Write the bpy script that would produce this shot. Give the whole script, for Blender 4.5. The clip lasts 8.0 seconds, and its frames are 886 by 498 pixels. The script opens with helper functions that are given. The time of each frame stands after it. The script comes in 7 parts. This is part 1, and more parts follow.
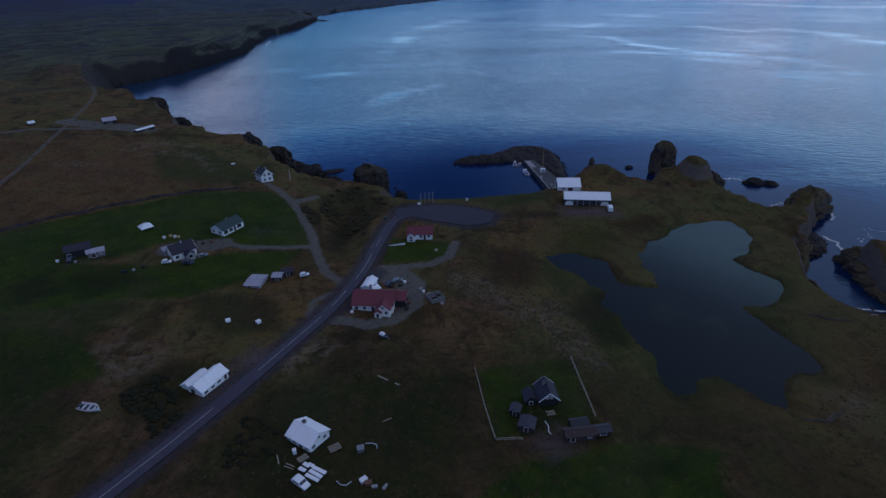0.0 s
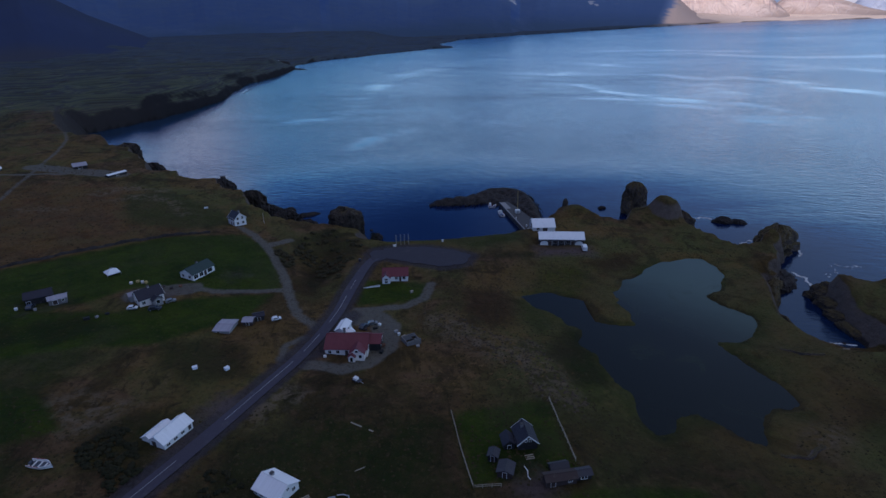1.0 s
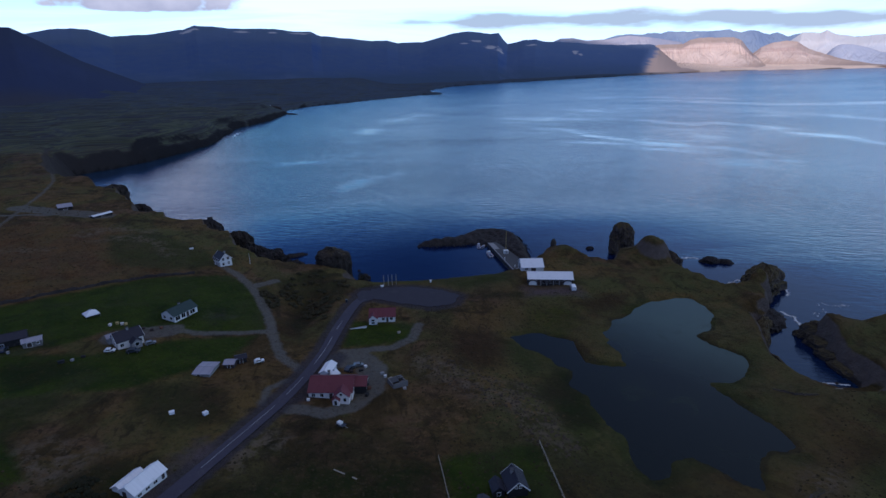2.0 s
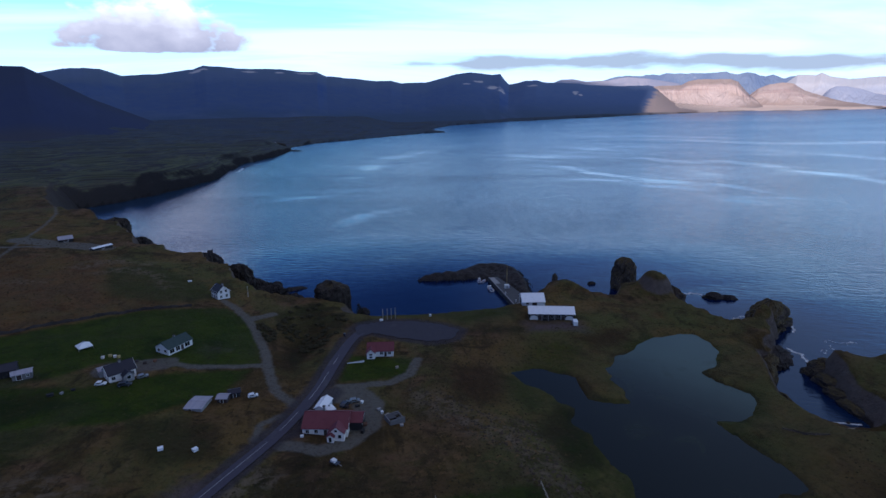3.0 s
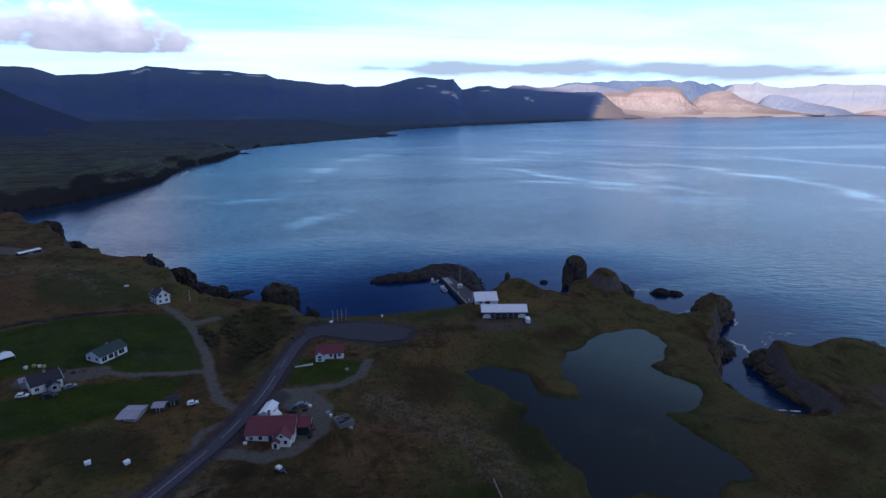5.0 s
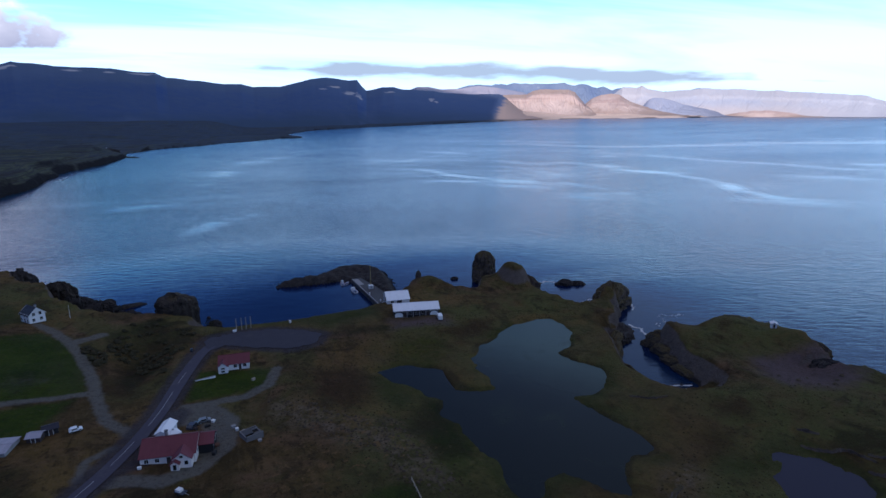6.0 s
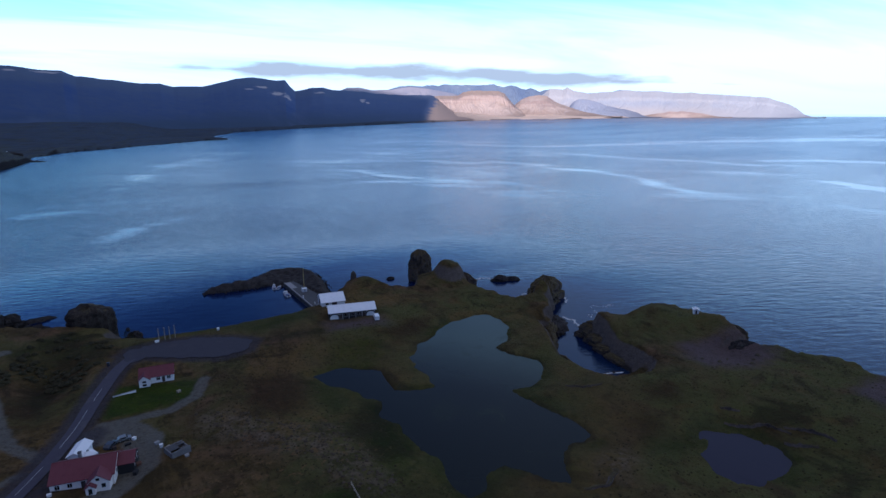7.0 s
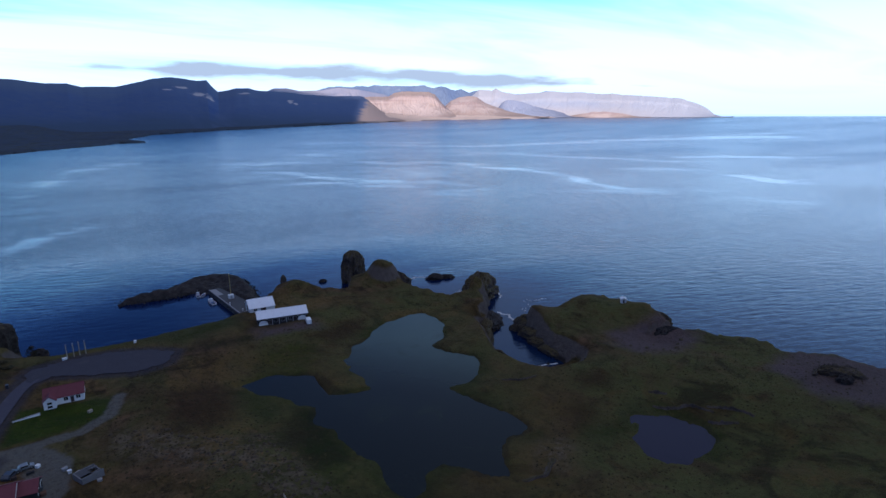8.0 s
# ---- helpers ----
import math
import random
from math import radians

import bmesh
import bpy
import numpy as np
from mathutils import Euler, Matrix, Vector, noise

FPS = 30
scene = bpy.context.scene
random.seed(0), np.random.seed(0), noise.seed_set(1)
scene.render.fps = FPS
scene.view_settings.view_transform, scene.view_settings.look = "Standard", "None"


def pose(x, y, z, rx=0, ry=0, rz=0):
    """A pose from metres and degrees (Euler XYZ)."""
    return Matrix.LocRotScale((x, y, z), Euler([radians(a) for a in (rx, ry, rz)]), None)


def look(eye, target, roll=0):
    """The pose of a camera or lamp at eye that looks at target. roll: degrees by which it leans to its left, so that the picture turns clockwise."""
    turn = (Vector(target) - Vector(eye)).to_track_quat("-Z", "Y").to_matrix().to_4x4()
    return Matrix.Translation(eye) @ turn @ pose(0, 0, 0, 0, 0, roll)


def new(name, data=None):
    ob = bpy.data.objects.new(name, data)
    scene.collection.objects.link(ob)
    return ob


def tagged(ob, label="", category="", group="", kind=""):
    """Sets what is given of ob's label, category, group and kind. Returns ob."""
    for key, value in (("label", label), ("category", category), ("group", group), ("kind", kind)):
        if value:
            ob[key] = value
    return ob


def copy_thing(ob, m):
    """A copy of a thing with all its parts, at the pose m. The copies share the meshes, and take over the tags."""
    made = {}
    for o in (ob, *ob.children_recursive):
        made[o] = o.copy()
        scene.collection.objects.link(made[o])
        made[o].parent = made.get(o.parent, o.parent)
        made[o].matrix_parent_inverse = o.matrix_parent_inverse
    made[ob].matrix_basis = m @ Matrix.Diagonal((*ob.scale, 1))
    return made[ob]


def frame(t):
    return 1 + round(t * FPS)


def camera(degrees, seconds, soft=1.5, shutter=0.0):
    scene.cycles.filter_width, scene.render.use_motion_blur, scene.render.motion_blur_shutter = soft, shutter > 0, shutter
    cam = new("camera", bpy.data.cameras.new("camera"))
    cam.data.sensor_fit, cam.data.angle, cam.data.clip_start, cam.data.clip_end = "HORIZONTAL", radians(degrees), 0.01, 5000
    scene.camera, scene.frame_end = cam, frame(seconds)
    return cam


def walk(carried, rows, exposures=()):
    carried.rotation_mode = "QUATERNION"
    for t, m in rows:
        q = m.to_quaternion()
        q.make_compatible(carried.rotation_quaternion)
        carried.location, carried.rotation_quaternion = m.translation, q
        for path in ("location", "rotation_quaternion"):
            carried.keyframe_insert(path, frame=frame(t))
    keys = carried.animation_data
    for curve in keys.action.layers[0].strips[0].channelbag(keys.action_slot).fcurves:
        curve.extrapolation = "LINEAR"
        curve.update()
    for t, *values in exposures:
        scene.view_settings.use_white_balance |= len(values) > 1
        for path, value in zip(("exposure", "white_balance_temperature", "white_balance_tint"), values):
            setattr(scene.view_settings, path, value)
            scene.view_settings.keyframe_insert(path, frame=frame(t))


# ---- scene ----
cam = camera(78.0, 8.0)
PATH = [
    (0, (7.11, -7.371, 110.137), (7.149, -5.598, 109.212), -1.4),
    (0.5, (7.769, -6.837, 109.466), (7.85, -5.03, 108.612), -1.3),
    (1, (8.413, -6.491, 108.625), (8.536, -4.655, 107.842), -1.1),
    (1.5, (8.938, -5.847, 107.631), (9.089, -3.984, 106.921), -1.0),
    (2, (9.28, -5.293, 106.989), (9.447, -3.405, 106.35), -0.8),
    (3.5, (10.838, -3.16, 104.083), (11.005, -1.227, 103.595), -0.3),
    (4, (11.322, -2.623, 103.299), (11.521, -0.695, 102.807), -0.2),
    (5.5, (12.863, -0.381, 100.698), (13.321, 1.502, 100.203), 0.1),
    (6, (13.364, 0.344, 99.722), (14.005, 2.173, 99.232), 0.1),
    (6.5, (13.953, 0.975, 98.839), (14.74, 2.748, 98.352), 0.1),
    (7, (14.379, 1.907, 97.921), (15.236, 3.648, 97.435), 0.1),
    (7.5, (15.715, 2.702, 96.77), (16.64, 4.408, 96.288), 0.0),
    (8, (16.602, 3.479, 96.032), (17.663, 5.104, 95.55), -0.1),
]
walk(cam, [(t, look(eye, target, roll)) for t, eye, target, roll in PATH], [(0, 0.34, 5450, 10.7), (2, 0.37, 5450, 10.7), (8, 0.44, 5450, 10.7)])

# ---- world, sun and exposure ----
SUN_TRAVEL = Vector((0.57, 0.82, -0.115)).normalized()
SUN_ELEVATION = math.asin(-SUN_TRAVEL.z)


def build_world():
    world = bpy.data.worlds.new("evening_sky")
    scene.world = world
    world.use_nodes = True
    nt = world.node_tree
    nt.nodes.clear()
    N, L = nt.nodes.new, nt.links.new

    def math_node(op, a, b=None, clamp=False):
        n = N("ShaderNodeMath")
        n.operation, n.use_clamp = op, clamp
        for i, v in enumerate((a, b)):
            if v is None:
                continue
            if isinstance(v, (int, float)):
                n.inputs[i].default_value = v
            else:
                L(v, n.inputs[i])
        return n.outputs[0]

    def ramp(fac, stops):
        n = N("ShaderNodeValToRGB")
        while len(n.color_ramp.elements) < len(stops):
            n.color_ramp.elements.new(0.5)
        for e, (p, c) in zip(n.color_ramp.elements, stops):
            e.position, e.color = p, (*c, 1) if len(c) == 3 else c
        L(fac, n.inputs[0])
        return n.outputs[0]

    def mix(fac, a, b):
        n = N("ShaderNodeMix")
        n.data_type = "RGBA"
        for sock, v in ((n.inputs[0], fac), (n.inputs[6], a), (n.inputs[7], b)):
            if isinstance(v, tuple):
                sock.default_value = (*v, 1)
            elif isinstance(v, (int, float)):
                sock.default_value = v
            else:
                L(v, sock)
        return n.outputs[2]

    co = N("ShaderNodeTexCoord").outputs["Generated"]
    sep = N("ShaderNodeSeparateXYZ")
    L(co, sep.inputs[0])
    x, y, z = sep.outputs
    el = math_node("MULTIPLY", math_node("ARCSINE", z), 180 / math.pi)
    az = math_node("MULTIPLY", math_node("ARCTAN2", x, y), 180 / math.pi)
    sky = N("ShaderNodeTexSky")
    sky.sky_type, sky.sun_disc = "NISHITA", False
    sky.sun_elevation = SUN_ELEVATION
    sky.sun_rotation = math.atan2(-SUN_TRAVEL.x, -SUN_TRAVEL.y)
    sky.altitude, sky.dust_density, sky.ozone_density = 50, 0.6, 2.0
    clear = N("ShaderNodeVectorMath")
    clear.operation = "SCALE"
    L(sky.outputs[0], clear.inputs[0])
    clear.inputs[3].default_value = SKY_SCALE
    # thin clear blue between the clouds
    blue = ramp(math_node("DIVIDE", el, 90), [(0.0, (0.66, 0.80, 0.92)), (0.05, (0.58, 0.86, 1.0)), (0.11, (0.30, 0.72, 0.98)), (0.132, (0.18, 0.42, 0.90)), (0.158, (0.078, 0.205, 0.56)), (0.185, (0.038, 0.092, 0.32)), (0.24, (0.026, 0.062, 0.235)), (0.46, (0.09, 0.13, 0.23)), (0.72, (0.34, 0.30, 0.31)), (1.0, (0.40, 0.335, 0.335))])
    gap = mix(0.85, clear.outputs[0], blue)
    # streaked cloud layer, seen in perspective
    up = math_node("ADD", math_node("MAXIMUM", z, 0), 0.07)
    flat = N("ShaderNodeCombineXYZ")
    L(math_node("DIVIDE", x, up), flat.inputs[0])
    L(math_node("DIVIDE", y, up), flat.inputs[1])
    stretch = N("ShaderNodeMapping")
    L(flat.outputs[0], stretch.inputs[0])
    stretch.inputs["Rotation"].default_value = (0, 0, radians(-24))
    stretch.inputs["Scale"].default_value = (0.22, 0.55, 1)
    n1 = N("ShaderNodeTexNoise")
    L(stretch.outputs[0], n1.inputs[0])
    n1.inputs["Scale"].default_value, n1.inputs["Detail"].default_value, n1.inputs["Roughness"].default_value, n1.inputs["Distortion"].default_value = 1.1, 7, 0.55, 0.6
    cover = math_node("ADD", n1.outputs[0], math_node("MULTIPLY", math_node("SUBTRACT", az, 5), 0.0016))
    cover = math_node("ADD", cover, math_node("MULTIPLY", math_node("SUBTRACT", el, 8), -0.006))
    veil = ramp(cover, [(0.40, (0, 0, 0)), (0.60, (1, 1, 1))])
    white = ramp(math_node("DIVIDE", el, 90), [(0.0, (0.57, 0.69, 0.81)), (0.025, (0.65, 0.76, 0.89)), (0.055, (0.67, 0.82, 0.99)), (0.085, (0.61, 0.79, 1.0)), (0.11, (0.51, 0.76, 0.98)), (0.132, (0.25, 0.48, 0.92)), (0.158, (0.105, 0.235, 0.58)), (0.185, (0.047, 0.108, 0.33)), (0.24, (0.031, 0.070, 0.245)), (0.46, (0.11, 0.145, 0.24)), (0.72, (0.37, 0.325, 0.335)), (1.0, (0.43, 0.36, 0.36))])
    sky_col = mix(veil, gap, white)
    # low grey bank over the far range
    soft = N("ShaderNodeTexNoise")
    bankco = N("ShaderNodeCombineXYZ")
    L(math_node("MULTIPLY", az, 0.15), bankco.inputs[0])
    L(math_node("MULTIPLY", el, 0.7), bankco.inputs[1])
    L(bankco.outputs[0], soft.inputs[0])
    soft.inputs["Scale"].default_value, soft.inputs["Detail"].default_value = 1.0, 6
    bank = math_node("SUBTRACT", 1.0, math_node("ABSOLUTE", math_node("DIVIDE", math_node("SUBTRACT", math_node("ADD", el, math_node("MULTIPLY", math_node("MAXIMUM", math_node("SUBTRACT", az, 22), 0), 0.045)), 3.85), 0.70)))
    side = math_node("SUBTRACT", 1.0, math_node("ABSOLUTE", math_node("DIVIDE", math_node("SUBTRACT", az, 25), 23)))
    bank = math_node("ADD", math_node("MULTIPLY", bank, 0.75), math_node("MULTIPLY", math_node("MINIMUM", side, 0.4), 1.6))
    bank = math_node("ADD", bank, math_node("MULTIPLY", math_node("SUBTRACT", soft.outputs[0], 0.5), 2.2))
    bank = ramp(bank, [(0.50, (0, 0, 0)), (1.25, (0.95, 0.95, 0.95))])
    sky_col = mix(bank, sky_col, (0.30, 0.33, 0.38))
    # one heaped cloud
    puff = N("ShaderNodeTexNoise")
    puffco = N("ShaderNodeCombineXYZ")
    L(math_node("MULTIPLY", az, 0.28), puffco.inputs[0])
    L(math_node("MULTIPLY", el, 0.45), puffco.inputs[1])
    L(puffco.outputs[0], puff.inputs[0])
    puff.inputs["Scale"].default_value, puff.inputs["Detail"].default_value = 1.6, 6
    ex = math_node("DIVIDE", math_node("SUBTRACT", az, -21.1), 9.6)
    ey = math_node("DIVIDE", math_node("SUBTRACT", el, 5.1), math_node("ADD", 0.6, math_node("MULTIPLY", math_node("GREATER_THAN", el, 5.1), 4.6)))
    d2 = math_node("ADD", math_node("MULTIPLY", ex, ex), math_node("MULTIPLY", ey, ey))
    heap = math_node("ADD", math_node("SUBTRACT", 1.0, d2), math_node("MULTIPLY", math_node("SUBTRACT", puff.outputs[0], 0.5), 1.5))
    heap = ramp(heap, [(0.30, (0, 0, 0)), (0.62, (1, 1, 1))])
    tone = math_node("ADD", math_node("DIVIDE", math_node("SUBTRACT", el, 4.4), 4.4), math_node("MULTIPLY", math_node("SUBTRACT", puff.outputs[0], 0.5), 0.8))
    heapcol = ramp(tone, [(0.0, (0.29, 0.28, 0.34)), (0.5, (0.45, 0.42, 0.46)), (1.0, (0.78, 0.75, 0.76))])
    sky_col = mix(heap, sky_col, heapcol)
    # a second cloud bank higher in the north-west, mirrored by the bay
    fx = math_node("DIVIDE", math_node("SUBTRACT", az, -21), 8)
    fy = math_node("DIVIDE", math_node("SUBTRACT", el, 12.5), 5)
    far2 = math_node("ADD", math_node("MULTIPLY", fx, fx), math_node("MULTIPLY", fy, fy))
    bank2 = math_node("ADD", math_node("SUBTRACT", 1.0, far2), math_node("MULTIPLY", math_node("SUBTRACT", n1.outputs[0], 0.5), 1.5))
    bank2 = ramp(bank2, [(0.1, (0, 0, 0)), (0.9, (0.9, 0.9, 0.9))])
    sky_col = mix(bank2, sky_col, (0.72, 0.69, 0.82))
    # the sky is dimmer high on the west side, brighter to the east
    swing = math_node("ADD", 1.0, math_node("MULTIPLY", math_node("SUBTRACT", math_node("MINIMUM", math_node("ABSOLUTE", math_node("SUBTRACT", az, 2)), 38), 24), 0.020))
    high = ramp(math_node("DIVIDE", el, 90), [(0.112, (0, 0, 0)), (0.17, (1, 1, 1)), (0.45, (1, 1, 1)), (0.65, (0, 0, 0))])
    swung = N("ShaderNodeVectorMath")
    swung.operation = "SCALE"
    L(sky_col, swung.inputs[0])
    L(swing, swung.inputs[3])
    sky_col = mix(high, sky_col, swung.outputs[0])
    # thin grey cloud high in the east
    east = math_node("MULTIPLY", ramp(math_node("DIVIDE", az, 90), [(0.06, (0, 0, 0)), (0.42, (0.75, 0.75, 0.75))]), high)
    sky_col = mix(east, sky_col, (0.23, 0.285, 0.38))
    # hazy sea beyond the last of the water, and dim ground light from below
    below = ramp(math_node("DIVIDE", math_node("ADD", el, 6.0), 6.0), [(0.0, (0.02, 0.03, 0.05)), (0.80, (0.30, 0.42, 0.60)), (0.93, (0.42, 0.57, 0.80)), (1.0, (0.62, 0.76, 0.93))])
    low = math_node("LESS_THAN", el, 0.0)
    sky_col = mix(low, sky_col, below)
    bg = N("ShaderNodeBackground")
    L(sky_col, bg.inputs[0])
    bg.inputs[1].default_value = SKY_STRENGTH
    out = N("ShaderNodeOutputWorld")
    L(bg.outputs[0], out.inputs[0])


SKY_SCALE, SKY_STRENGTH = 0.10, 1.25
build_world()
sun = new("sun", bpy.data.lights.new("sun", "SUN"))
sun.data.energy, sun.data.angle, sun.data.color = 5.0, radians(0.6), (1.0, 0.80, 0.66)
sun.matrix_world = look((0, 0, 400), Vector((0, 0, 400)) + SUN_TRAVEL)

# ---- materials ----


class Graph:
    """A small helper to wire shader nodes."""

    def __init__(self, name):
        self.m = bpy.data.materials.new(name)
        self.m.use_nodes = True
        self.t = self.m.node_tree
        self.t.nodes.clear()
        self.bsdf = self.t.nodes.new("ShaderNodeBsdfPrincipled")
        self.out = self.t.nodes.new("ShaderNodeOutputMaterial")
        self.t.links.new(self.bsdf.outputs[0], self.out.inputs[0])
        self.co = self.t.nodes.new("ShaderNodeTexCoord").outputs["Object"]

    def put(self, sock, v):
        if isinstance(v, bpy.types.NodeSocket):
            self.t.links.new(v, sock)
        elif isinstance(v, (tuple, list)) and len(v) == 3 and sock.type == "RGBA":
            sock.default_value = (*v, 1)
        else:
            sock.default_value = v

    def noise(self, scale, detail=4, rough=0.55, warp=0.0, vec=None):
        n = self.t.nodes.new("ShaderNodeTexNoise")
        self.put(n.inputs[0], vec or self.co)
        n.inputs["Scale"].default_value, n.inputs["Detail"].default_value = scale, detail
        n.inputs["Roughness"].default_value, n.inputs["Distortion"].default_value = rough, warp
        return n.outputs[0]

    def math(self, op, a, b=0.0, clamp=False):
        n = self.t.nodes.new("ShaderNodeMath")
        n.operation, n.use_clamp = op, clamp
        self.put(n.inputs[0], a)
        self.put(n.inputs[1], b)
        return n.outputs[0]

    def span(self, v, a, b):
        n = self.t.nodes.new("ShaderNodeMapRange")
        n.interpolation_type = "SMOOTHSTEP"
        self.put(n.inputs[0], v)
        n.inputs[1].default_value, n.inputs[2].default_value = a, b
        return n.outputs[0]

    def mix(self, fac, a, b):
        n = self.t.nodes.new("ShaderNodeMix")
        n.data_type = "RGBA"
        self.put(n.inputs[0], fac)
        self.put(n.inputs[6], a)
        self.put(n.inputs[7], b)
        return n.outputs[2]

    def mapping(self, scale=(1, 1, 1), rot=(0, 0, 0), vec=None, shift=(0, 0, 0)):
        n = self.t.nodes.new("ShaderNodeMapping")
        self.put(n.inputs[0], vec or self.co)
        n.inputs["Scale"].default_value, n.inputs["Rotation"].default_value, n.inputs["Location"].default_value = scale, rot, shift
        return n.outputs[0]

    def attr(self, name):
        n = self.t.nodes.new("ShaderNodeAttribute")
        n.attribute_name = name
        return n.outputs["Fac"]

    def up(self):
        g = self.t.nodes.new("ShaderNodeNewGeometry")
        s = self.t.nodes.new("ShaderNodeSeparateXYZ")
        self.t.links.new(g.outputs["Normal"], s.inputs[0])
        return s.outputs[2]

    def random(self):
        return self.t.nodes.new("ShaderNodeObjectInfo").outputs["Random"]

    def bump(self, height, strength, distance):
        n = self.t.nodes.new("ShaderNodeBump")
        self.put(n.inputs["Height"], height)
        self.put(n.inputs["Strength"], strength)
        n.inputs["Distance"].default_value = distance
        self.t.links.new(n.outputs[0], self.bsdf.inputs["Normal"])

    def done(self, color, rough, metal=0.0, spec=0.4):
        self.put(self.bsdf.inputs["Base Color"], color)
        self.put(self.bsdf.inputs["Roughness"], rough)
        self.put(self.bsdf.inputs["Metallic"], metal)
        self.bsdf.inputs["Specular IOR Level"].default_value = spec
        return self.m


def plain(name, col, rough=0.7, metal=0.0, var=0.25, scale=0.6, bump=0.02, spec=0.35, stain=(0.12, 0.11, 0.10)):
    """Paint, wood, sheet or stone with grain, stains and wear at two scales."""
    g = Graph(name)
    grain, blot = g.noise(scale * 9, 3), g.noise(scale, 5, 0.6)
    dark = tuple(c * (1 - var) for c in col)
    c = g.mix(grain, dark, tuple(min(1, k * (1 + var * 0.5)) for k in col))
    c = g.mix(g.math("MULTIPLY", g.span(blot, 0.52, 0.75), var * 1.2), c, stain)
    g.bump(g.noise(scale * 14, 3), 0.5, bump)
    return g.done(c, g.math("ADD", g.math("MULTIPLY", blot, 0.25), rough - 0.12), metal, spec)


def sheet_metal(name, col, pitch=0.2, rough=0.5, var=0.2):
    """Corrugated painted sheet: ribs run down the roof (object y)."""
    g = Graph(name)
    w = g.t.nodes.new("ShaderNodeTexWave")
    g.put(w.inputs[0], g.co)
    w.inputs["Scale"].default_value = 1 / pitch / 3.0
    blot = g.noise(0.5, 5, 0.6)
    streak = g.noise(1.0, 4, 0.6, vec=g.mapping((2.2, 0.18, 0.4)))
    c = g.mix(streak, tuple(k * (1 - var) for k in col), tuple(min(1, k * (1 + var * 0.4)) for k in col))
    c = g.mix(g.math("MULTIPLY", g.span(blot, 0.55, 0.8), 0.5), c, tuple(k * 0.55 for k in col))
    g.bump(w.outputs[0], 0.6, 0.03)
    return g.done(c, g.math("ADD", g.math("MULTIPLY", blot, 0.3), rough - 0.05), 0.0, 0.25)


def ground_material():
    g = Graph("heath_and_meadow")
    big, mid, fine = g.noise(0.022, 5, 0.6, 0.4), g.noise(0.11, 5, 0.62, 0.5), g.noise(0.9, 5, 0.65)
    speck = g.noise(0.45, 3, 0.7)
    heath = g.mix(g.span(mid, 0.38, 0.62), GROUND["moss"], GROUND["russet"])
    heath = g.mix(g.span(big, 0.42, 0.62), heath, GROUND["olive"])
    heath = g.mix(g.math("MULTIPLY", g.span(fine, 0.48, 0.72), 0.4), heath, GROUND["straw"])
    heath = g.mix(g.math("MULTIPLY", g.span(g.noise(0.33, 5, 0.7, 0.4), 0.53, 0.66), 0.7), heath, GROUND["peat"])
    heath = g.mix(g.span(g.noise(0.035, 4, 0.6, 0.6), 0.50, 0.66), heath, GROUND["moss"])
    heath = g.mix(g.math("MULTIPLY", g.span(g.noise(0.027, 5, 0.65, 0.8), 0.48, 0.60), 0.6), heath, GROUND["lush"])
    furrow = g.noise(0.10, 5, 0.68, 0.9, vec=g.mapping((2.6, 0.7, 1), (0, 0, radians(26))))
    heath = g.mix(g.math("MULTIPLY", g.span(furrow, 0.54, 0.70), 0.38), heath, GROUND["straw"])
    heath = g.mix(g.math("MULTIPLY", g.span(furrow, 0.46, 0.33), 0.55), heath, GROUND["peat"])
    heath = g.mix(g.math("MULTIPLY", g.span(g.noise(0.05, 5, 0.65, 0.7), 0.54, 0.68), 0.75), heath, GROUND["peat"])
    grass = g.mix(g.span(mid, 0.3, 0.75), GROUND["grass_dark"], GROUND["grass"])
    grass = g.mix(g.math("MULTIPLY", g.span(fine, 0.52, 0.8), 0.4), grass, GROUND["olive"])
    grass = g.mix(g.math("MULTIPLY", g.span(g.noise(0.03, 5, 0.6, 0.7), 0.48, 0.66), 0.55), grass, GROUND["fen_green"])
    grass = g.mix(g.math("MULTIPLY", g.span(g.noise(0.045, 5, 0.65, 0.5), 0.55, 0.68), 0.6), grass, GROUND["rank"])
    brown = g.mix(g.span(mid, 0.36, 0.66), GROUND["russet"], GROUND["rust"])
    brown = g.mix(g.math("MULTIPLY", g.span(fine, 0.45, 0.8), 0.5), brown, GROUND["straw"])
    edge = g.math("MULTIPLY", g.math("SUBTRACT", speck, 0.5), 0.7)

    def mask(name, soft=0.25):
        return g.span(g.math("ADD", g.attr(name), edge), 0.5 - soft, 0.5 + soft)

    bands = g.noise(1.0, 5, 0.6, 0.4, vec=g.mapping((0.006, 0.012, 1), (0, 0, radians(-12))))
    plain_far = g.mix(g.span(bands, 0.40, 0.62), GROUND["far_land"], GROUND["fen"])
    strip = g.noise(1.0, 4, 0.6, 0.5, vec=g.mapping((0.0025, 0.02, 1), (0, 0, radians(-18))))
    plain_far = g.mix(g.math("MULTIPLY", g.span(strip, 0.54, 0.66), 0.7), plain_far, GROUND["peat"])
    # distance haze painted over the far plain as a dull blue
    plain_far = g.mix(g.math("MULTIPLY", g.attr("remote"), g.math("SUBTRACT", 0.92, g.math("MULTIPLY", g.span(strip, 0.42, 0.60), 0.52))), plain_far, GROUND["plain_haze"])
    heath = g.mix(g.math("MULTIPLY", g.attr("far_land"), 0.9), heath, plain_far)
    heath = g.mix(g.math("MULTIPLY", g.attr("lush"), g.span(mid, 0.25, 0.6)), heath, GROUND["lush"])
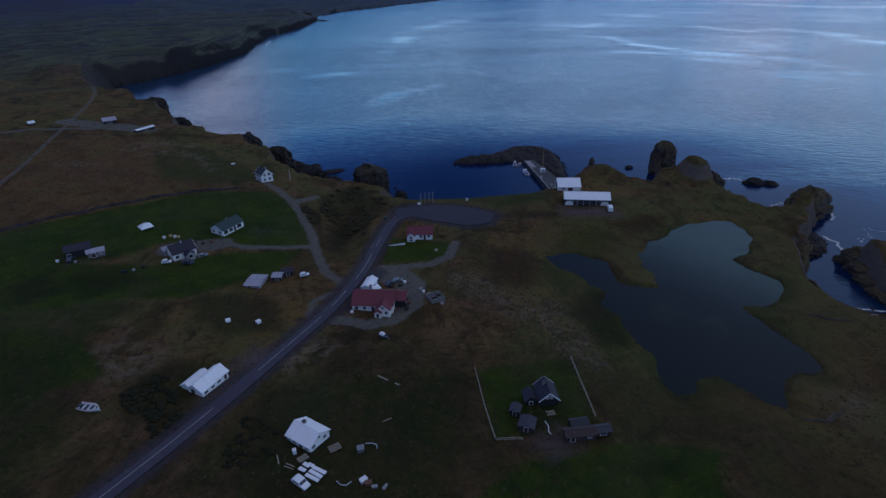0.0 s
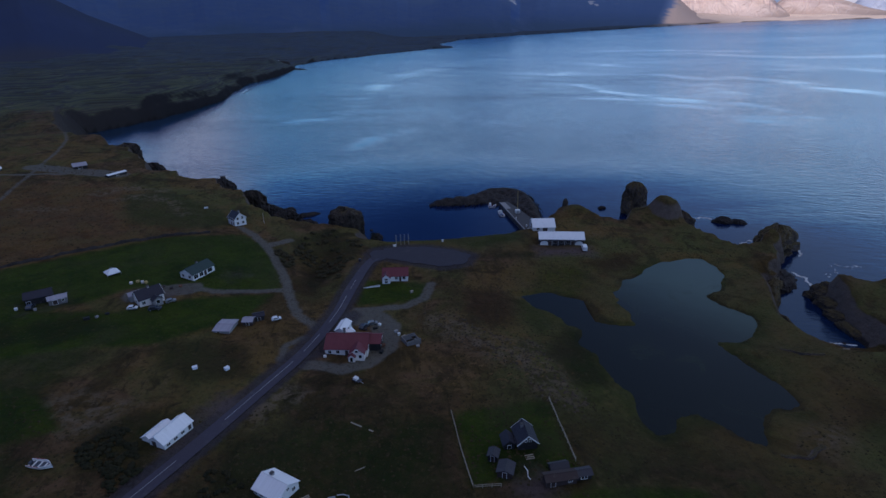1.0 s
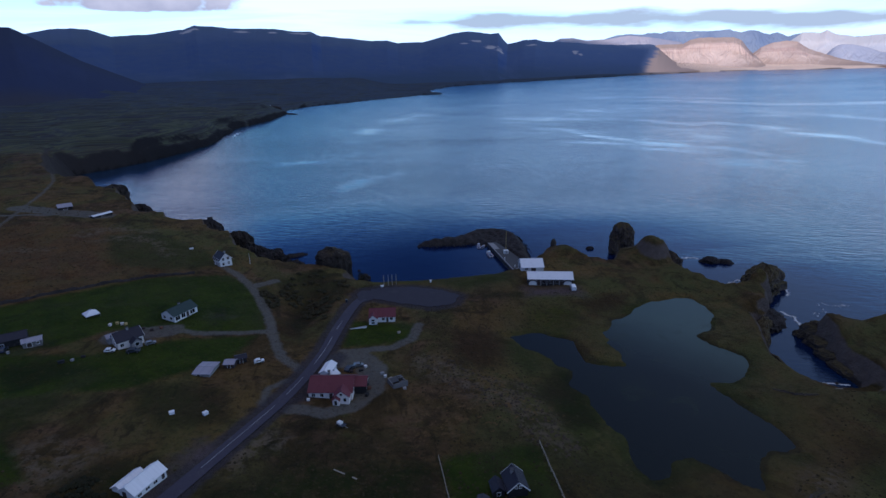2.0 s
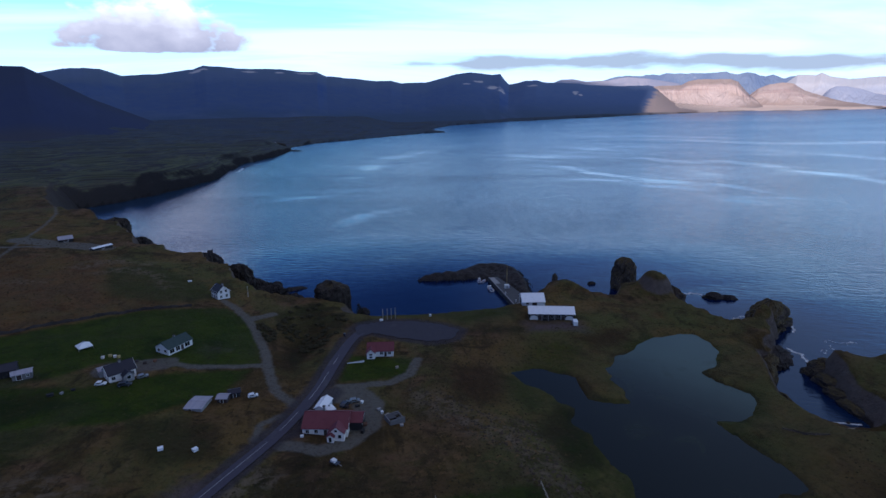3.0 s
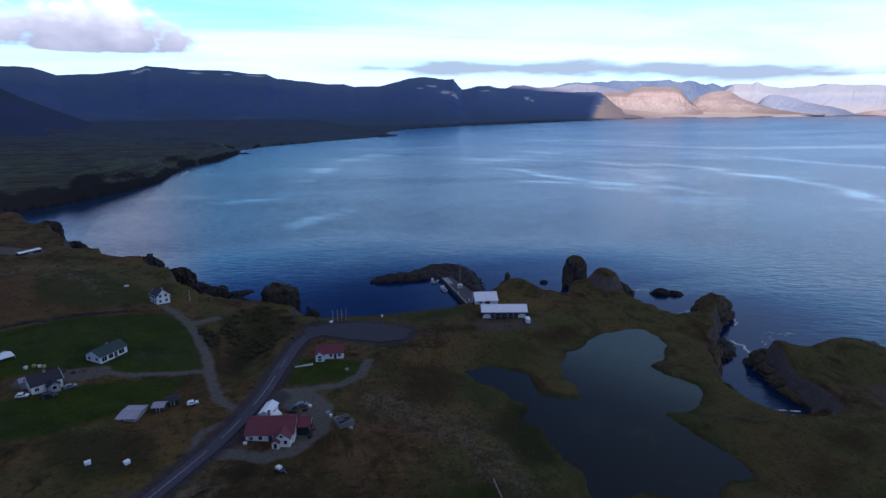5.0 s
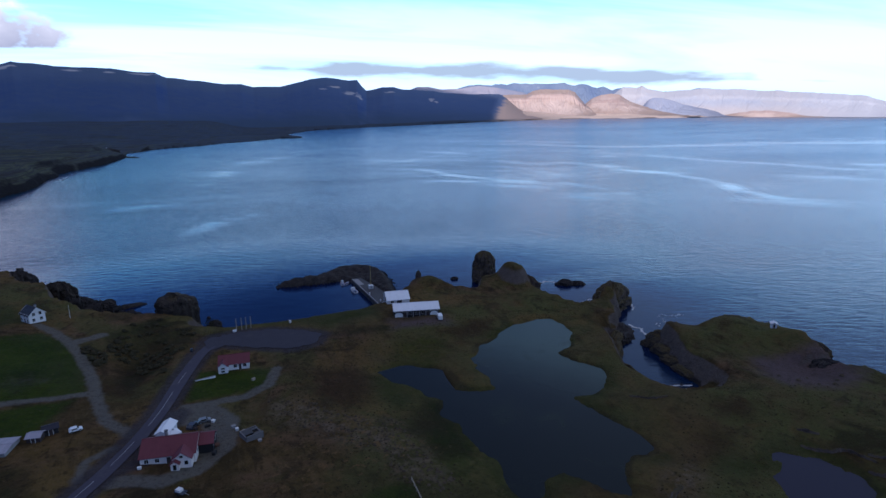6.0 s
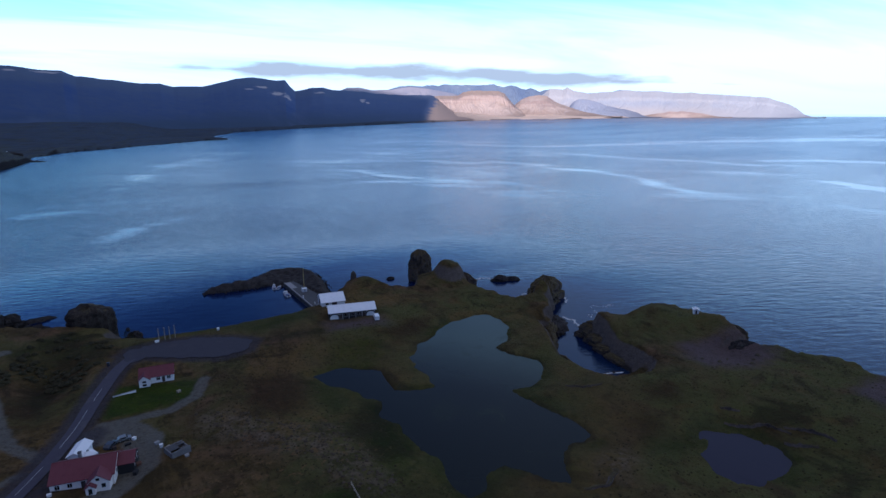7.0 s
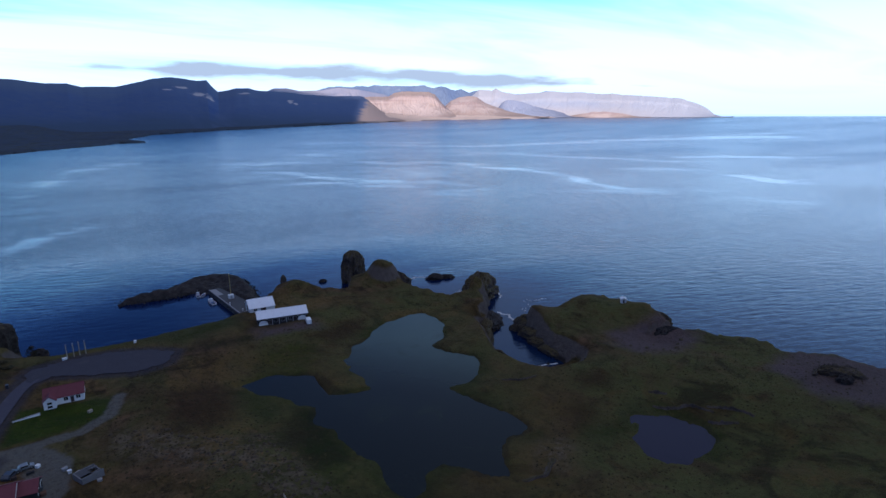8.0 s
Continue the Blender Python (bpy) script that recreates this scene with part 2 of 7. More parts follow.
    mottle = g.math("MULTIPLY", g.math("MAXIMUM", g.attr("lush"), g.math("SUBTRACT", 0.7, g.attr("far_land"), True)), g.span(g.noise(0.055, 6, 0.68, 0.8), 0.49, 0.62))
    heath = g.mix(g.math("MULTIPLY", mottle, 0.62), heath, GROUND["peat"])
    blush = g.math("MULTIPLY", g.attr("lush"), g.span(g.noise(0.04, 6, 0.66, 1.1, vec=g.mapping(shift=(40, 90, 0))), 0.50, 0.66))
    heath = g.mix(g.math("MULTIPLY", blush, 0.35), heath, GROUND["russet"])
    heath = g.mix(g.attr("sand"), heath, GROUND["sand"])
    c = g.mix(g.math("MULTIPLY", mask("brown", 0.45), 0.42), heath, brown)
    c = g.mix(g.math("MULTIPLY", mask("ruddy", 0.5), 0.75), c, g.mix(fine, GROUND["ruddy"], GROUND["peat"]))
    c = g.mix(g.math("MULTIPLY", mask("marsh", 0.5), 0.7), c, g.mix(g.span(mid, 0.3, 0.7), GROUND["grass_dark"], GROUND["fen_green"]))
    bleach = g.math("MULTIPLY", mask("bleached", 0.5), g.span(g.noise(0.28, 5, 0.7, 0.3), 0.42, 0.62))
    c = g.mix(g.math("MULTIPLY", bleach, 0.85), c, GROUND["dead_grass"])
    c = g.mix(mask("green", 0.3), c, grass)
    c = g.mix(g.math("MULTIPLY", mask("rank", 0.5), 0.65), c, g.mix(g.span(mid, 0.35, 0.65), GROUND["rank"], GROUND["peat"]))
    grav = g.mix(fine, GROUND["gravel_dark"], GROUND["gravel"])
    c = g.mix(g.math("MULTIPLY", g.span(g.math("ADD", g.attr("gravel"), g.math("MULTIPLY", g.math("SUBTRACT", g.noise(0.3, 5, 0.65, 0.3), 0.5), 0.9)), 0.18, 0.78), 0.88), c, grav)
    c = g.mix(g.math("MULTIPLY", mask("verge", 0.4), 0.8), c, g.mix(fine, (0.040, 0.035, 0.045), (0.068, 0.060, 0.070)))
    dirt = g.mix(mid, GROUND["dirt"], GROUND["dirt_dark"])
    c = g.mix(g.math("MULTIPLY", g.span(g.math("ADD", g.attr("dirt"), g.math("MULTIPLY", g.math("SUBTRACT", g.noise(0.13, 5, 0.65, 0.6), 0.5), 1.1)), 0.15, 0.95), 0.9), c, dirt)
    grit = g.math("MULTIPLY", g.span(g.noise(0.8, 5, 0.7, 0.2), 0.50, 0.66), g.math("SUBTRACT", 1.0, g.attr("far_land"), True))
    c = g.mix(g.math("MULTIPLY", grit, 0.42), c, GROUND["peat"])
    fleck = g.math("MULTIPLY", g.span(g.noise(0.65, 5, 0.72, 0.2, vec=g.mapping(shift=(31, 17, 0))), 0.57, 0.68), g.math("SUBTRACT", 1.0, g.attr("far_land"), True))
    c = g.mix(g.math("MULTIPLY", fleck, 0.26), c, GROUND["straw"])
    tuss = g.math("MULTIPLY", g.math("MULTIPLY", g.span(speck, 0.56, 0.66), g.attr("tussock")), 0.75)
    c = g.mix(tuss, c, GROUND["pale"])
    rock = g.mix(g.noise(0.5, 6, 0.65), GROUND["rock_dark"], GROUND["rock"])
    steep = g.span(g.math("ADD", g.math("SUBTRACT", g.up(), g.math("MULTIPLY", g.attr("far_land"), 0.05)), g.math("MULTIPLY", g.math("SUBTRACT", mid, 0.5), 0.35)), 0.80, 0.62)
    # far cliffs take a darker rock colour that holds their shade
    rock = g.mix(g.attr("far_land"), rock, GROUND["shaded_far_rock"])
    c = g.mix(g.math("MULTIPLY", steep, g.math("SUBTRACT", 1.0, g.attr("sand"))), c, rock)
    wet = g.span(g.attr("wet"), 0.3, 0.7)
    c = g.mix(g.math("MULTIPLY", wet, 0.8), c, GROUND["wet"])
    g.bump(g.math("ADD", g.noise(0.6, 6, 0.7), g.math("MULTIPLY", g.noise(3.0, 3), 0.3)), 1.0, 1.5)
    return g.done(c, 0.95, 0.0, 0.05)


def rock_material(name="basalt", grassy=True, low=0.62, high=0.86, tone=1.0):
    g = Graph(name)
    n = g.span(g.noise(0.35, 7, 0.65), 0.3, 0.7)
    c = g.mix(n, (0.042 * tone, 0.034 * tone, 0.029 * tone), (0.120 * tone, 0.094 * tone, 0.076 * tone)) if grassy else g.mix(n, GROUND["wet"], GROUND["wet_rock"])
    lichen = g.span(g.noise(1.1, 5, 0.7), 0.58, 0.70)
    c = g.mix(g.math("MULTIPLY", lichen, 0.35), c, GROUND["rock_pale"])
    if grassy:
        top = g.span(g.math("ADD", g.up(), g.math("MULTIPLY", g.math("SUBTRACT", g.noise(0.3, 5), 0.5), 0.9)), low, high)
        c = g.mix(top, c, g.mix(g.noise(0.8, 5), (0.054, 0.044, 0.021), (0.092, 0.068, 0.030)))
    g.bump(g.noise(0.7, 8, 0.7), 1.0, 0.9)
    return g.done(c, 0.9, 0.0, 0.2)


def sea_material():
    g = Graph("sea_water")
    across = g.mapping(rot=(0, 0, radians(30)))
    calm = g.noise(0.012, 6, 0.66, 0.6, vec=g.mapping((0.22, 1.0, 1), vec=across))
    slick = g.math("MULTIPLY", g.math("MULTIPLY", g.span(g.math("ADD", g.attr("slick"), g.math("MULTIPLY", g.math("SUBTRACT", calm, 0.5), 2.6)), 0.30, 1.15), g.span(g.attr("slick"), 0.02, 0.3)), 1.0)
    broad = g.span(g.noise(0.0035, 5, 0.6, 0.8, vec=g.mapping((0.35, 1.0, 1), (0, 0, radians(-10)))), 0.40, 0.68)
    big = g.noise(0.055, 3, 0.55, 0.3, vec=g.mapping((0.75, 1.4, 1), vec=g.mapping(rot=(0, 0, radians(34)))))
    small = g.noise(0.21, 5, 0.64, 0.5, vec=g.mapping((0.5, 1.5, 1), vec=g.mapping(rot=(0, 0, radians(18)))))
    h = g.math("ADD", g.math("MULTIPLY", big, 0.4), g.math("MULTIPLY", small, 1.3))
    still = g.attr("sheltered")
    ripple = g.math("SUBTRACT", g.math("ADD", g.math("ADD", 0.094, g.math("MULTIPLY", g.attr("open"), 0.040)), g.math("MULTIPLY", broad, 0.05)), g.math("ADD", g.math("MULTIPLY", slick, 0.09), g.math("MULTIPLY", still, 0.06)), True)
    g.bump(h, ripple, 4.0)
    g.bsdf.inputs["IOR"].default_value = 1.333
    c = g.mix(g.noise(0.012, 4), SEA[0], SEA[1])
    # the dark sky mirrored in the harbour is painted in as navy
    c = g.mix(still, c, SEA[2])
    # the bright sky mirrored far out is painted in as paler blue
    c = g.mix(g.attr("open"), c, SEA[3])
    g.bsdf.inputs["Specular Tint"].default_value = (0.46, 0.74, 1.0, 1)
    return g.done(c, g.math("SUBTRACT", g.math("ADD", g.math("ADD", 0.072, g.math("MULTIPLY", g.attr("open"), 0.155)), g.math("MULTIPLY", broad, 0.04)), g.math("ADD", g.math("MULTIPLY", slick, 0.07), g.math("MULTIPLY", still, 0.04)), True), 0.0, 0.5)


def pond_material(name, POND, spec=0.24):
    g = Graph(name)
    g.bump(g.noise(0.9, 3), 0.05, 0.4)
    g.bsdf.inputs["IOR"].default_value = 1.333
    s = g.t.nodes.new("ShaderNodeSeparateXYZ")
    g.t.links.new(g.co, s.inputs[0])
    reach = g.math("ADD", g.math("MULTIPLY", s.outputs[1], 0.6), g.math("MULTIPLY", s.outputs[0], 0.7))
    # water grows paler towards the north-east lobe
    pale_lobe = g.span(g.math("ADD", reach, g.math("MULTIPLY", g.noise(0.05, 4), 12)), 162, 206)
    c = g.mix(pale_lobe, POND[0], POND[1])
    c = g.mix(g.math("MULTIPLY", g.span(g.noise(0.07, 4, 0.6, 0.5), 0.55, 0.68), 0.3), c, POND[2])
    g.bsdf.inputs["Specular Tint"].default_value = (1.0, 0.92, 0.80, 1)
    return g.done(c, 0.22, 0.0, spec)


def mountain_material(name, low, high, scree, grass, snow_sun=0.0, face=None, haze=None, foot=None, shade_haze=None, sunny=None):
    """Scree and grass below, a banded rock face above; haze and pale sunlit and snowy patches are painted into the
    colour.
    """
    g = Graph(name)
    n, f = g.noise(0.0035, 6, 0.6), g.noise(0.02, 5, 0.65)
    patch = g.span(g.noise(0.006, 6, 0.65, 0.5, vec=g.mapping((1, 1, 2.5))), 0.60, 0.70)
    gully = g.noise(0.008, 6, 0.6, 0.8, vec=g.mapping((1.0, 1.0, 0.5)))
    c = g.mix(g.span(n, 0.38, 0.64), low, high)
    c = g.mix(g.math("MULTIPLY", g.span(gully, 0.5, 0.72), 0.4), c, scree)
    c = g.mix(g.math("MULTIPLY", g.span(g.up(), 0.86, 0.97), 0.8), c, g.mix(f, grass, low))
    rise = g.attr("rise")
    if face:
        band = g.noise(1.0, 4, 0.6, 0.3, vec=g.mapping((0.002, 0.002, 0.06)))
        wall = g.mix(g.span(band, 0.42, 0.6), face, tuple(0.5 * (a + b) for a, b in zip(face, high)))
        wall = g.mix(g.span(g.noise(0.012, 5, 0.65, 0.6, vec=g.mapping((1, 1, 0.12))), 0.56, 0.68), wall, high)
        ragged = g.math("ADD", rise, g.math("MULTIPLY", g.math("SUBTRACT", gully, 0.5), 0.4))
        c = g.mix(g.math("MULTIPLY", g.math("MULTIPLY", g.span(ragged, 0.50, 0.64), g.span(g.up(), 0.93, 0.75)), 0.85), c, wall)
    # pale patches near the crest, painted for snowy and sunlit ground alike
    c = g.mix(g.math("MULTIPLY", g.math("MULTIPLY", patch, g.span(rise, 0.72, 0.92)), snow_sun), c, (0.26, 0.28, 0.33))
    if foot:
        low_noise = g.math("MULTIPLY", g.math("SUBTRACT", g.noise(0.003, 5, 0.6, 0.5, vec=g.mapping((1, 1, 4))), 0.5), 0.35)
        c = g.mix(g.span(g.math("ADD", rise, low_noise), 0.34, 0.04), c, foot)
        c = g.mix(g.math("MULTIPLY", g.span(g.math("ADD", rise, g.math("MULTIPLY", low_noise, 1.6)), 0.58, 0.92), 0.75), c, grass)
        c = g.mix(g.math("MULTIPLY", g.span(g.noise(0.0022, 5, 0.62, 0.8, vec=g.mapping((1, 0.5, 1.5), (0, radians(28), 0))), 0.50, 0.68), 0.55), c, scree)
    # blue shadow patches, and a tan haze low on the range
    if shade_haze:
        c = g.mix(g.math("MULTIPLY", g.span(g.noise(0.0016, 4, 0.55, 0.4, vec=g.mapping((1, 1, 2))), 0.47, 0.60), 0.75), c, shade_haze[0])
        c = g.mix(g.span(g.math("ADD", rise, g.math("MULTIPLY", g.math("SUBTRACT", n, 0.5), 0.5)), 0.55, 0.12), c, shade_haze[1])
    # distance haze mixed into the colour
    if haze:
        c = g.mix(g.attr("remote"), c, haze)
    # east end of the dark fell painted tan as if the sun reached it
    if sunny:
        c = g.mix(g.span(g.math("ADD", g.attr("sunny"), g.math("MULTIPLY", g.math("SUBTRACT", g.noise(0.004, 5, 0.6, 0.5), 0.5), 1.6)), 0.30, 0.75), c, sunny)
    # pale patches where sunlight breaks through, and snowy streaks, painted on the fell
    bare = g.span(g.math("ADD", g.attr("sun_snow_spot"), g.math("MULTIPLY", g.math("SUBTRACT", g.noise(0.016, 6, 0.7, 0.4, vec=g.mapping((1, 1, 1.6))), 0.5), 2.4)), 0.55, 0.95)
    c = g.mix(g.math("MULTIPLY", bare, g.span(g.attr("sun_snow_spot"), 0.05, 0.3)), c, (0.40, 0.37, 0.38))
    g.bump(g.math("ADD", gully, g.math("MULTIPLY", f, 0.4)), 0.06, 8.0)
    return g.done(c, 0.95, 0.0, 0.05)


GROUND = dict(
    wet_rock=(0.050, 0.042, 0.039), rock_pale=(0.12, 0.098, 0.085), peat=(0.0219, 0.0176, 0.0102), shaded_far_rock=(0.020, 0.019, 0.021), far_land=(0.042, 0.046, 0.055), fen=(0.090, 0.104, 0.062), plain_haze=(0.046, 0.068, 0.118), lush=(0.090, 0.088, 0.029), moss=(0.068, 0.046, 0.0185), russet=(0.132, 0.077, 0.042), olive=(0.134, 0.086, 0.029), straw=(0.170, 0.114, 0.058), rank=(0.0170, 0.0240, 0.0085), ruddy=(0.062, 0.030, 0.014), fen_green=(0.050, 0.052, 0.021), dead_grass=(0.165, 0.125, 0.086),
    grass=(0.0480, 0.0663, 0.0080), grass_dark=(0.0255, 0.0429, 0.0070), rust=(0.1240, 0.0543, 0.0166), gravel=(0.178, 0.166, 0.146),
    gravel_dark=(0.098, 0.091, 0.080), dirt=(0.150, 0.112, 0.110), dirt_dark=(0.070, 0.052, 0.056), pale=(0.1695, 0.0990, 0.0433),
    sand=(0.82, 0.62, 0.48), rock=(0.160, 0.132, 0.114), rock_dark=(0.058, 0.048, 0.043), wet=(0.016, 0.014, 0.014))
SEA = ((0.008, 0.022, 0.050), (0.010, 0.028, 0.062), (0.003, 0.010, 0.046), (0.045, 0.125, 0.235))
POND = ((0.006, 0.008, 0.009), (0.050, 0.074, 0.060), (0.022, 0.030, 0.014))
POOL = ((0.026, 0.022, 0.038), (0.026, 0.022, 0.038), (0.014, 0.014, 0.018))
M = dict(
    ground=ground_material(), rock=rock_material(), bare_rock=rock_material("wet_basalt", False), brown_rock=rock_material("brown_basalt", True, 0.86, 1.1, 0.42), mossy_rock=rock_material("mossy_basalt", True, 0.22, 0.62), sea=sea_material(), pond=pond_material("pond_water", POND), pool=pond_material("pool_water", POOL, 0.15),
    asphalt=plain("asphalt", (0.048, 0.041, 0.059), 0.85, var=0.3, scale=0.25), lot=plain("dark_gravel", (0.038, 0.033, 0.045), 0.9, var=0.45, scale=0.2, stain=(0.060, 0.053, 0.060)),
    line=plain("road_paint", (0.46, 0.46, 0.46), 0.7, var=0.35, scale=1.5),
    white=plain("white_paint", (0.70, 0.69, 0.68), 0.6, var=0.16, stain=(0.42, 0.38, 0.33)), cream=plain("cream_plaster", (0.72, 0.66, 0.62), 0.75, var=0.16, stain=(0.40, 0.34, 0.28)),
    red_roof=sheet_metal("red_sheet", (0.132, 0.034, 0.045)), white_roof=sheet_metal("white_sheet", (0.78, 0.78, 0.80), var=0.14), grey_roof=sheet_metal("grey_sheet", (0.044, 0.042, 0.052)),
    green_roof=sheet_metal("green_sheet", (0.034, 0.056, 0.055)), dark_roof=sheet_metal("dark_sheet", (0.026, 0.025, 0.038)), purple_roof=sheet_metal("faded_sheet", (0.35, 0.33, 0.38), var=0.4),
    dark_wood=plain("tarred_boards", (0.016, 0.015, 0.017), 0.8, var=0.4), wood=plain("weathered_wood", (0.31, 0.265, 0.20), 0.8, var=0.4), brown_wood=plain("brown_boards", (0.045, 0.030, 0.028), 0.8, var=0.4),
    ruin_wall=plain("old_concrete", (0.16, 0.15, 0.15), 0.9, var=0.5, scale=0.9), concrete=plain("concrete", (0.27, 0.26, 0.26), 0.85, var=0.3), dark_concrete=plain("wet_concrete", (0.06, 0.057, 0.06), 0.8, var=0.35), glass=plain("window_glass", (0.012, 0.014, 0.018), 0.15, var=0.1, spec=0.8, bump=0.0),
    rubber=plain("rubber", (0.02, 0.02, 0.02), 0.8), steel=plain("galvanised_steel", (0.42, 0.43, 0.44), 0.4, 0.7, var=0.2), rust=plain("rusty_iron", (0.14, 0.065, 0.04), 0.85, var=0.4),
    yellow=plain("yellow_paint", (0.42, 0.32, 0.12), 0.7), blue=plain("blue_paint", (0.05, 0.10, 0.24), 0.5), red=plain("red_paint", (0.28, 0.03, 0.025), 0.5), foam=plain("sea_foam", (0.62, 0.64, 0.66), 0.9, var=0.3, scale=0.8),
    car_white=plain("car_white", (0.72, 0.72, 0.73), 0.3, var=0.06, bump=0.0, spec=0.6), car_grey=plain("car_grey", (0.20, 0.21, 0.22), 0.3, 0.3, var=0.08, bump=0.0, spec=0.6), car_dark=plain("car_dark", (0.03, 0.035, 0.05), 0.3, var=0.08, bump=0.0, spec=0.6),
    canvas=plain("white_canvas", (0.74, 0.75, 0.78), 0.8, var=0.1),
    # fell colours hold distance haze, shade on the dark ones, sun on the tan
    dark_range=mountain_material("shaded_fell", (0.036, 0.066, 0.178), (0.056, 0.088, 0.200), (0.088, 0.114, 0.190), (0.092, 0.116, 0.150), 0.9, haze=(0.13, 0.18, 0.31), foot=(0.054, 0.078, 0.122), sunny=(0.36, 0.28, 0.245)),
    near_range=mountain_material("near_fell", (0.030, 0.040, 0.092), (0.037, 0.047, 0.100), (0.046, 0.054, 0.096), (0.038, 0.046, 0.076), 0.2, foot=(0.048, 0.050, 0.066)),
    tan_range=mountain_material("sunlit_fell", (0.39, 0.295, 0.25), (0.48, 0.385, 0.345), (0.25, 0.20, 0.20), (0.38, 0.285, 0.225), face=(0.31, 0.235, 0.22)),
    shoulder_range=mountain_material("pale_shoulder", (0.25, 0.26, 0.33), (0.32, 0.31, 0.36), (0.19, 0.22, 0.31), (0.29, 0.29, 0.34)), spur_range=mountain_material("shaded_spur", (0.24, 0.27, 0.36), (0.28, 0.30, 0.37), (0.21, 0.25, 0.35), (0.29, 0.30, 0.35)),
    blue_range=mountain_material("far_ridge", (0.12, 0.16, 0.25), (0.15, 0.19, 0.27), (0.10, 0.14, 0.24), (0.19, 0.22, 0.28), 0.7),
    pale_range=mountain_material("pale_fell", (0.30, 0.305, 0.34), (0.36, 0.335, 0.335), (0.26, 0.30, 0.41), (0.37, 0.35, 0.38), haze=(0.46, 0.47, 0.51), shade_haze=((0.24, 0.29, 0.40), (0.46, 0.37, 0.31))),
)

# ---- helpers for shapes ----


def mesh_object(name, bm, material, smooth=False):
    me = bpy.data.meshes.new(name)
    bm.normal_update()
    bm.to_mesh(me)
    bm.free()
    me.materials.append(material)
    if smooth:
        me.shade_smooth()
    return new(name, me)


def part(name, bm, material, parent, label="", smooth=False):
    ob = mesh_object(name, bm, material, smooth)
    ob.parent = parent
    if label:
        ob["label"] = label
    return ob


def thing(name, m, label, category, group="", kind=""):
    ob = new(name)
    ob.empty_display_size = 0.5
    ob.matrix_basis = m
    return tagged(ob, label, category, group, kind)


def box(bm, x, y, z, sx, sy, sz, rz=0.0, rx=0.0, ry=0.0):
    """A box whose foot is centred at (x, y, z)."""
    m = pose(x, y, z, 0, 0, rz) @ pose(0, 0, sz / 2, rx, ry, 0) @ Matrix.Diagonal((sx, sy, sz, 1))
    bmesh.ops.create_cube(bm, size=1, matrix=m)
    return bm


def boxes(*rows):
    bm = bmesh.new()
    for r in rows:
        box(bm, *r)
    return bm


def prism(outline, y0, y1):
    """An outline in x and z, drawn out along y."""
    bm = bmesh.new()
    a = [bm.verts.new((x, y0, z)) for x, z in outline]
    b = [bm.verts.new((x, y1, z)) for x, z in outline]
    bm.faces.new(a)
    bm.faces.new(b[::-1])
    for i in range(len(a)):
        j = (i + 1) % len(a)
        bm.faces.new((a[j], a[i], b[i], b[j]))
    bmesh.ops.recalc_face_normals(bm, faces=bm.faces)
    return bm


def rod(bm, p, q, r0, r1=None, seg=8):
    p, q = Vector(p), Vector(q)
    m = Matrix.Translation((p + q) / 2) @ (q - p).to_track_quat("Z", "Y").to_matrix().to_4x4()
    bmesh.ops.create_cone(bm, cap_ends=True, segments=seg, radius1=r0, radius2=r0 if r1 is None else r1, depth=(q - p).length, matrix=m)
    return bm


# ---- the lie of the land ----


def lattice(ix, iy, seed):
    h = np.sin(ix * 127.1 + iy * 311.7 + seed * 74.7) * 43758.5453
    return h - np.floor(h)


def vnoise(x, y, seed=0):
    ix, iy = np.floor(x), np.floor(y)
    fx, fy = x - ix, y - iy
    fx, fy = fx * fx * (3 - 2 * fx), fy * fy * (3 - 2 * fy)
    a = lattice(ix, iy, seed) * (1 - fx) + lattice(ix + 1, iy, seed) * fx
    b = lattice(ix, iy + 1, seed) * (1 - fx) + lattice(ix + 1, iy + 1, seed) * fx
    return (a * (1 - fy) + b * fy) * 2 - 1


def fbm(x, y, octaves=4, seed=0):
    s, amp = 0, 1.0
    for i in range(octaves):
        s = s + amp * vnoise(x * 2 ** i, y * 2 ** i, seed + i)
        amp *= 0.5
    return s


def smooth(a, b, v):
    k = np.clip((v - a) / (b - a), 0, 1)
    return k * k * (3 - 2 * k)


def inside_distance(x, y, poly):
    """Signed distance to a closed outline, positive inside."""
    d = np.full(x.shape, 1e18)
    ins = np.zeros(x.shape, bool)
    n = len(poly)
    for i in range(n):
        (ax, ay), (bx, by) = poly[i], poly[(i + 1) % n]
        ex, ey = bx - ax, by - ay
        k = np.clip(((x - ax) * ex + (y - ay) * ey) / (ex * ex + ey * ey), 0, 1)
        d = np.minimum(d, (x - ax - k * ex) ** 2 + (y - ay - k * ey) ** 2)
        if ay != by:
            c = ((ay > y) != (by > y)) & (x < ex * (y - ay) / ey + ax)
            ins ^= c
    return np.where(ins, np.sqrt(d), -np.sqrt(d))


def line_distance(x, y, line):
    d = np.full(x.shape, 1e18)
    for (ax, ay), (bx, by) in zip(line, line[1:]):
        ex, ey = bx - ax, by - ay
        k = np.clip(((x - ax) * ex + (y - ay) * ey) / (ex * ex + ey * ey), 0, 1)
        d = np.minimum(d, (x - ax - k * ex) ** 2 + (y - ay - k * ey) ** 2)
    return np.sqrt(d)


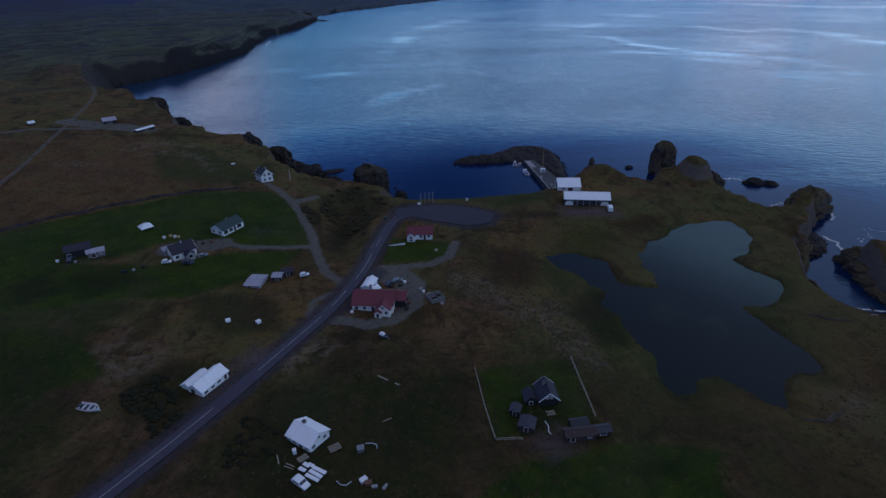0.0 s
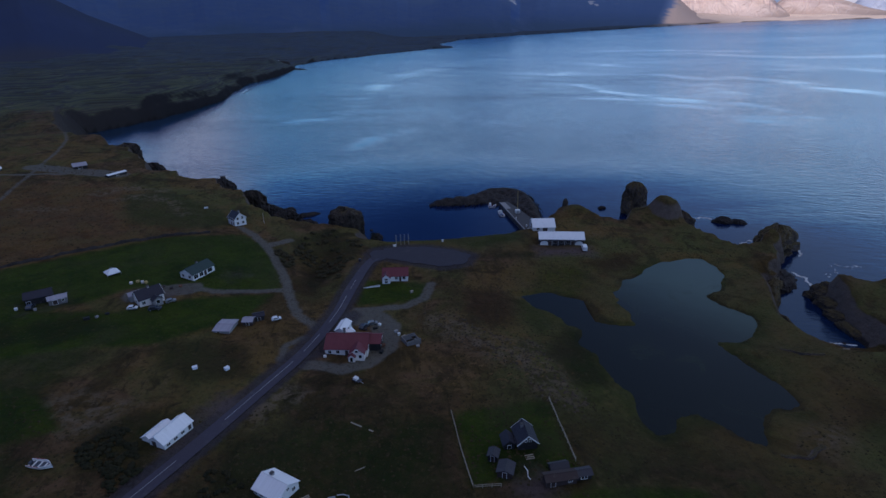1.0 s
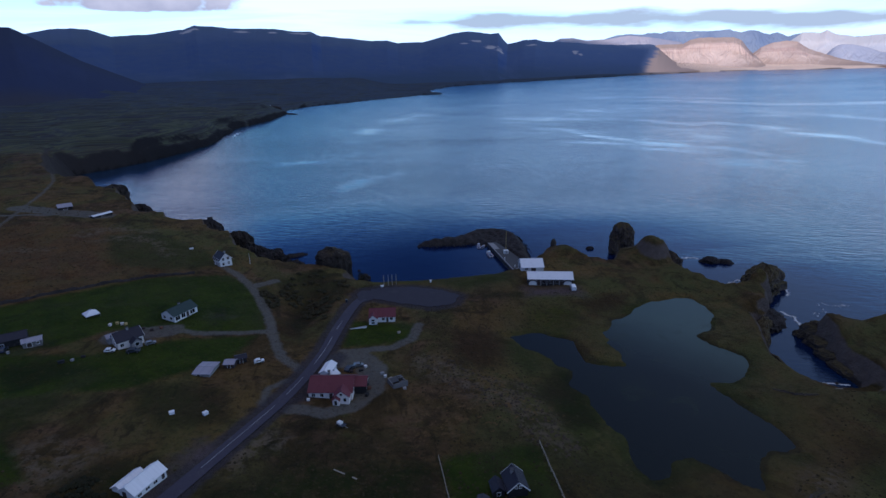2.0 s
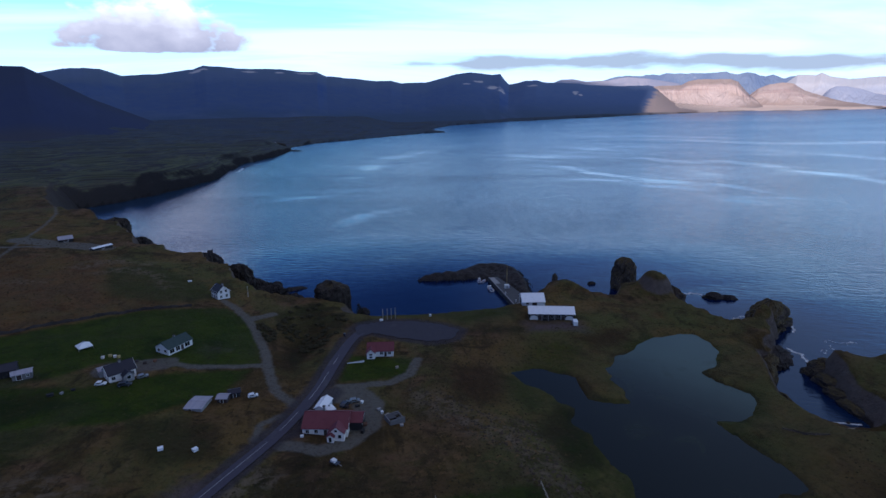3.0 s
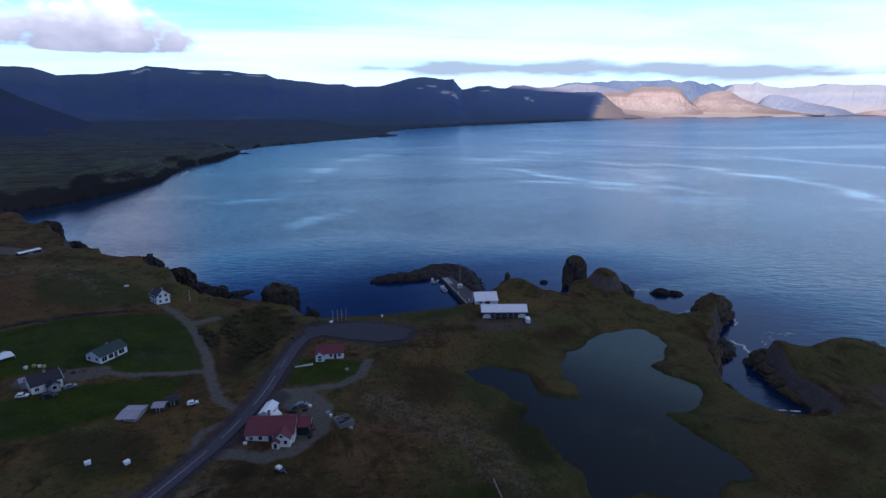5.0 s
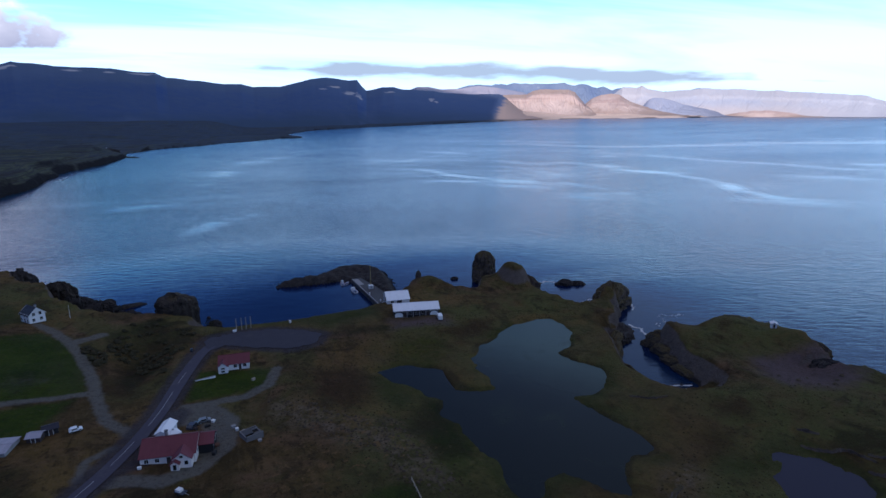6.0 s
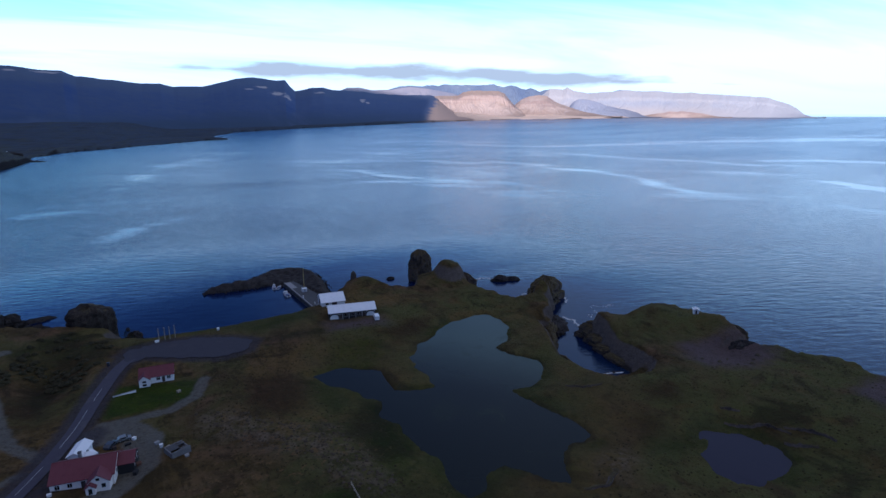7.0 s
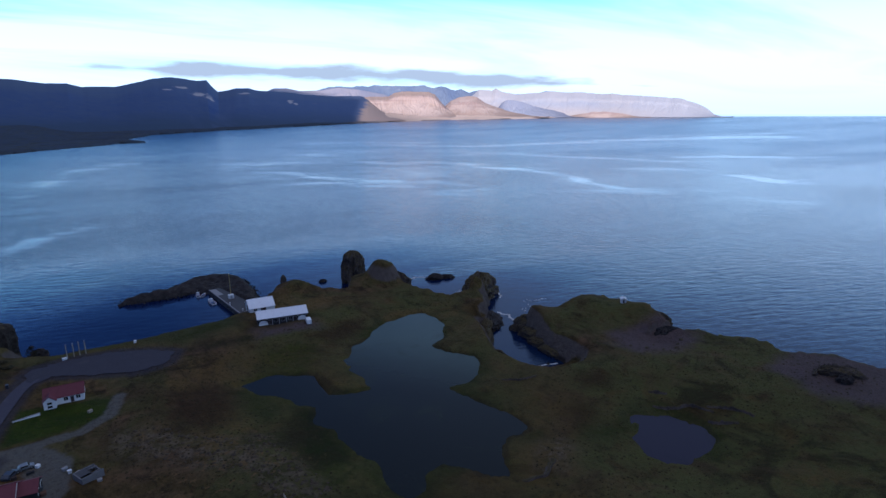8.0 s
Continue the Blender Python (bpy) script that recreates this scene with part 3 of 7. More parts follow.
# the coast, walked from the far shore of the bay round to the near cliffs
FAR_SHORE = [(5480, 3320), (5000, 3360), (4594, 3400), (3285, 3240), (2928, 3151), (2557, 3180), (2162, 3329), (1688, 3216), (1297, 3100), (745, 2879), (268, 2598),
             (165, 2300), (196, 2110), (120, 2075), (15, 1920), (-93, 1779), (-212, 1611), (-262, 1480), (-240, 1365), (-244, 1310), (-258, 1142), (-272, 971), (-262, 829), (-272, 765), (-290, 690), (-312, 640), (-335, 606)]
WEST_SHORE = [(-312, 560), (-285, 500), (-258, 462), (-240, 447), (-224, 440), (-208, 420), (-194, 420), (-183, 399), (-170, 377), (-160, 357), (-150, 356), (-141, 355), (-130, 341), (-119, 337),
              (-112, 342), (-101, 321), (-94, 318), (-89, 322), (-85, 312), (-80, 294), (-73, 283), (-62, 275), (-53, 269), (-38, 267), (-16, 262), (-13, 250)]
HARBOUR_SHORE = [(2, 248), (18, 249), (33, 252), (42, 253), (60, 256), (72, 262), (84, 270), (88, 274), (93, 280), (105, 280), (112, 268), (121, 262), (130, 268), (138, 273), (147, 269)]
EAST_SHORE = [(153, 260), (154, 248), (158, 235), (165, 223), (172, 224), (184, 228), (182, 214), (166, 197), (156, 180), (147, 165), (145, 156), (147, 148.5), (157, 145.5), (163.5, 143), (164.2, 147.5), (166, 154),
              (168.5, 162), (171, 171), (173, 180), (179, 184.5), (189, 177), (203, 180), (213, 179), (220, 173), (227, 160), (227, 150), (223, 141), (219, 134), (221, 128), (224, 118), (229, 111), (233, 104), (230, 94), (236, 80), (241, 64),
              (252, 38), (275, -50), (380, -380), (700, -1000), (800, -2600)]
MAINLAND = FAR_SHORE + WEST_SHORE + HARBOUR_SHORE + EAST_SHORE + [(-5600, -2600), (-5600, 5600), (5600, 5600)]
POND_OUTLINE = [(50, 184), (60, 186), (71, 181), (77, 177), (76.5, 167), (77, 159), (83, 156.5), (88, 158), (87, 164), (86, 173), (89, 182), (97, 191), (108, 201), (119, 209), (130, 211), (139, 208.5), (143.5, 201), (138, 188),
                (133, 179), (125, 174), (128, 166), (132, 158.5), (130, 151.5), (125, 145), (117, 142), (110, 144), (110.5, 137), (116, 125), (119, 116.5), (119, 110), (116.5, 108), (109, 109), (104, 106.5), (100, 101), (100, 96), (97.5, 93.5),
                (93, 98), (91, 103), (85.5, 108), (79.5, 106.5), (76, 102.5), (72, 101), (69, 104.5), (69.5, 110), (70, 117), (68, 128), (66.5, 140), (63, 147), (67.5, 156), (58, 166.5)]
POOL_OUTLINE = [(146, 97), (155, 95), (158, 89), (158, 82), (155, 75), (150.5, 71.5), (143, 72.5), (135, 75.5), (131.5, 82), (136, 89.5)]
POND_LEVEL, POOL_LEVEL = 6.0, 7.0
ROAD_LINE = [(-90, 20), (-76, 44), (-62, 70), (-54.8, 83.5), (-47.4, 98.5), (-42.3, 109.5), (-28.2, 140.6), (-22.4, 157.5), (-18.6, 171.5), (-15.2, 191.5), (-11.2, 211.5), (-7.5, 221.5), (-2, 225)]
LOT = [(-8, 215), (-11, 224), (-8, 230), (1, 234), (17, 232), (30, 226), (38, 219), (34, 209), (23, 206), (10, 212), (-3, 219)]
TRACKS = [
    ([(-25, 160), (-32.6, 168.3), (-37.4, 181.2), (-43.5, 200.9), (-52, 221), (-58.5, 233.5), (-68, 247), (-74, 253)], 1.8),
    ([(-56, 232), (-48, 238.5)], 2.2), ([(-39.9, 187.2), (-51.8, 185.9), (-66.7, 184.9), (-76, 187.5)], 1.5), ([(-76, 187), (-85, 184), (-92, 180)], 5.0),
    ([(-12, 172), (-2, 173.5), (6, 174.5), (13.6, 180), (16.6, 191.6)], 1.9), ([(-28, 153), (-33, 148), (-33, 140)], 1.2),
    ([(-24, 137), (-14, 134.5), (-6, 138), (0.8, 147), (1.6, 161), (-6, 171)], 2.6), ([(-15, 166), (-4, 166)], 4.5), ([(-3, 146), (-2, 152), (-3, 160)], 3.4),
]
TRACKS += [
    ([(-192, 228), (-194.5, 241), (-202, 274), (-214, 319), (-233, 388), (-245, 425), (-300, 520), (-420, 620)], 0.9), ([(-260, 312), (-232, 329), (-197, 338), (-176, 337)], 1.5), ([(-224, 349), (-200, 344), (-170, 339)], 6.5),
]
MEADOWS = [
    [(-175, 176), (-161, 190), (-131, 217), (-107, 237), (-70, 244), (-58, 231), (-45, 201), (-42, 187), (-72, 184), (-96, 186), (-118, 166), (-130, 160)],
    [(-150, 168), (-112, 168), (-95, 168), (-70, 180), (-44, 184), (-49, 166), (-61, 157), (-74, 148), (-90, 146), (-111, 140), (-140, 128)],
    [(-10, 198), (15.5, 192), (13, 178), (-12, 176)], [(18, 112), (45, 115), (45.5, 91), (47, 86), (28, 86), (20, 85)],
    [(14, 68), (18, 73), (26, 79), (36, 81), (49, 82.5), (73, 81), (67, 71), (62, 56), (24, 50)], [(-115, 128), (-92, 121), (-80, 108), (-100, 96), (-125, 108)],
]
BROWN_FIELDS = [[(-178, 182), (-162, 194), (-133, 221), (-114, 237), (-92, 246), (-100, 262), (-140, 300), (-175, 320), (-225, 318), (-240, 240)], [(66, 100), (90, 103), (100, 92), (125, 100), (140, 108), (130, 128), (122, 108), (90, 88), (64, 92)], [(52, 190), (68, 186), (80, 180), (84, 196), (60, 204), (46, 196)]]
DIRT = [[(186, 141), (200, 138), (214, 137), (219, 128), (213, 117), (192, 113), (180, 119), (178, 129)], [(205, 88), (228, 90), (238, 72), (236, 55), (205, 52), (196, 66)], [(66, 214), (92, 212), (92, 222), (67, 225)], [(29, 87), (37, 87.5), (40, 82), (33, 79), (28, 82)], [(-52, 100), (-47, 110), (-42, 119), (-45, 121), (-51, 111)]]
RUST_PATCHES = [[(30, 187), (41, 188), (49, 178), (45, 159), (35, 154), (27, 168)], [(131, 110), (141, 107), (133, 99), (124, 99)], [(160, 95), (166, 87), (162, 79), (151, 82)], [(149, 122), (160, 116), (151, 109), (143, 114)], [(90, 196), (104, 204), (112, 214), (98, 214), (86, 206)], [(-40, 188), (-30, 184), (-26, 200), (-34, 214)]]
BLEACHED = [[(13, 169), (27, 164), (34, 152), (49, 146), (57, 115), (54, 108), (42, 114), (41, 129), (25, 145), (13, 159)], [(112, 101), (119, 99), (117, 92), (109, 89), (105, 93)], [(-191, 274), (-166, 277), (-162, 271), (-188, 267)], [(-152, 290), (-146, 299), (-134, 301), (-117, 290), (-104, 270), (-107, 267), (-119, 284), (-135, 294), (-148, 288)], [(-169, 301), (-153, 320), (-129, 312), (-127, 306), (-149, 309), (-165, 293)], [(-100, 112), (-84, 124), (-66, 118), (-74, 104)], [(-44, 116), (-30, 128), (-20, 122), (-34, 108)]]
MARSH = [[(-151, 300), (-128, 306), (-90, 278), (-80, 255), (-99, 249), (-127, 255)], [(49, 178), (58, 176), (60, 159), (53, 153), (47, 162)], [(57, 142), (65, 144), (71, 134), (66, 122), (58, 122), (56, 132)], [(128, 100), (139, 96), (136, 90), (127, 90), (122, 95)], [(-134, 151), (-111, 164), (-87, 141), (-96, 119), (-114, 116)], [(8, 240), (30, 246), (62, 250), (64, 234), (40, 226), (24, 236)]]
# rank grass; the strip from lot to fish house only darkens the ground
RANK_AND_DARK = [[(-72, 150), (-56, 151), (-45, 146), (-38, 130), (-56, 127), (-68, 136)], [(37, 218), (45, 218), (62, 220), (67, 216), (61, 213), (44, 213)], [(-73, 104), (-66, 92), (-56, 88), (-48, 96), (-46, 106), (-53, 115), (-66, 114)], [(-42, 98), (-32, 106), (-16, 103), (-2, 96), (4, 80), (-6, 64), (-24, 62), (-38, 76)], [(-36, 196), (-30, 190), (-24, 206), (-22, 226), (-28, 240), (-34, 222)], [(-120, 158), (-104, 166), (-92, 158), (-106, 146)], [(-134, 152), (-124, 160), (-112, 150), (-124, 140)], [(26, 96), (38, 97), (40, 90), (27, 84)], [(50, 140), (62, 158), (70, 150), (66, 124), (56, 122)]]
SCRUB = [[(-41, 248), (-28, 256), (-20, 242), (-14, 245), (-14, 219), (-25, 215), (-37, 227)], [(-47, 240), (-39, 243), (-32, 214), (-40, 215)], [(-33, 219), (-19, 217), (-21, 201), (-30, 202)], [(-53, 229), (-44, 223), (-41, 209), (-46, 210)]]
TUSSOCKS = [[(4, 128), (34, 158), (50, 150), (56, 128), (40, 118), (14, 118)]]


def sea_level(x, y):
    """The sheet of water; far out it is drawn up towards the true horizon, which lies beyond its rim."""
    return 62 * smooth(1800, 4900, np.hypot(x, y))


def land_height(x, y):
    x, y = np.asarray(x, float), np.asarray(y, float)
    r = np.hypot(x, y)
    far = smooth(350, 1200, r)
    sd = inside_distance(x, y, MAINLAND)
    sd = sd + 2.8 * smooth(-40, -60, x) * smooth(600, 420, r)
    rough = fbm(x / 13, y / 13, 4, 3) * 3.1 * (1 - far) + (fbm(x / 150, y / 150, 4, 9) * 11 + fbm(x / 38, y / 38, 3, 10) * 5) * far
    cove = smooth(26, 14, np.hypot(x - 163, y - 163))
    sd = sd + rough * (1 - 0.75 * cove) * smooth(30, 2, np.abs(sd)) * (1 - 0.6 * smooth(40, 10, np.hypot(x - 30, (y - 250) * 1.6)))
    base = 9 + 0.075 * np.clip(-x - 5, 0, 400) * (1 - 0.65 * smooth(430, 680, y)) + 0.03 * np.clip(150 - y, 0, 200)
    base = base * (1 + 0.45 * smooth(400, 520, y) * smooth(2200, 1600, y) * fbm(x / 75, y / 75, 4, 71))
    base = base + 5 * smooth(540, 720, y) * smooth(1440, 1330, y) * smooth(60, -120, x) * smooth(420, 40, sd)
    base = base + 0.018 * np.clip(r - 700, 0, 1600) * smooth(120, 500, sd)
    base = base + 4.0 * np.exp(-(((x - 203) / 17) ** 2 + ((y - 166) / 16) ** 2)) + 3.4 * np.exp(-(((x - 174) / 11) ** 2 + ((y - 174) / 11) ** 2))
    base = base + 3.5 * np.exp(-(((x - 101) / 11) ** 2 + ((y - 270) / 10) ** 2)) - 3.5 * np.exp(-(((x - 30) / 40) ** 2 + ((y - 254) / 9) ** 2))
    base = base - 3.2 * np.exp(-(((x + 31) / 8) ** 2 + ((y - 212) / 26) ** 2)) - 2.5 * np.exp(-(((x - 200) / 10) ** 2 + ((y - 126) / 8) ** 2))
    base = base + 8.2 * np.exp(-(((x - 145.5) / 8) ** 2 + ((y - 259) / 9) ** 2) ** 2) + 3.0 * np.exp(-(((x - 138) / 9) ** 2 + ((y - 262) / 9) ** 2)) + 4.0 * np.exp(-(((x - 181) / 9) ** 2 + ((y - 225) / 8) ** 2)) + 4.5 * np.exp(-(((x - 217) / 9) ** 2 + ((y - 146) / 9) ** 2))
    scarp = y - 132.5 + (x - 208) * 0.2
    base = base + (2.6 * np.exp(-(scarp / 9) ** 2) * smooth(-0.8, 0.8, scarp) - 1.2 * smooth(0.5, -0.8, scarp) * np.exp(-(scarp / 8) ** 2)) * np.exp(-(((x - 209) / 9) ** 4))
    road = np.minimum(line_distance(x, y, ROAD_LINE), np.maximum(0, -inside_distance(x, y, LOT)))
    wild = smooth(3, 14, road) * smooth(-2, 6, sd)
    base = base + wild * (0.35 * fbm(x / 45, y / 45, 3, 21) + 0.30 * fbm(x / 7, y / 7, 3, 31)) + far * 5 * fbm(x / 300, y / 300, 4, 41)
    base = base - 0.16 * smooth(4.2, 3.2, road)
    level = sea_level(x, y)
    width = 5 + 9 * np.exp(-(((x - 28) / 45) ** 2 + ((y - 252) / 22) ** 2)) + 42 * np.exp(-(((x - 153) / 10) ** 2 + ((y - 139) / 11) ** 2)) + 30 * far
    k = smooth(-1.5, 1, sd / width * 5 - 0.2) * 0.55 + smooth(0.5, 5, sd / width * 5) * 0.45
    z = -5 + (base + 5) * k
    z = z + (1 - far) * 0.9 * fbm(x / 3.2, y / 3.2, 3, 51) * smooth(7, 1, np.abs(sd - 2))
    for outline, lev, ragged in ((POND_OUTLINE, POND_LEVEL, 1.7), (POOL_OUTLINE, POOL_LEVEL, 2.3)):
        pd = inside_distance(x, y, outline) + ragged * fbm(x / 8, y / 8, 4, 61)
        z = np.where(pd < 0, lev + 0.25 + (z - lev - 0.25) * smooth(0, 30, -pd) + 0.35 * smooth(0.2, 1.5, -pd) * smooth(30, 5, -pd), lev + 0.25 - 1.8 * smooth(-0.3, 5, pd))
    return z + level


def ground_at(x, y):
    return float(land_height(np.array([x]), np.array([y]))[0])


def axis(lo, a, b, hi, step, grow):
    """Even steps from a to b, growing beyond them."""
    mid = list(np.arange(a, b + step, step))
    s, v, right = step, mid[-1], []
    while v < hi:
        s *= grow
        v += s
        right.append(v)
    s, v, left = step, a, []
    while v > lo:
        s *= grow
        v -= s
        left.append(v)
    return np.array(left[::-1] + mid + right)


def sheet(name, xs, ys, z, material, attrs=(), keep=None):
    nx, ny = len(xs), len(ys)
    X, Y = np.meshgrid(xs, ys)
    co = np.stack([X, Y, z], -1).reshape(-1, 3).astype(np.float32)
    i = np.arange(nx * ny).reshape(ny, nx)
    quads = np.stack([i[:-1, :-1], i[:-1, 1:], i[1:, 1:], i[1:, :-1]], -1).reshape(-1, 4)
    if keep is not None:
        quads = quads[keep.reshape(-1)[quads].any(1)]
    me = bpy.data.meshes.new(name)
    me.vertices.add(len(co))
    me.vertices.foreach_set("co", co.ravel())
    me.loops.add(quads.size)
    me.loops.foreach_set("vertex_index", quads.ravel().astype(np.int32))
    me.polygons.add(len(quads))
    me.polygons.foreach_set("loop_start", np.arange(0, quads.size, 4, dtype=np.int32))
    me.update(calc_edges=True)
    me.shade_smooth()
    for key, val in attrs:
        a = me.attributes.new(key, "FLOAT", "POINT")
        a.data.foreach_set("value", np.asarray(val, np.float32).ravel())
    me.materials.append(material)
    return new(name, me)


gx = axis(-5200, -250, 262, 5200, 1.4, 1.022)
gy = axis(-2400, 45, 365, 5000, 1.4, 1.022)
GX, GY = np.meshgrid(gx, gy)
GZ = land_height(GX, GY)
near = (np.abs(GX) < 700) & (GY > -50) & (GY < 800)


def soft_union(polys, fade=3.0):
    v = np.zeros(GX.shape)
    v[near] = np.max([smooth(-fade, fade, inside_distance(GX[near], GY[near], p)) for p in polys], 0)
    return v


gravel = np.zeros(GX.shape)
gravel[near] = np.max([smooth(w + 1.7, w - 1.7, line_distance(GX[near], GY[near], p)) for p, w in TRACKS], 0)
verge = np.zeros(GX.shape)
verge[near] = np.maximum(smooth(6.6, 2.4, line_distance(GX[near], GY[near], ROAD_LINE)), smooth(-5.0, 1.0, inside_distance(GX[near], GY[near], LOT)))
verge[near] = np.maximum(verge[near], smooth(3.6, 0.5, line_distance(GX[near], GY[near], [(-48, 104), (-44, 112), (-41, 119)])))
verge[near] = np.maximum(verge[near], 0.85 * smooth(6.5, 2.0, line_distance(GX[near], GY[near], [(-23, 144), (-19, 156), (-14, 168)])))
gravel[near] = np.maximum(gravel[near], 0.4 * smooth(4.2, 3.0, line_distance(GX[near], GY[near], ROAD_LINE)))
fringe = np.zeros(GX.shape)
wet = smooth(1.6, 0.2, GZ - sea_level(GX, GY))
for outline, lev in ((POND_OUTLINE, POND_LEVEL), (POOL_OUTLINE, POOL_LEVEL)):
    rim = inside_distance(GX[near], GY[near], outline) + 1.7 * fbm(GX[near] / 8, GY[near] / 8, 4, 61)
    fringe[near] = np.maximum(fringe[near], 0.75 * smooth(-8, -1, rim) * smooth(-0.25, 0.35, fbm(GX[near] / 19, GY[near] / 19, 3, 63)))
    wet[near] = np.maximum(wet[near], 0.50 * smooth(-2.6, -0.6, rim) * smooth(-0.3, 0.5, fbm(GX[near] / 15, GY[near] / 15, 2, 62) + 0.25))
ground = sheet("ground", gx, gy, GZ, M["ground"], (("green", np.maximum(soft_union(MEADOWS, 5), 0.5 * soft_union([[(-38, 58), (-40, 96), (-14, 116), (16, 112), (18, 84), (8, 66), (-10, 56)], [(-150, 120), (-110, 134), (-96, 112), (-70, 84), (-84, 56), (-140, 60)], [(-62, 92), (-70, 108), (-60, 116), (-50, 100)], [(50, 118), (66, 158), (52, 182), (62, 204), (92, 206), (86, 190), (64, 164), (66, 120), (60, 104)]], 7) + 0.12 * soft_union([[(-80, 256), (-125, 258), (-128, 292), (-92, 296)]], 12))), ("brown", soft_union(BROWN_FIELDS, 16)), ("rank", np.maximum(soft_union(RANK_AND_DARK + SCRUB, 5), 0.74 * (1 - soft_union(MEADOWS[3:5], 5)) * soft_union([[(-60, 60), (-44, 100), (-14, 124), (18, 122), (60, 116), (96, 92), (112, 60), (40, 38), (-20, 40)], [(-150, 70), (-132, 128), (-96, 122), (-78, 100), (-84, 60)]], 14))), ("ruddy", soft_union(RUST_PATCHES, 7)), ("marsh", np.maximum(soft_union(MARSH, 6), fringe)), ("bleached", soft_union(BLEACHED, 6)), ("gravel", gravel), ("verge", verge), ("dirt", np.maximum(soft_union(DIRT, 8), 0.42 * soft_union([[(-70, 205), (-60, 207), (-53, 198), (-62, 191), (-71, 195)], [(-97, 188), (-79, 192), (-70, 184), (-84, 170), (-97, 175)], [(-130, 174), (-112, 180), (-110, 168), (-126, 164)]], 8))), ("tussock", soft_union(TUSSOCKS, 8)), ("wet", wet), ("far_land", smooth(420, 800, np.hypot(GX, GY))), ("remote", smooth(700, 2100, np.hypot(GX, GY))), ("lush", np.maximum(0.65 * soft_union([[(30, 118), (52, 200), (62, 216), (150, 214), (150, 140), (140, 100), (96, 84), (60, 92)]], 10), soft_union([[(100, 60), (112, 90), (128, 105), (150, 135), (195, 115), (225, 125), (236, 90), (240, 40), (150, 20), (110, 40)], [(60, 212), (100, 232), (150, 244), (172, 226), (150, 205), (120, 220), (80, 205)], [(160, 160), (185, 172), (205, 176), (222, 160), (214, 138), (190, 140), (170, 150)], [(-8, 240), (20, 245), (66, 252), (66, 228), (40, 222), (20, 234), (2, 236)], [(-160, 322), (-90, 310), (-60, 270), (-80, 262), (-130, 300)]], 8))), ("sand", smooth(1300, 2300, GX) * smooth(2500, 3000, GY))))
tagged(ground, "rolling heath and meadows ending in dark sea cliffs", "ground", kind="structure")

# smooth slicks that the wind leaves on the bay
SLICKS = [
    [(265, 952), (301, 905), (313, 825), (338, 770), (368, 733), (396, 714)], [(495, 1036), (515, 984), (544, 944), (598, 961), (621, 922), (641, 874)],
    [(863, 1479), (973, 1340), (1147, 1323), (1317, 1312), (1476, 1301), (1684, 1298), (1931, 1225), (2199, 1083)], [(892, 1024), (918, 907), (963, 840), (992, 754), (1009, 683)],
    [(621, 812), (649, 767), (659, 722), (654, 651), (647, 598), (622, 559), (605, 548), (610, 514), (604, 483)], [(872, 466), (861, 430), (843, 396)], [(1137, 747), (1239, 716), (1260, 661), (1308, 626)],
]
FAINT_SLICKS = [
    [(253, 1050), (293, 1058), (373, 1169), (501, 1300), (640, 1404), (749, 1409), (844, 1368)], [(270, 972), (262, 874), (272, 786), (308, 739), (338, 690), (377, 646), (397, 607)],
    [(459, 897), (482, 875), (477, 824), (484, 773)], [(819, 1225), (840, 1107), (892, 1024)], [(604, 483), (611, 448), (617, 415), (630, 397), (657, 375), (659, 341), (657, 303)],
    [(901, 732), (886, 649), (881, 583)], [(2331, 1306), (2398, 1169)], [(-47, 1063), (5, 1103), (45, 1196), (110, 1356), (169, 1447), (260, 1497), (351, 1506)], [(666, 1737), (854, 1693), (984, 1599)],
    [(434, 681), (447, 627), (454, 574)], [(-118, 638), (-94, 649), (-56, 667), (-31, 718)], [(-61, 723), (-6, 1130), (41, 1180), (159, 1382)], [(-40, 483), (-17, 536), (11, 555)],
]
sx = axis(-7000, -320, 1000, 7000, 11, 1.013)
sy = axis(-2400, 200, 1300, 7000, 11, 1.013)
SX, SY = np.meshgrid(sx, sy)
SR = np.clip(10 + 20 * (np.hypot(SX, SY) / 1000) ** 2, 11, 180)
slick = np.maximum(np.max([np.exp(-(line_distance(SX, SY, p) / SR) ** 2) for p in SLICKS], 0), 0.62 * np.max([np.exp(-(line_distance(SX, SY, p) / SR) ** 2) for p in FAINT_SLICKS], 0))
slick = np.maximum(slick, 0.50 * np.max([np.exp(-(line_distance(SX, SY, p) / (3.4 * SR)) ** 2) for p in SLICKS + FAINT_SLICKS[:6]], 0))
slick = np.maximum(slick, 0.20 * smooth(420, 700, np.hypot(SX, SY)))
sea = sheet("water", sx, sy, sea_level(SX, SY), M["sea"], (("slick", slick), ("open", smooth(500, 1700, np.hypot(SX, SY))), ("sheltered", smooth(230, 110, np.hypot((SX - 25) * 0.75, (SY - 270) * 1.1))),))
tagged(sea, "deep blue calm bay with pale slick streaks", "sea", kind="structure")


def still_water(name, outline, level, label, mat):
    cx, cy = np.mean(outline, 0)
    bm = bmesh.new()
    vs = []
    for x, y in outline:
        d = Vector((x - cx, y - cy))
        d = d + d.normalized() * 3.2
        vs.append(bm.verts.new((cx + d.x, cy + d.y, level)))
    f = bm.faces.new(vs)
    f.normal_update()
    if f.normal.z < 0:
        f.normal_flip()
    bmesh.ops.triangulate(bm, faces=bm.faces)
    return tagged(mesh_object(name, bm, M[mat]), label, "pond", kind="structure")


still_water("pond", POND_OUTLINE, POND_LEVEL, "dark still pond with ragged grassy shores", "pond")
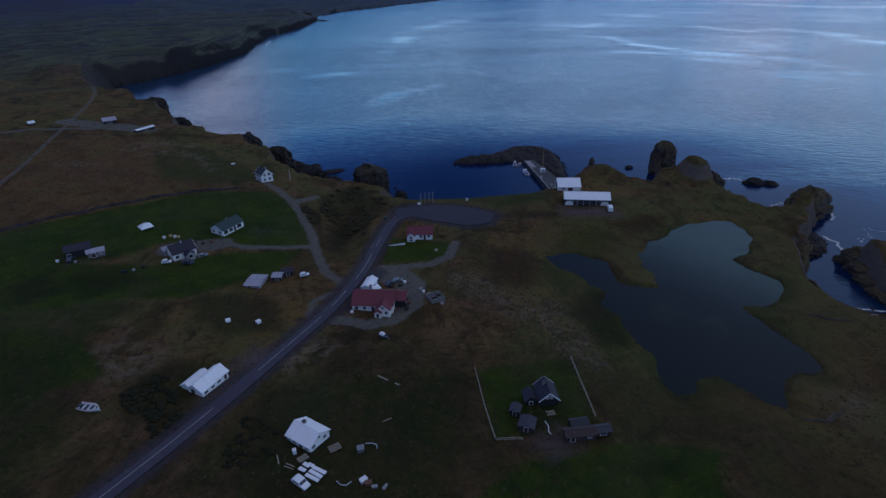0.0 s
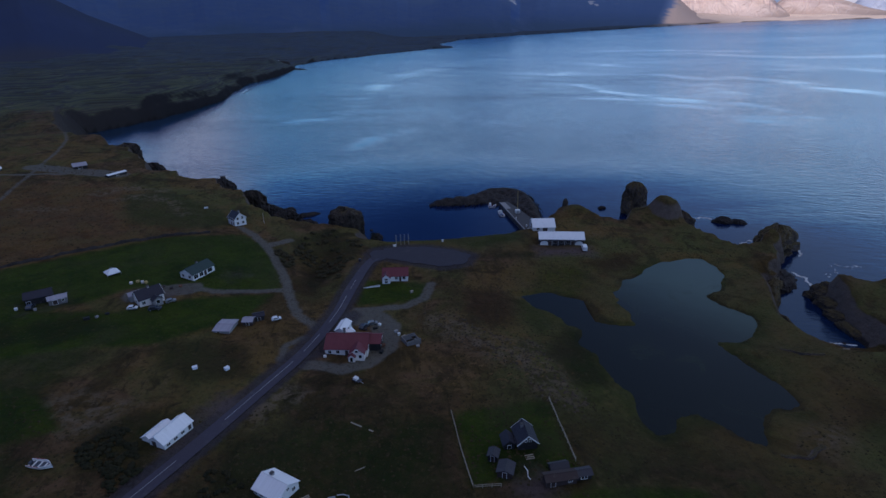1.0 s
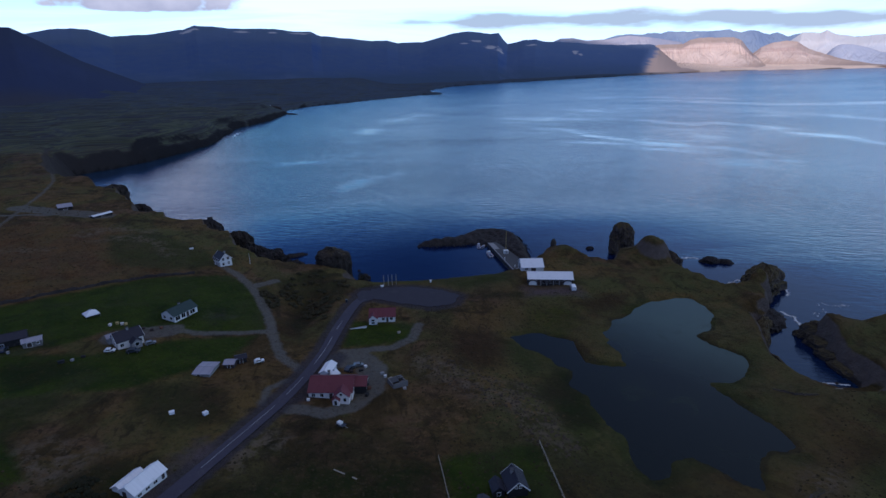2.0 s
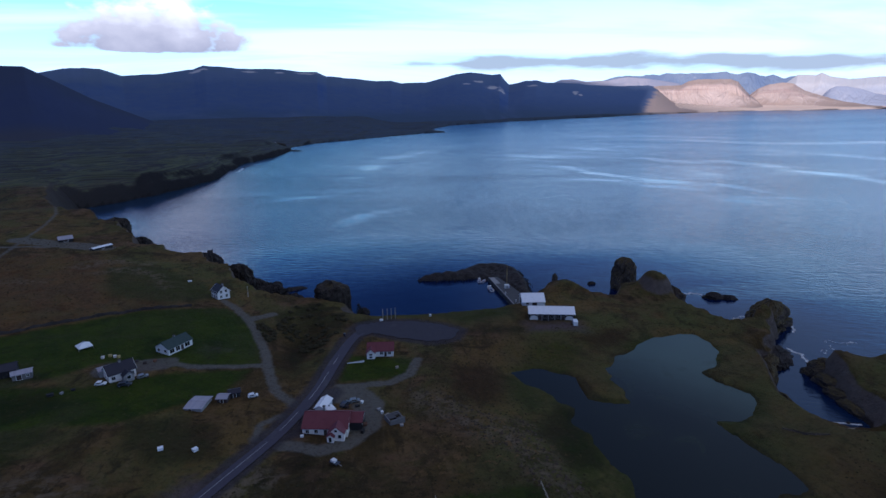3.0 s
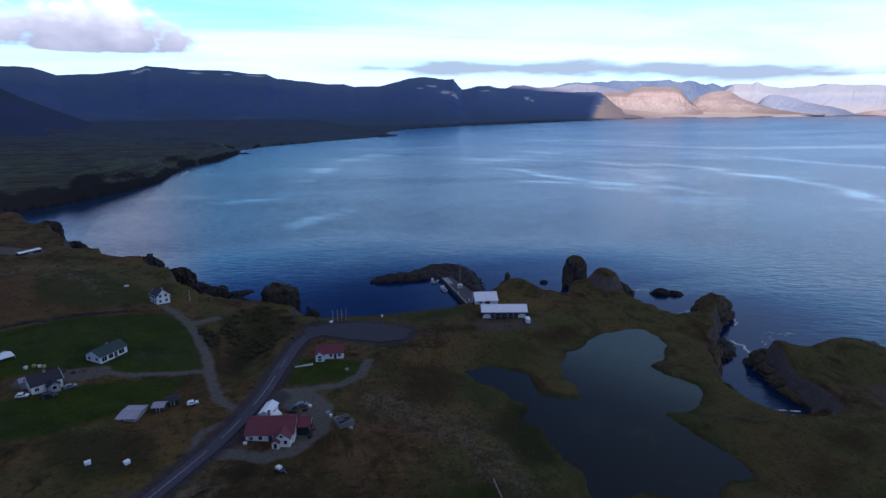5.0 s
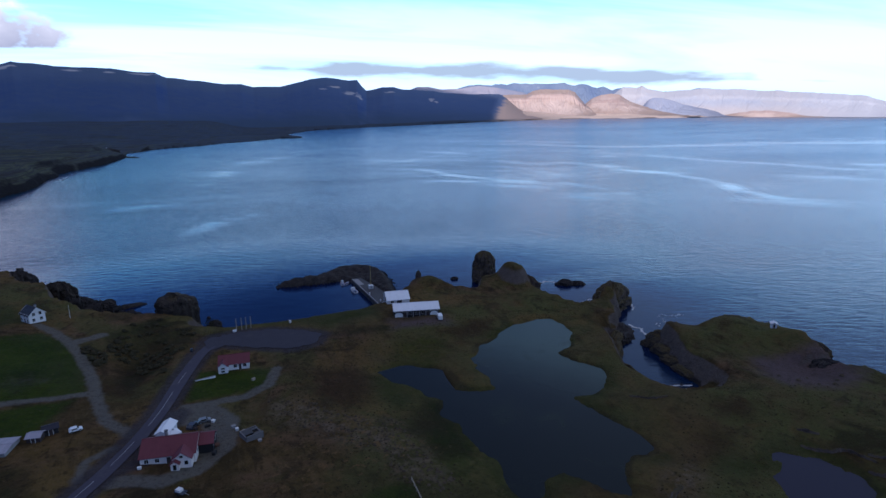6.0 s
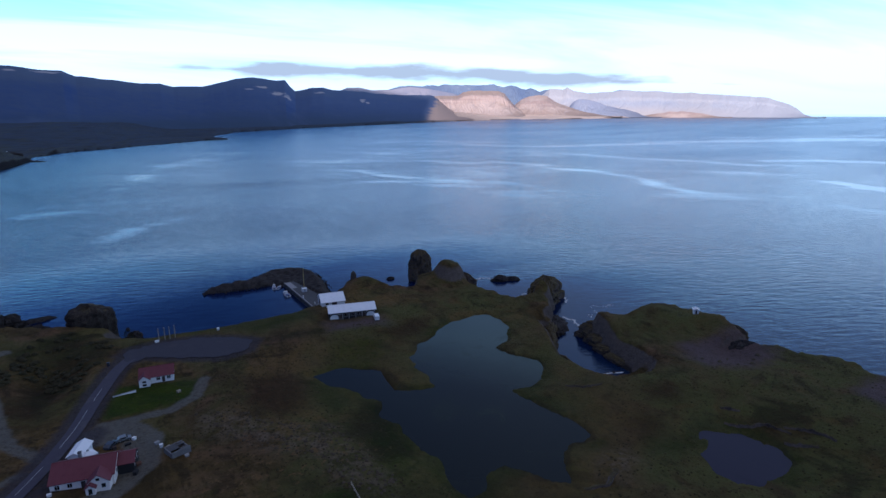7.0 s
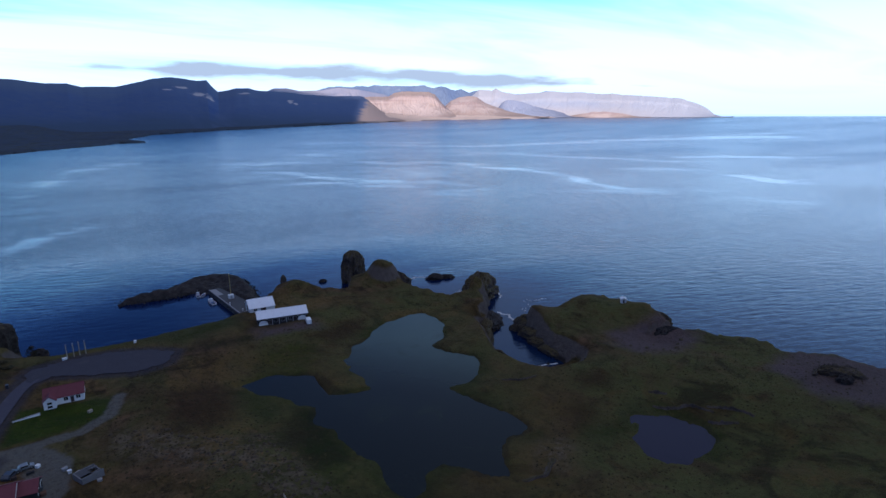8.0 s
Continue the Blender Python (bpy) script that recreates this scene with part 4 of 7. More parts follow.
still_water("pool", POOL_OUTLINE, POOL_LEVEL, "small shallow grey pool in the grass", "pool")


# ---- mountains ----


def mountain(name, label, crest, r_foot, r_crest, r_back, material, seed, foot_z=0.0, steps=(520, 60), eye_z=104.0, rough=1.0, power=1.5, jag=0.0, cliff=0.0, sun_snow_spots=()):
    """A range along compass bearings: crest holds bearing and angle of its skyline; scree fans rise to a broken cliff band, cut by gullies."""
    n_az, n_r = steps
    az = np.linspace(crest[0][0], crest[-1][0], n_az)
    ang = np.interp(az, [c[0] for c in crest], [c[1] for c in crest])
    ang = ang + 0.05 * rough * fbm(az * 1.7, az * 0 + seed, 4, seed) + jag * fbm(az * 0.9, az * 0 + seed, 5, seed + 1)
    end = smooth(0, 2.5, az - az[0]) * smooth(0, 2.5, az[-1] - az)
    if cliff:
        end = smooth(0, 0.6, az - az[0]) * smooth(0, 0.6, az[-1] - az)
    feet = r_foot if isinstance(r_foot, list) else [(-180, r_foot), (360, r_foot)]
    foot = np.interp(az, [f[0] for f in feet], [f[1] for f in feet])[None, :]
    peak = np.clip(foot + r_crest, None, r_back - 250)
    u = np.concatenate([np.linspace(0, 1, n_r), np.linspace(1, 2, n_r // 3)[1:]])[:, None]
    A = np.radians(az)[None, :] + u * 0
    R = np.where(u <= 1, foot + (peak - foot) * u, peak + (r_back - peak) * (u - 1))
    top = (eye_z + peak * np.tan(np.radians(ang))[None, :])[0]
    ux, uy = R * np.sin(A), R * np.cos(A)
    level = sea_level(ux, uy)
    deg = np.degrees(A)
    sway = deg + 0.5 * fbm(deg * 0.8, u * 1.7 + seed, 3, seed + 2)
    wide = fbm(sway * 0.55, u * 0.4, 3, seed + 8)
    cut = np.exp(-(fbm(sway * 1.1, u * 0.7, 4, seed + 5) / 0.26) ** 2) + 0.5 * np.exp(-(fbm(sway * 3.1, u * 1.2, 3, seed + 6) / 0.2) ** 2)
    v = np.clip(u, 0, 1)
    v = np.clip(v + rough * (0.13 * wide - 0.055 * (cut - 0.4) + 0.03 * fbm(sway * 6, u * 9, 3, seed + 4)) * 4 * v * (1 - v), 0, 1)
    scree = 0.56 * np.clip(v / 0.62, 0, 1) ** 1.6 + 0.36 * smooth(0.60, 0.74, v) + 0.08 * np.clip((v - 0.74) / 0.26, 0, 1)
    k = v ** power * (1 - cliff) + scree * cliff
    k = np.where(u <= 1, k, 1 - 0.9 * smooth(1, 2, u))
    h = (top[None, :] - foot_z - level) * k
    z = level + foot_z - 6 + h * end[None, :] + 6 * k
    sun_snow_spot = np.zeros(k.shape)
    for a, hgt, wa, wh in sun_snow_spots:
        sun_snow_spot = np.maximum(sun_snow_spot, np.exp(-((deg - a) / wa) ** 2 - ((k - hgt) / wh) ** 2))
    ob = sheet_polar(name, ux, uy, z, material, (("rise", k), ("sun_snow_spot", sun_snow_spot), ("sunny", smooth(23.6, 26.2, deg - 0.9 * k) * smooth(90, 80, deg)), ("remote", np.maximum(0.55 * smooth(2700, 4500, R + u * 0), smooth(43, 57, deg) * smooth(100, 90, deg)))))
    return tagged(ob, label, "mountain", kind="structure")


def sheet_polar(name, ux, uy, z, material, attrs=()):
    ny, nx = ux.shape
    co = np.stack([ux, uy, z], -1).reshape(-1, 3).astype(np.float32)
    i = np.arange(nx * ny).reshape(ny, nx)
    quads = np.stack([i[:-1, :-1], i[1:, :-1], i[1:, 1:], i[:-1, 1:]], -1).reshape(-1, 4)[:, ::-1]
    me = bpy.data.meshes.new(name)
    me.vertices.add(len(co))
    me.vertices.foreach_set("co", co.ravel())
    me.loops.add(quads.size)
    me.loops.foreach_set("vertex_index", quads.ravel().astype(np.int32))
    me.polygons.add(len(quads))
    me.polygons.foreach_set("loop_start", np.arange(0, quads.size, 4, dtype=np.int32))
    me.update(calc_edges=True)
    me.shade_smooth()
    for key, val in attrs:
        a = me.attributes.new(key, "FLOAT", "POINT")
        a.data.foreach_set("value", np.asarray(val, np.float32).ravel())
    me.materials.append(material)
    return new(name, me)


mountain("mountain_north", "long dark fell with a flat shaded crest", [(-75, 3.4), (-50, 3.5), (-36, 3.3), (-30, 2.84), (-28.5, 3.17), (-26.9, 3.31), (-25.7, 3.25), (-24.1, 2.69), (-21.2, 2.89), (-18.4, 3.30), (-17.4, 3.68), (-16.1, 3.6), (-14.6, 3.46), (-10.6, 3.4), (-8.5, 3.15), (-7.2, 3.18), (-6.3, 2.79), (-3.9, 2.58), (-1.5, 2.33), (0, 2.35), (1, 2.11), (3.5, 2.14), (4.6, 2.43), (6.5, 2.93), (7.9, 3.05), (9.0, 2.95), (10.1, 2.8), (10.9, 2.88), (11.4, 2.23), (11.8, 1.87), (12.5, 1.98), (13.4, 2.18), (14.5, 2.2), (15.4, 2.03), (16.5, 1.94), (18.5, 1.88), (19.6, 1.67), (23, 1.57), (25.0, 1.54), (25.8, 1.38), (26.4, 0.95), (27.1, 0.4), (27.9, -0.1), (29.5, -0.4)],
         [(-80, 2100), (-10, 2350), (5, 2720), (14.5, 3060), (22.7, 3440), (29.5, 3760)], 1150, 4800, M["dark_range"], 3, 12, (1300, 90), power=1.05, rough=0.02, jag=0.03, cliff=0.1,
         sun_snow_spots=[(10.2, 0.62, 1.1, 0.07), (11.0, 0.55, 0.6, 0.06), (8.6, 0.74, 0.9, 0.035), (7.6, 0.68, 0.6, 0.03), (14.2, 0.80, 0.7, 0.05), (18.3, 0.62, 0.35, 0.10), (18.8, 0.55, 0.3, 0.06), (-13.4, 0.92, 1.4, 0.035), (-8.2, 0.94, 1.6, 0.035), (-18, 0.92, 1.0, 0.06), (-10.6, 0.90, 0.8, 0.03)])
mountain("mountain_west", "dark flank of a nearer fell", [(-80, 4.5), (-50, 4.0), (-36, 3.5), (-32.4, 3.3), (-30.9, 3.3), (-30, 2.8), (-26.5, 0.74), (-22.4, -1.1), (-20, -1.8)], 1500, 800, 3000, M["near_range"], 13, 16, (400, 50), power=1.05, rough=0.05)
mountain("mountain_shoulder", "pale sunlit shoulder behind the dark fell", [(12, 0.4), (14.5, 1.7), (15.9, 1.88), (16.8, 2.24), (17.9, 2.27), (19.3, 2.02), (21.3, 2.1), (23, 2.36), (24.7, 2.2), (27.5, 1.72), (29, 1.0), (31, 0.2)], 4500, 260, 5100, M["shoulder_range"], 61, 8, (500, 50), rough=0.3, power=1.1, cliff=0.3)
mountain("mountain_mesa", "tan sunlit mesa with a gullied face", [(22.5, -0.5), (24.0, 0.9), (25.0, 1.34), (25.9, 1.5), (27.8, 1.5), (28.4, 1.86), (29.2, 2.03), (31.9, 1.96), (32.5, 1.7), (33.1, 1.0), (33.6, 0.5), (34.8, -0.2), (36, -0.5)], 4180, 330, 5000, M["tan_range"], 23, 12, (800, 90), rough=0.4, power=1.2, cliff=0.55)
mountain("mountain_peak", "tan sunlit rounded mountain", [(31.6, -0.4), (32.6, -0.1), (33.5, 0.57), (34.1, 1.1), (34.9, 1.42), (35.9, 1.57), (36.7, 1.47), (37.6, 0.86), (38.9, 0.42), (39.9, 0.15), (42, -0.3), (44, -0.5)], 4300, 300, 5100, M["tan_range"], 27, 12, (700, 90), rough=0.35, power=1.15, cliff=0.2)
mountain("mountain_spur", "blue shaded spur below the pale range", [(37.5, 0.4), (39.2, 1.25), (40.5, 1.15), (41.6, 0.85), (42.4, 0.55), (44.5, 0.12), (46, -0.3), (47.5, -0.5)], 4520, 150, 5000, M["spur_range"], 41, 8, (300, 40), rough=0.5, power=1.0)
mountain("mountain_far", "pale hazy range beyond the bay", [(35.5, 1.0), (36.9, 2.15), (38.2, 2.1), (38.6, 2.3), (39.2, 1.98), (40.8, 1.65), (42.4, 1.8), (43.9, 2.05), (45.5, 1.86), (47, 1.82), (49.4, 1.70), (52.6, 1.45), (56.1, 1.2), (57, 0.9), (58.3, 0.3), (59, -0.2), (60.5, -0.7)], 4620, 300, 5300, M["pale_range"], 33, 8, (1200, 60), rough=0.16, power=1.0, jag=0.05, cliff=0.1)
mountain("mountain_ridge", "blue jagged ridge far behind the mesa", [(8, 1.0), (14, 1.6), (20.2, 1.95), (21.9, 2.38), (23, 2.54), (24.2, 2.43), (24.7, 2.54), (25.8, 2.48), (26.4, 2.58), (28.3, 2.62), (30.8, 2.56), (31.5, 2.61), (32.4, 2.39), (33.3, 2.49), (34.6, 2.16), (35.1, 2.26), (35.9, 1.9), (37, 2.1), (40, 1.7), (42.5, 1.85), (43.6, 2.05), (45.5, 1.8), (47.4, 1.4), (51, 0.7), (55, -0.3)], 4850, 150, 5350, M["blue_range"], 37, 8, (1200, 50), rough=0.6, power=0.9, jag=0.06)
mountain("mountain_knoll", "low tan knoll on the sandy spit", [(44.5, -0.6), (46.3, -0.3), (48.0, -0.02), (49.2, 0.02), (51.1, -0.2), (53.5, -0.6)], 4560, 60, 4900, M["tan_range"], 29, 6, (160, 30), rough=0.6, power=1.2)
# unseen fells added behind the village to keep the evening sun off the land
mountain("shade_fell_south", "unseen high fell added to shade the village", [(150, 4), (160, 12), (185, 12), (200, 14), (212, 17), (235, 18), (262, 18), (280, 16), (292, 6)], 500, 800, 2300, M["dark_range"], 43, 20, (200, 40), 10.0)
mountain("shade_fell_southwest", "unseen high fell added to shade the dark range", [(222.5, 3), (228.4, 18.5), (240, 20), (270, 20), (297, 19), (306, 5)], 1700, 1400, 4200, M["dark_range"], 53, 30, (240, 40), 10.0)

# ---- roads ----


def ribbon(bm, line, half, lift, step=2.0):
    pts = []
    for (ax, ay), (bx, by) in zip(line, line[1:]):
        n = max(1, int(math.hypot(bx - ax, by - ay) / step))
        pts += [(ax + (bx - ax) * i / n, ay + (by - ay) * i / n) for i in range(n)]
    pts.append(line[-1])
    P = np.array(pts)
    for _ in range(6):
        P[1:-1] = (P[:-2] + 2 * P[1:-1] + P[2:]) / 4
    T = np.gradient(P, axis=0)
    T /= np.linalg.norm(T, axis=1)[:, None]
    Nn = np.stack([-T[:, 1], T[:, 0]], 1)
    zc = land_height(P[:, 0], P[:, 1])
    rows = []
    for p, n, z in zip(P, Nn, zc):
        rows.append([bm.verts.new((p[0] + n[0] * k * half, p[1] + n[1] * k * half, z + lift - 0.05 * abs(k))) for k in (-1, -0.5, 0, 0.5, 1)])
    for a, b in zip(rows, rows[1:]):
        for i in range(4):
            bm.faces.new((a[i + 1], a[i], b[i], b[i + 1]))
    return P, T, zc


bm = bmesh.new()
RP, RT, RZ = ribbon(bm, ROAD_LINE, 2.45, 0.14)
road = tagged(mesh_object("road", bm, M["asphalt"], True), "narrow grey asphalt road with a pale centre line", "road", kind="structure")


def road_line(y0, y1):
    sel = (RP[:, 1] >= y0) & (RP[:, 1] <= y1)
    b = bmesh.new()
    prev = None
    for p, t, z in zip(RP[sel], RT[sel], RZ[sel]):
        cur = [b.verts.new((p[0] - t[1] * k, p[1] + t[0] * k, z + 0.155)) for k in (0.05, -0.05)]
        if prev:
            b.faces.new((prev[0], prev[1], cur[1], cur[0]))
        prev = cur
    part("road_line", b, M["line"], road)


for y0, y1 in ((22, 46), (50, 98), (110, 139), (144, 156), (163, 184), (188, 199)):
    road_line(y0, y1)

bm = bmesh.new()
rnd = random.Random(12)
ragged = []
for (ax, ay), (bx, by) in zip(LOT, LOT[1:] + LOT[:1]):
    n = max(2, int(math.hypot(bx - ax, by - ay) / 1.6))
    ragged += [(ax + (bx - ax) * i / n + rnd.uniform(-0.9, 0.9), ay + (by - ay) * i / n + rnd.uniform(-0.9, 0.9)) for i in range(n)]
ragged = [(14 + (x - 14) * 0.95, 220 + (y - 220) * 0.88) for x, y in ragged]
vs = [bm.verts.new((x, y, ground_at(x, y) + 0.22)) for x, y in ragged]
f = bm.faces.new(vs)
bmesh.ops.triangulate(bm, faces=[f])
for f in bm.faces:
    f.normal_update()
    if f.normal.z < 0:
        f.normal_flip()
for _ in range(2):
    bmesh.ops.subdivide_edges(bm, edges=bm.edges, cuts=1, use_grid_fill=True)
for v in bm.verts:
    v.co.z = ground_at(v.co.x, v.co.y) + 0.2
tagged(mesh_object("parking_lot", bm, M["lot"], True), "dark gravel parking lot by the harbour", "parking lot", kind="structure")

# ---- houses ----


def set_down(x, y, yaw, sink=0.0):
    return pose(x, y, ground_at(x, y) - sink, 0, 0, yaw)


def window(parent, side, u, z, w, h, L, W, frame_mat="white", door=False):
    """A framed window (or door) on side +x, -x, +y or -y of a house L by W, u along that side."""
    name = "door" if door else "window"
    fr, pane = bmesh.new(), bmesh.new()
    e = 0.10
    box(fr, 0, 0, -e, w + 2 * e, 0.10, e)
    box(fr, 0, 0, h, w + 2 * e, 0.10, e)
    box(fr, -w / 2 - e / 2, 0, 0, e, 0.10, h)
    box(fr, w / 2 + e / 2, 0, 0, e, 0.10, h)
    if not door:
        box(fr, 0, 0, 0, 0.06, 0.09, h)
    box(pane, 0, 0.01, 0, w, 0.05, h)
    m = {"-y": pose(u, -W / 2 - 0.04, z), "+y": pose(u, W / 2 + 0.04, z, 0, 0, 180), "+x": pose(L / 2 + 0.04, u, z, 0, 0, 90), "-x": pose(-L / 2 - 0.04, u, z, 0, 0, -90)}[side]
    fr.transform(m)
    pane.transform(m)
    f = part(name, fr, M[frame_mat], parent)
    part("leaf" if door else "pane", pane, M["brown_wood" if door else "glass"], f)


def gable_body(L, W, eave, ridge, foot=-1.0):
    return prism([(-W / 2, foot), (W / 2, foot), (W / 2, eave), (0, ridge), (-W / 2, eave)], -L / 2, L / 2)


def gable_roof(L, W, eave, ridge, over=0.35, thick=0.14, lift=0.04):
    s = (ridge - eave) / (W / 2)
    out = W / 2 + over
    zlow = eave - over * s + lift
    return prism([(-out, zlow), (0, ridge + lift), (out, zlow), (out, zlow + thick), (0, ridge + lift + thick), (-out, zlow + thick)], -L / 2 - over, L / 2 + over)


def house(name, label, x, y, yaw, L, W, eave, ridge, wall="white", roof="white_roof", openings=(), chimney=None, trim=None, category="house", roof_label="", sink=0.0, group="", frames="white"):
    """A gabled house; its ridge runs along local x."""
    h = thing(name, set_down(x, y, yaw, sink), label, category, group)
    turn = pose(0, 0, 0, 0, 0, 90)
    b = gable_body(L, W, eave, ridge)
    b.transform(turn)
    part("wall", b, M[wall], h)
    b = gable_roof(L, W, eave, ridge)
    b.transform(turn)
    part("roof", b, M[roof], h, roof_label)
    b = bmesh.new()
    rod(b, (-L / 2 - 0.3, 0, ridge + 0.2), (L / 2 + 0.3, 0, ridge + 0.2), 0.09, seg=6)
    part("ridge_cap", b, M[roof], h)
    if trim:
        s = math.atan2(ridge - eave, W / 2)
        ln = (W / 2 + 0.4) / math.cos(s)
        for sgn in (-1, 1):
            for sd in (-1, 1):
                b = bmesh.new()
                bmesh.ops.create_cube(b, size=1, matrix=Matrix.Diagonal((0.07, ln, 0.24, 1)))
                b.transform(pose(sgn * (L / 2 + 0.40), sd * (W / 4 + 0.2), (eave + ridge) / 2 - 0.1, -sd * math.degrees(s)))
                part("bargeboard", b, M[trim], h)
    for row in openings:
        side, u, z, w, hh = row[:5]
        window(h, side, u, z, w, hh, L, W, frames, len(row) > 5)
    if chimney:
        cx, cy, ch = chimney
        c = part("chimney", boxes((cx, cy, eave, 0.7, 0.7, ch)), M["concrete"], h)
        part("chimney_cap", boxes((cx, cy, eave + ch, 0.9, 0.9, 0.12)), M["dark_concrete"], c)
    return h


def wing(parent, x, y, yaw, L, W, eave, ridge, wall, roof, openings=()):
    """A gabled wing of a house, as its own walls and roof."""
    m = pose(x, y, 0, 0, 0, yaw)
    for nm, b, mt in (("wing_wall", gable_body(L, W, eave, ridge), wall), ("wing_roof", gable_roof(L, W, eave, ridge, 0.3), roof)):
        b.transform(m @ pose(0, 0, 0, 0, 0, 90))
        part(nm, b, M[mt], parent)
    for side, u, z, w, h in openings:
        fr, pane = bmesh.new(), bmesh.new()
        box(fr, 0, 0, -0.1, w + 0.2, 0.10, h + 0.2)
        box(pane, 0, -0.03, 0, w, 0.10, h)
        k = {"-y": pose(u, -W / 2 - 0.04, z), "+y": pose(u, W / 2 + 0.04, z, 0, 0, 180), "+x": pose(L / 2 + 0.04, u, z, 0, 0, 90), "-x": pose(-L / 2 - 0.04, u, z, 0, 0, -90)}[side]
        fr.transform(m @ k)
        pane.transform(m @ k)
        f = part("window", fr, M["white"], parent)
        part("pane", pane, M["glass"], f)


# red-roofed guesthouse by the road
guest = house("guesthouse", "cream guesthouse with a broad red sheet roof beside the road", -12.6, 147.6, -6, 13.4, 9.8, 2.5, 5.1, "cream", "red_roof",
              [("-y", -5.2, 0.9, 1.0, 1.1), ("-y", -2.6, 0.9, 1.0, 1.1), ("-y", 0.2, 0.0, 1.0, 2.05, 1), ("+x", -2.0, 0.9, 1.2, 1.1), ("+x", 2.0, 0.9, 1.2, 1.1), ("-x", -2.0, 0.9, 1.2, 1.1), ("-x", 2.0, 0.9, 1.2, 1.1), ("+y", -3, 0.9, 1.2, 1.1), ("+y", 3, 0.9, 1.2, 1.1)], (-1.5, 1.8, 3.4))
wing(guest, 3.9, -5.6, 90, 3.6, 4.6, 2.5, 4.4, "cream", "red_roof", [("-x", -1.1, 0.9, 0.9, 1.1), ("-x", 1.2, 0.9, 0.9, 1.1), ("-x", 0, 2.9, 0.8, 0.7)])
wing(guest, 2.4, -7.6, 90, 1.8, 2.0, 1.9, 2.7, "cream", "red_roof", [("-x", 0, 0.3, 0.8, 1.5)])
wing(guest, 8.4, 1.8, 0, 4.2, 6.0, 2.3, 3.9, "dark_wood", "red_roof", [("+x", -1.6, 0.9, 1.3, 1.1), ("+x", 1.6, 0.9, 1.3, 1.1)])

# cottage with a red roof
cot = house("cottage", "small white cottage with a red roof on a mown lawn", 2.3, 199.0, -2, 10.2, 6.4, 2.4, 4.6, "white", "red_roof",
            [("-y", 0.4, 0.9, 1.1, 1.1), ("-y", 3.6, 0.9, 1.1, 1.1), ("-y", 2.0, 0.0, 0.9, 2.0, 1), ("+x", 0, 0.9, 1.2, 1.1), ("-x", 0, 0.9, 1.2, 1.1)], None)
wing(cot, -3.6, -3.4, 90, 3.4, 3.2, 2.5, 3.9, "white", "red_roof", [("-x", 0, 0.4, 1.2, 0.7), ("-x", 0, 1.5, 1.2, 0.7)])
low = thing("garden_wall", set_down(-7.2, 191.0, 16), "low white garden wall by the cottage", "wall")
part("wall", boxes((0, 0, -0.5, 6.6, 0.3, 0.95)), M["white"], low)
part("coping", boxes((0, 0, 0.45, 6.8, 0.42, 0.08)), M["concrete"], low)

# tall white house above the cliffs
house("tall_house", "two-storey white house with a steep dark roof near the cliffs", -77, 258.8, -48, 6.8, 6.0, 3.7, 6.4, "white", "dark_roof",
      [("-y", -2.4, 0.8, 1.1, 1.3), ("-y", 2.2, 0.8, 1.1, 1.3), ("-y", -2.4, 2.7, 1.1, 1.2), ("-y", 0.0, 2.7, 1.1, 1.2), ("-y", 2.2, 2.7, 1.1, 1.2), ("-y", 0, 0, 1.0, 2.0, 1), ("+x", -1.4, 0.8, 1.0, 1.3), ("+x", 1.4, 0.8, 1.0, 1.3), ("+x", -1.2, 3.2, 1.0, 1.3), ("+x", 1.2, 3.2, 1.0, 1.3), ("-x", -1.4, 0.8, 1.0, 1.3), ("-x", 1.4, 0.8, 1.0, 1.3), ("-x", 0, 3.2, 1.0, 1.3)], (1.8, 0.6, 3.6), "white")

house("green_house", "white bungalow with a dark green sheet roof", -77.2, 200.2, 60, 10.8, 7.0, 2.5, 4.5, "white", "green_roof",
      [("-y", -3.9, 0.5, 1.9, 1.6), ("-y", -1.3, 0.5, 1.7, 1.6), ("-y", 0.7, 0.0, 1.2, 2.1, 1), ("-y", 3.0, 0.5, 2.2, 1.6), ("-x", -1.8, 0.9, 1.2, 1.1), ("-x", 1.8, 0.9, 1.2, 1.1), ("+x", 0, 0.9, 1.4, 1.1)], (0.6, 0.4, 2.6))
fh = house("farmhouse", "old farmhouse with a dark roof and pale gable", -86.4, 176.4, 42, 8.4, 6.4, 2.8, 5.2, "cream", "dark_roof",
           [("-y", -2.8, 0.9, 1.1, 1.1), ("-y", 0.2, 0.9, 1.1, 1.1), ("-y", 3.0, 0.9, 1.1, 1.1), ("+x", -1.6, 0.9, 1.0, 1.2), ("+x", 1.6, 0.9, 1.0, 1.2), ("+x", 0, 3.2, 0.9, 1.0), ("-x", 0, 0.9, 1.4, 1.1)], (0.5, 0, 3.2), "white")
wing(fh, 1.2, -4.0, 90, 3.2, 3.2, 2.0, 3.2, "concrete", "dark_roof", [("-x", 0, 0.7, 1.2, 1.2)])
house("shed", "small shed with a pale sheet roof beside the farmhouse", -91.6, 177.0, 38, 3.6, 3.4, 2.3, 3.0, "concrete", "purple_roof", [("-y", 0, 0, 0.9, 1.9, 1)], category="shed")
house("storehouse", "long low dark-roofed store on the meadow", -123.6, 176.2, 28, 8.0, 6.4, 2.4, 3.7, "dark_wood", "dark_roof", [("-y", -3, 0.6, 1.2, 0.9), ("-y", 3.2, 0.0, 2.0, 1.6, 1)], category="store")
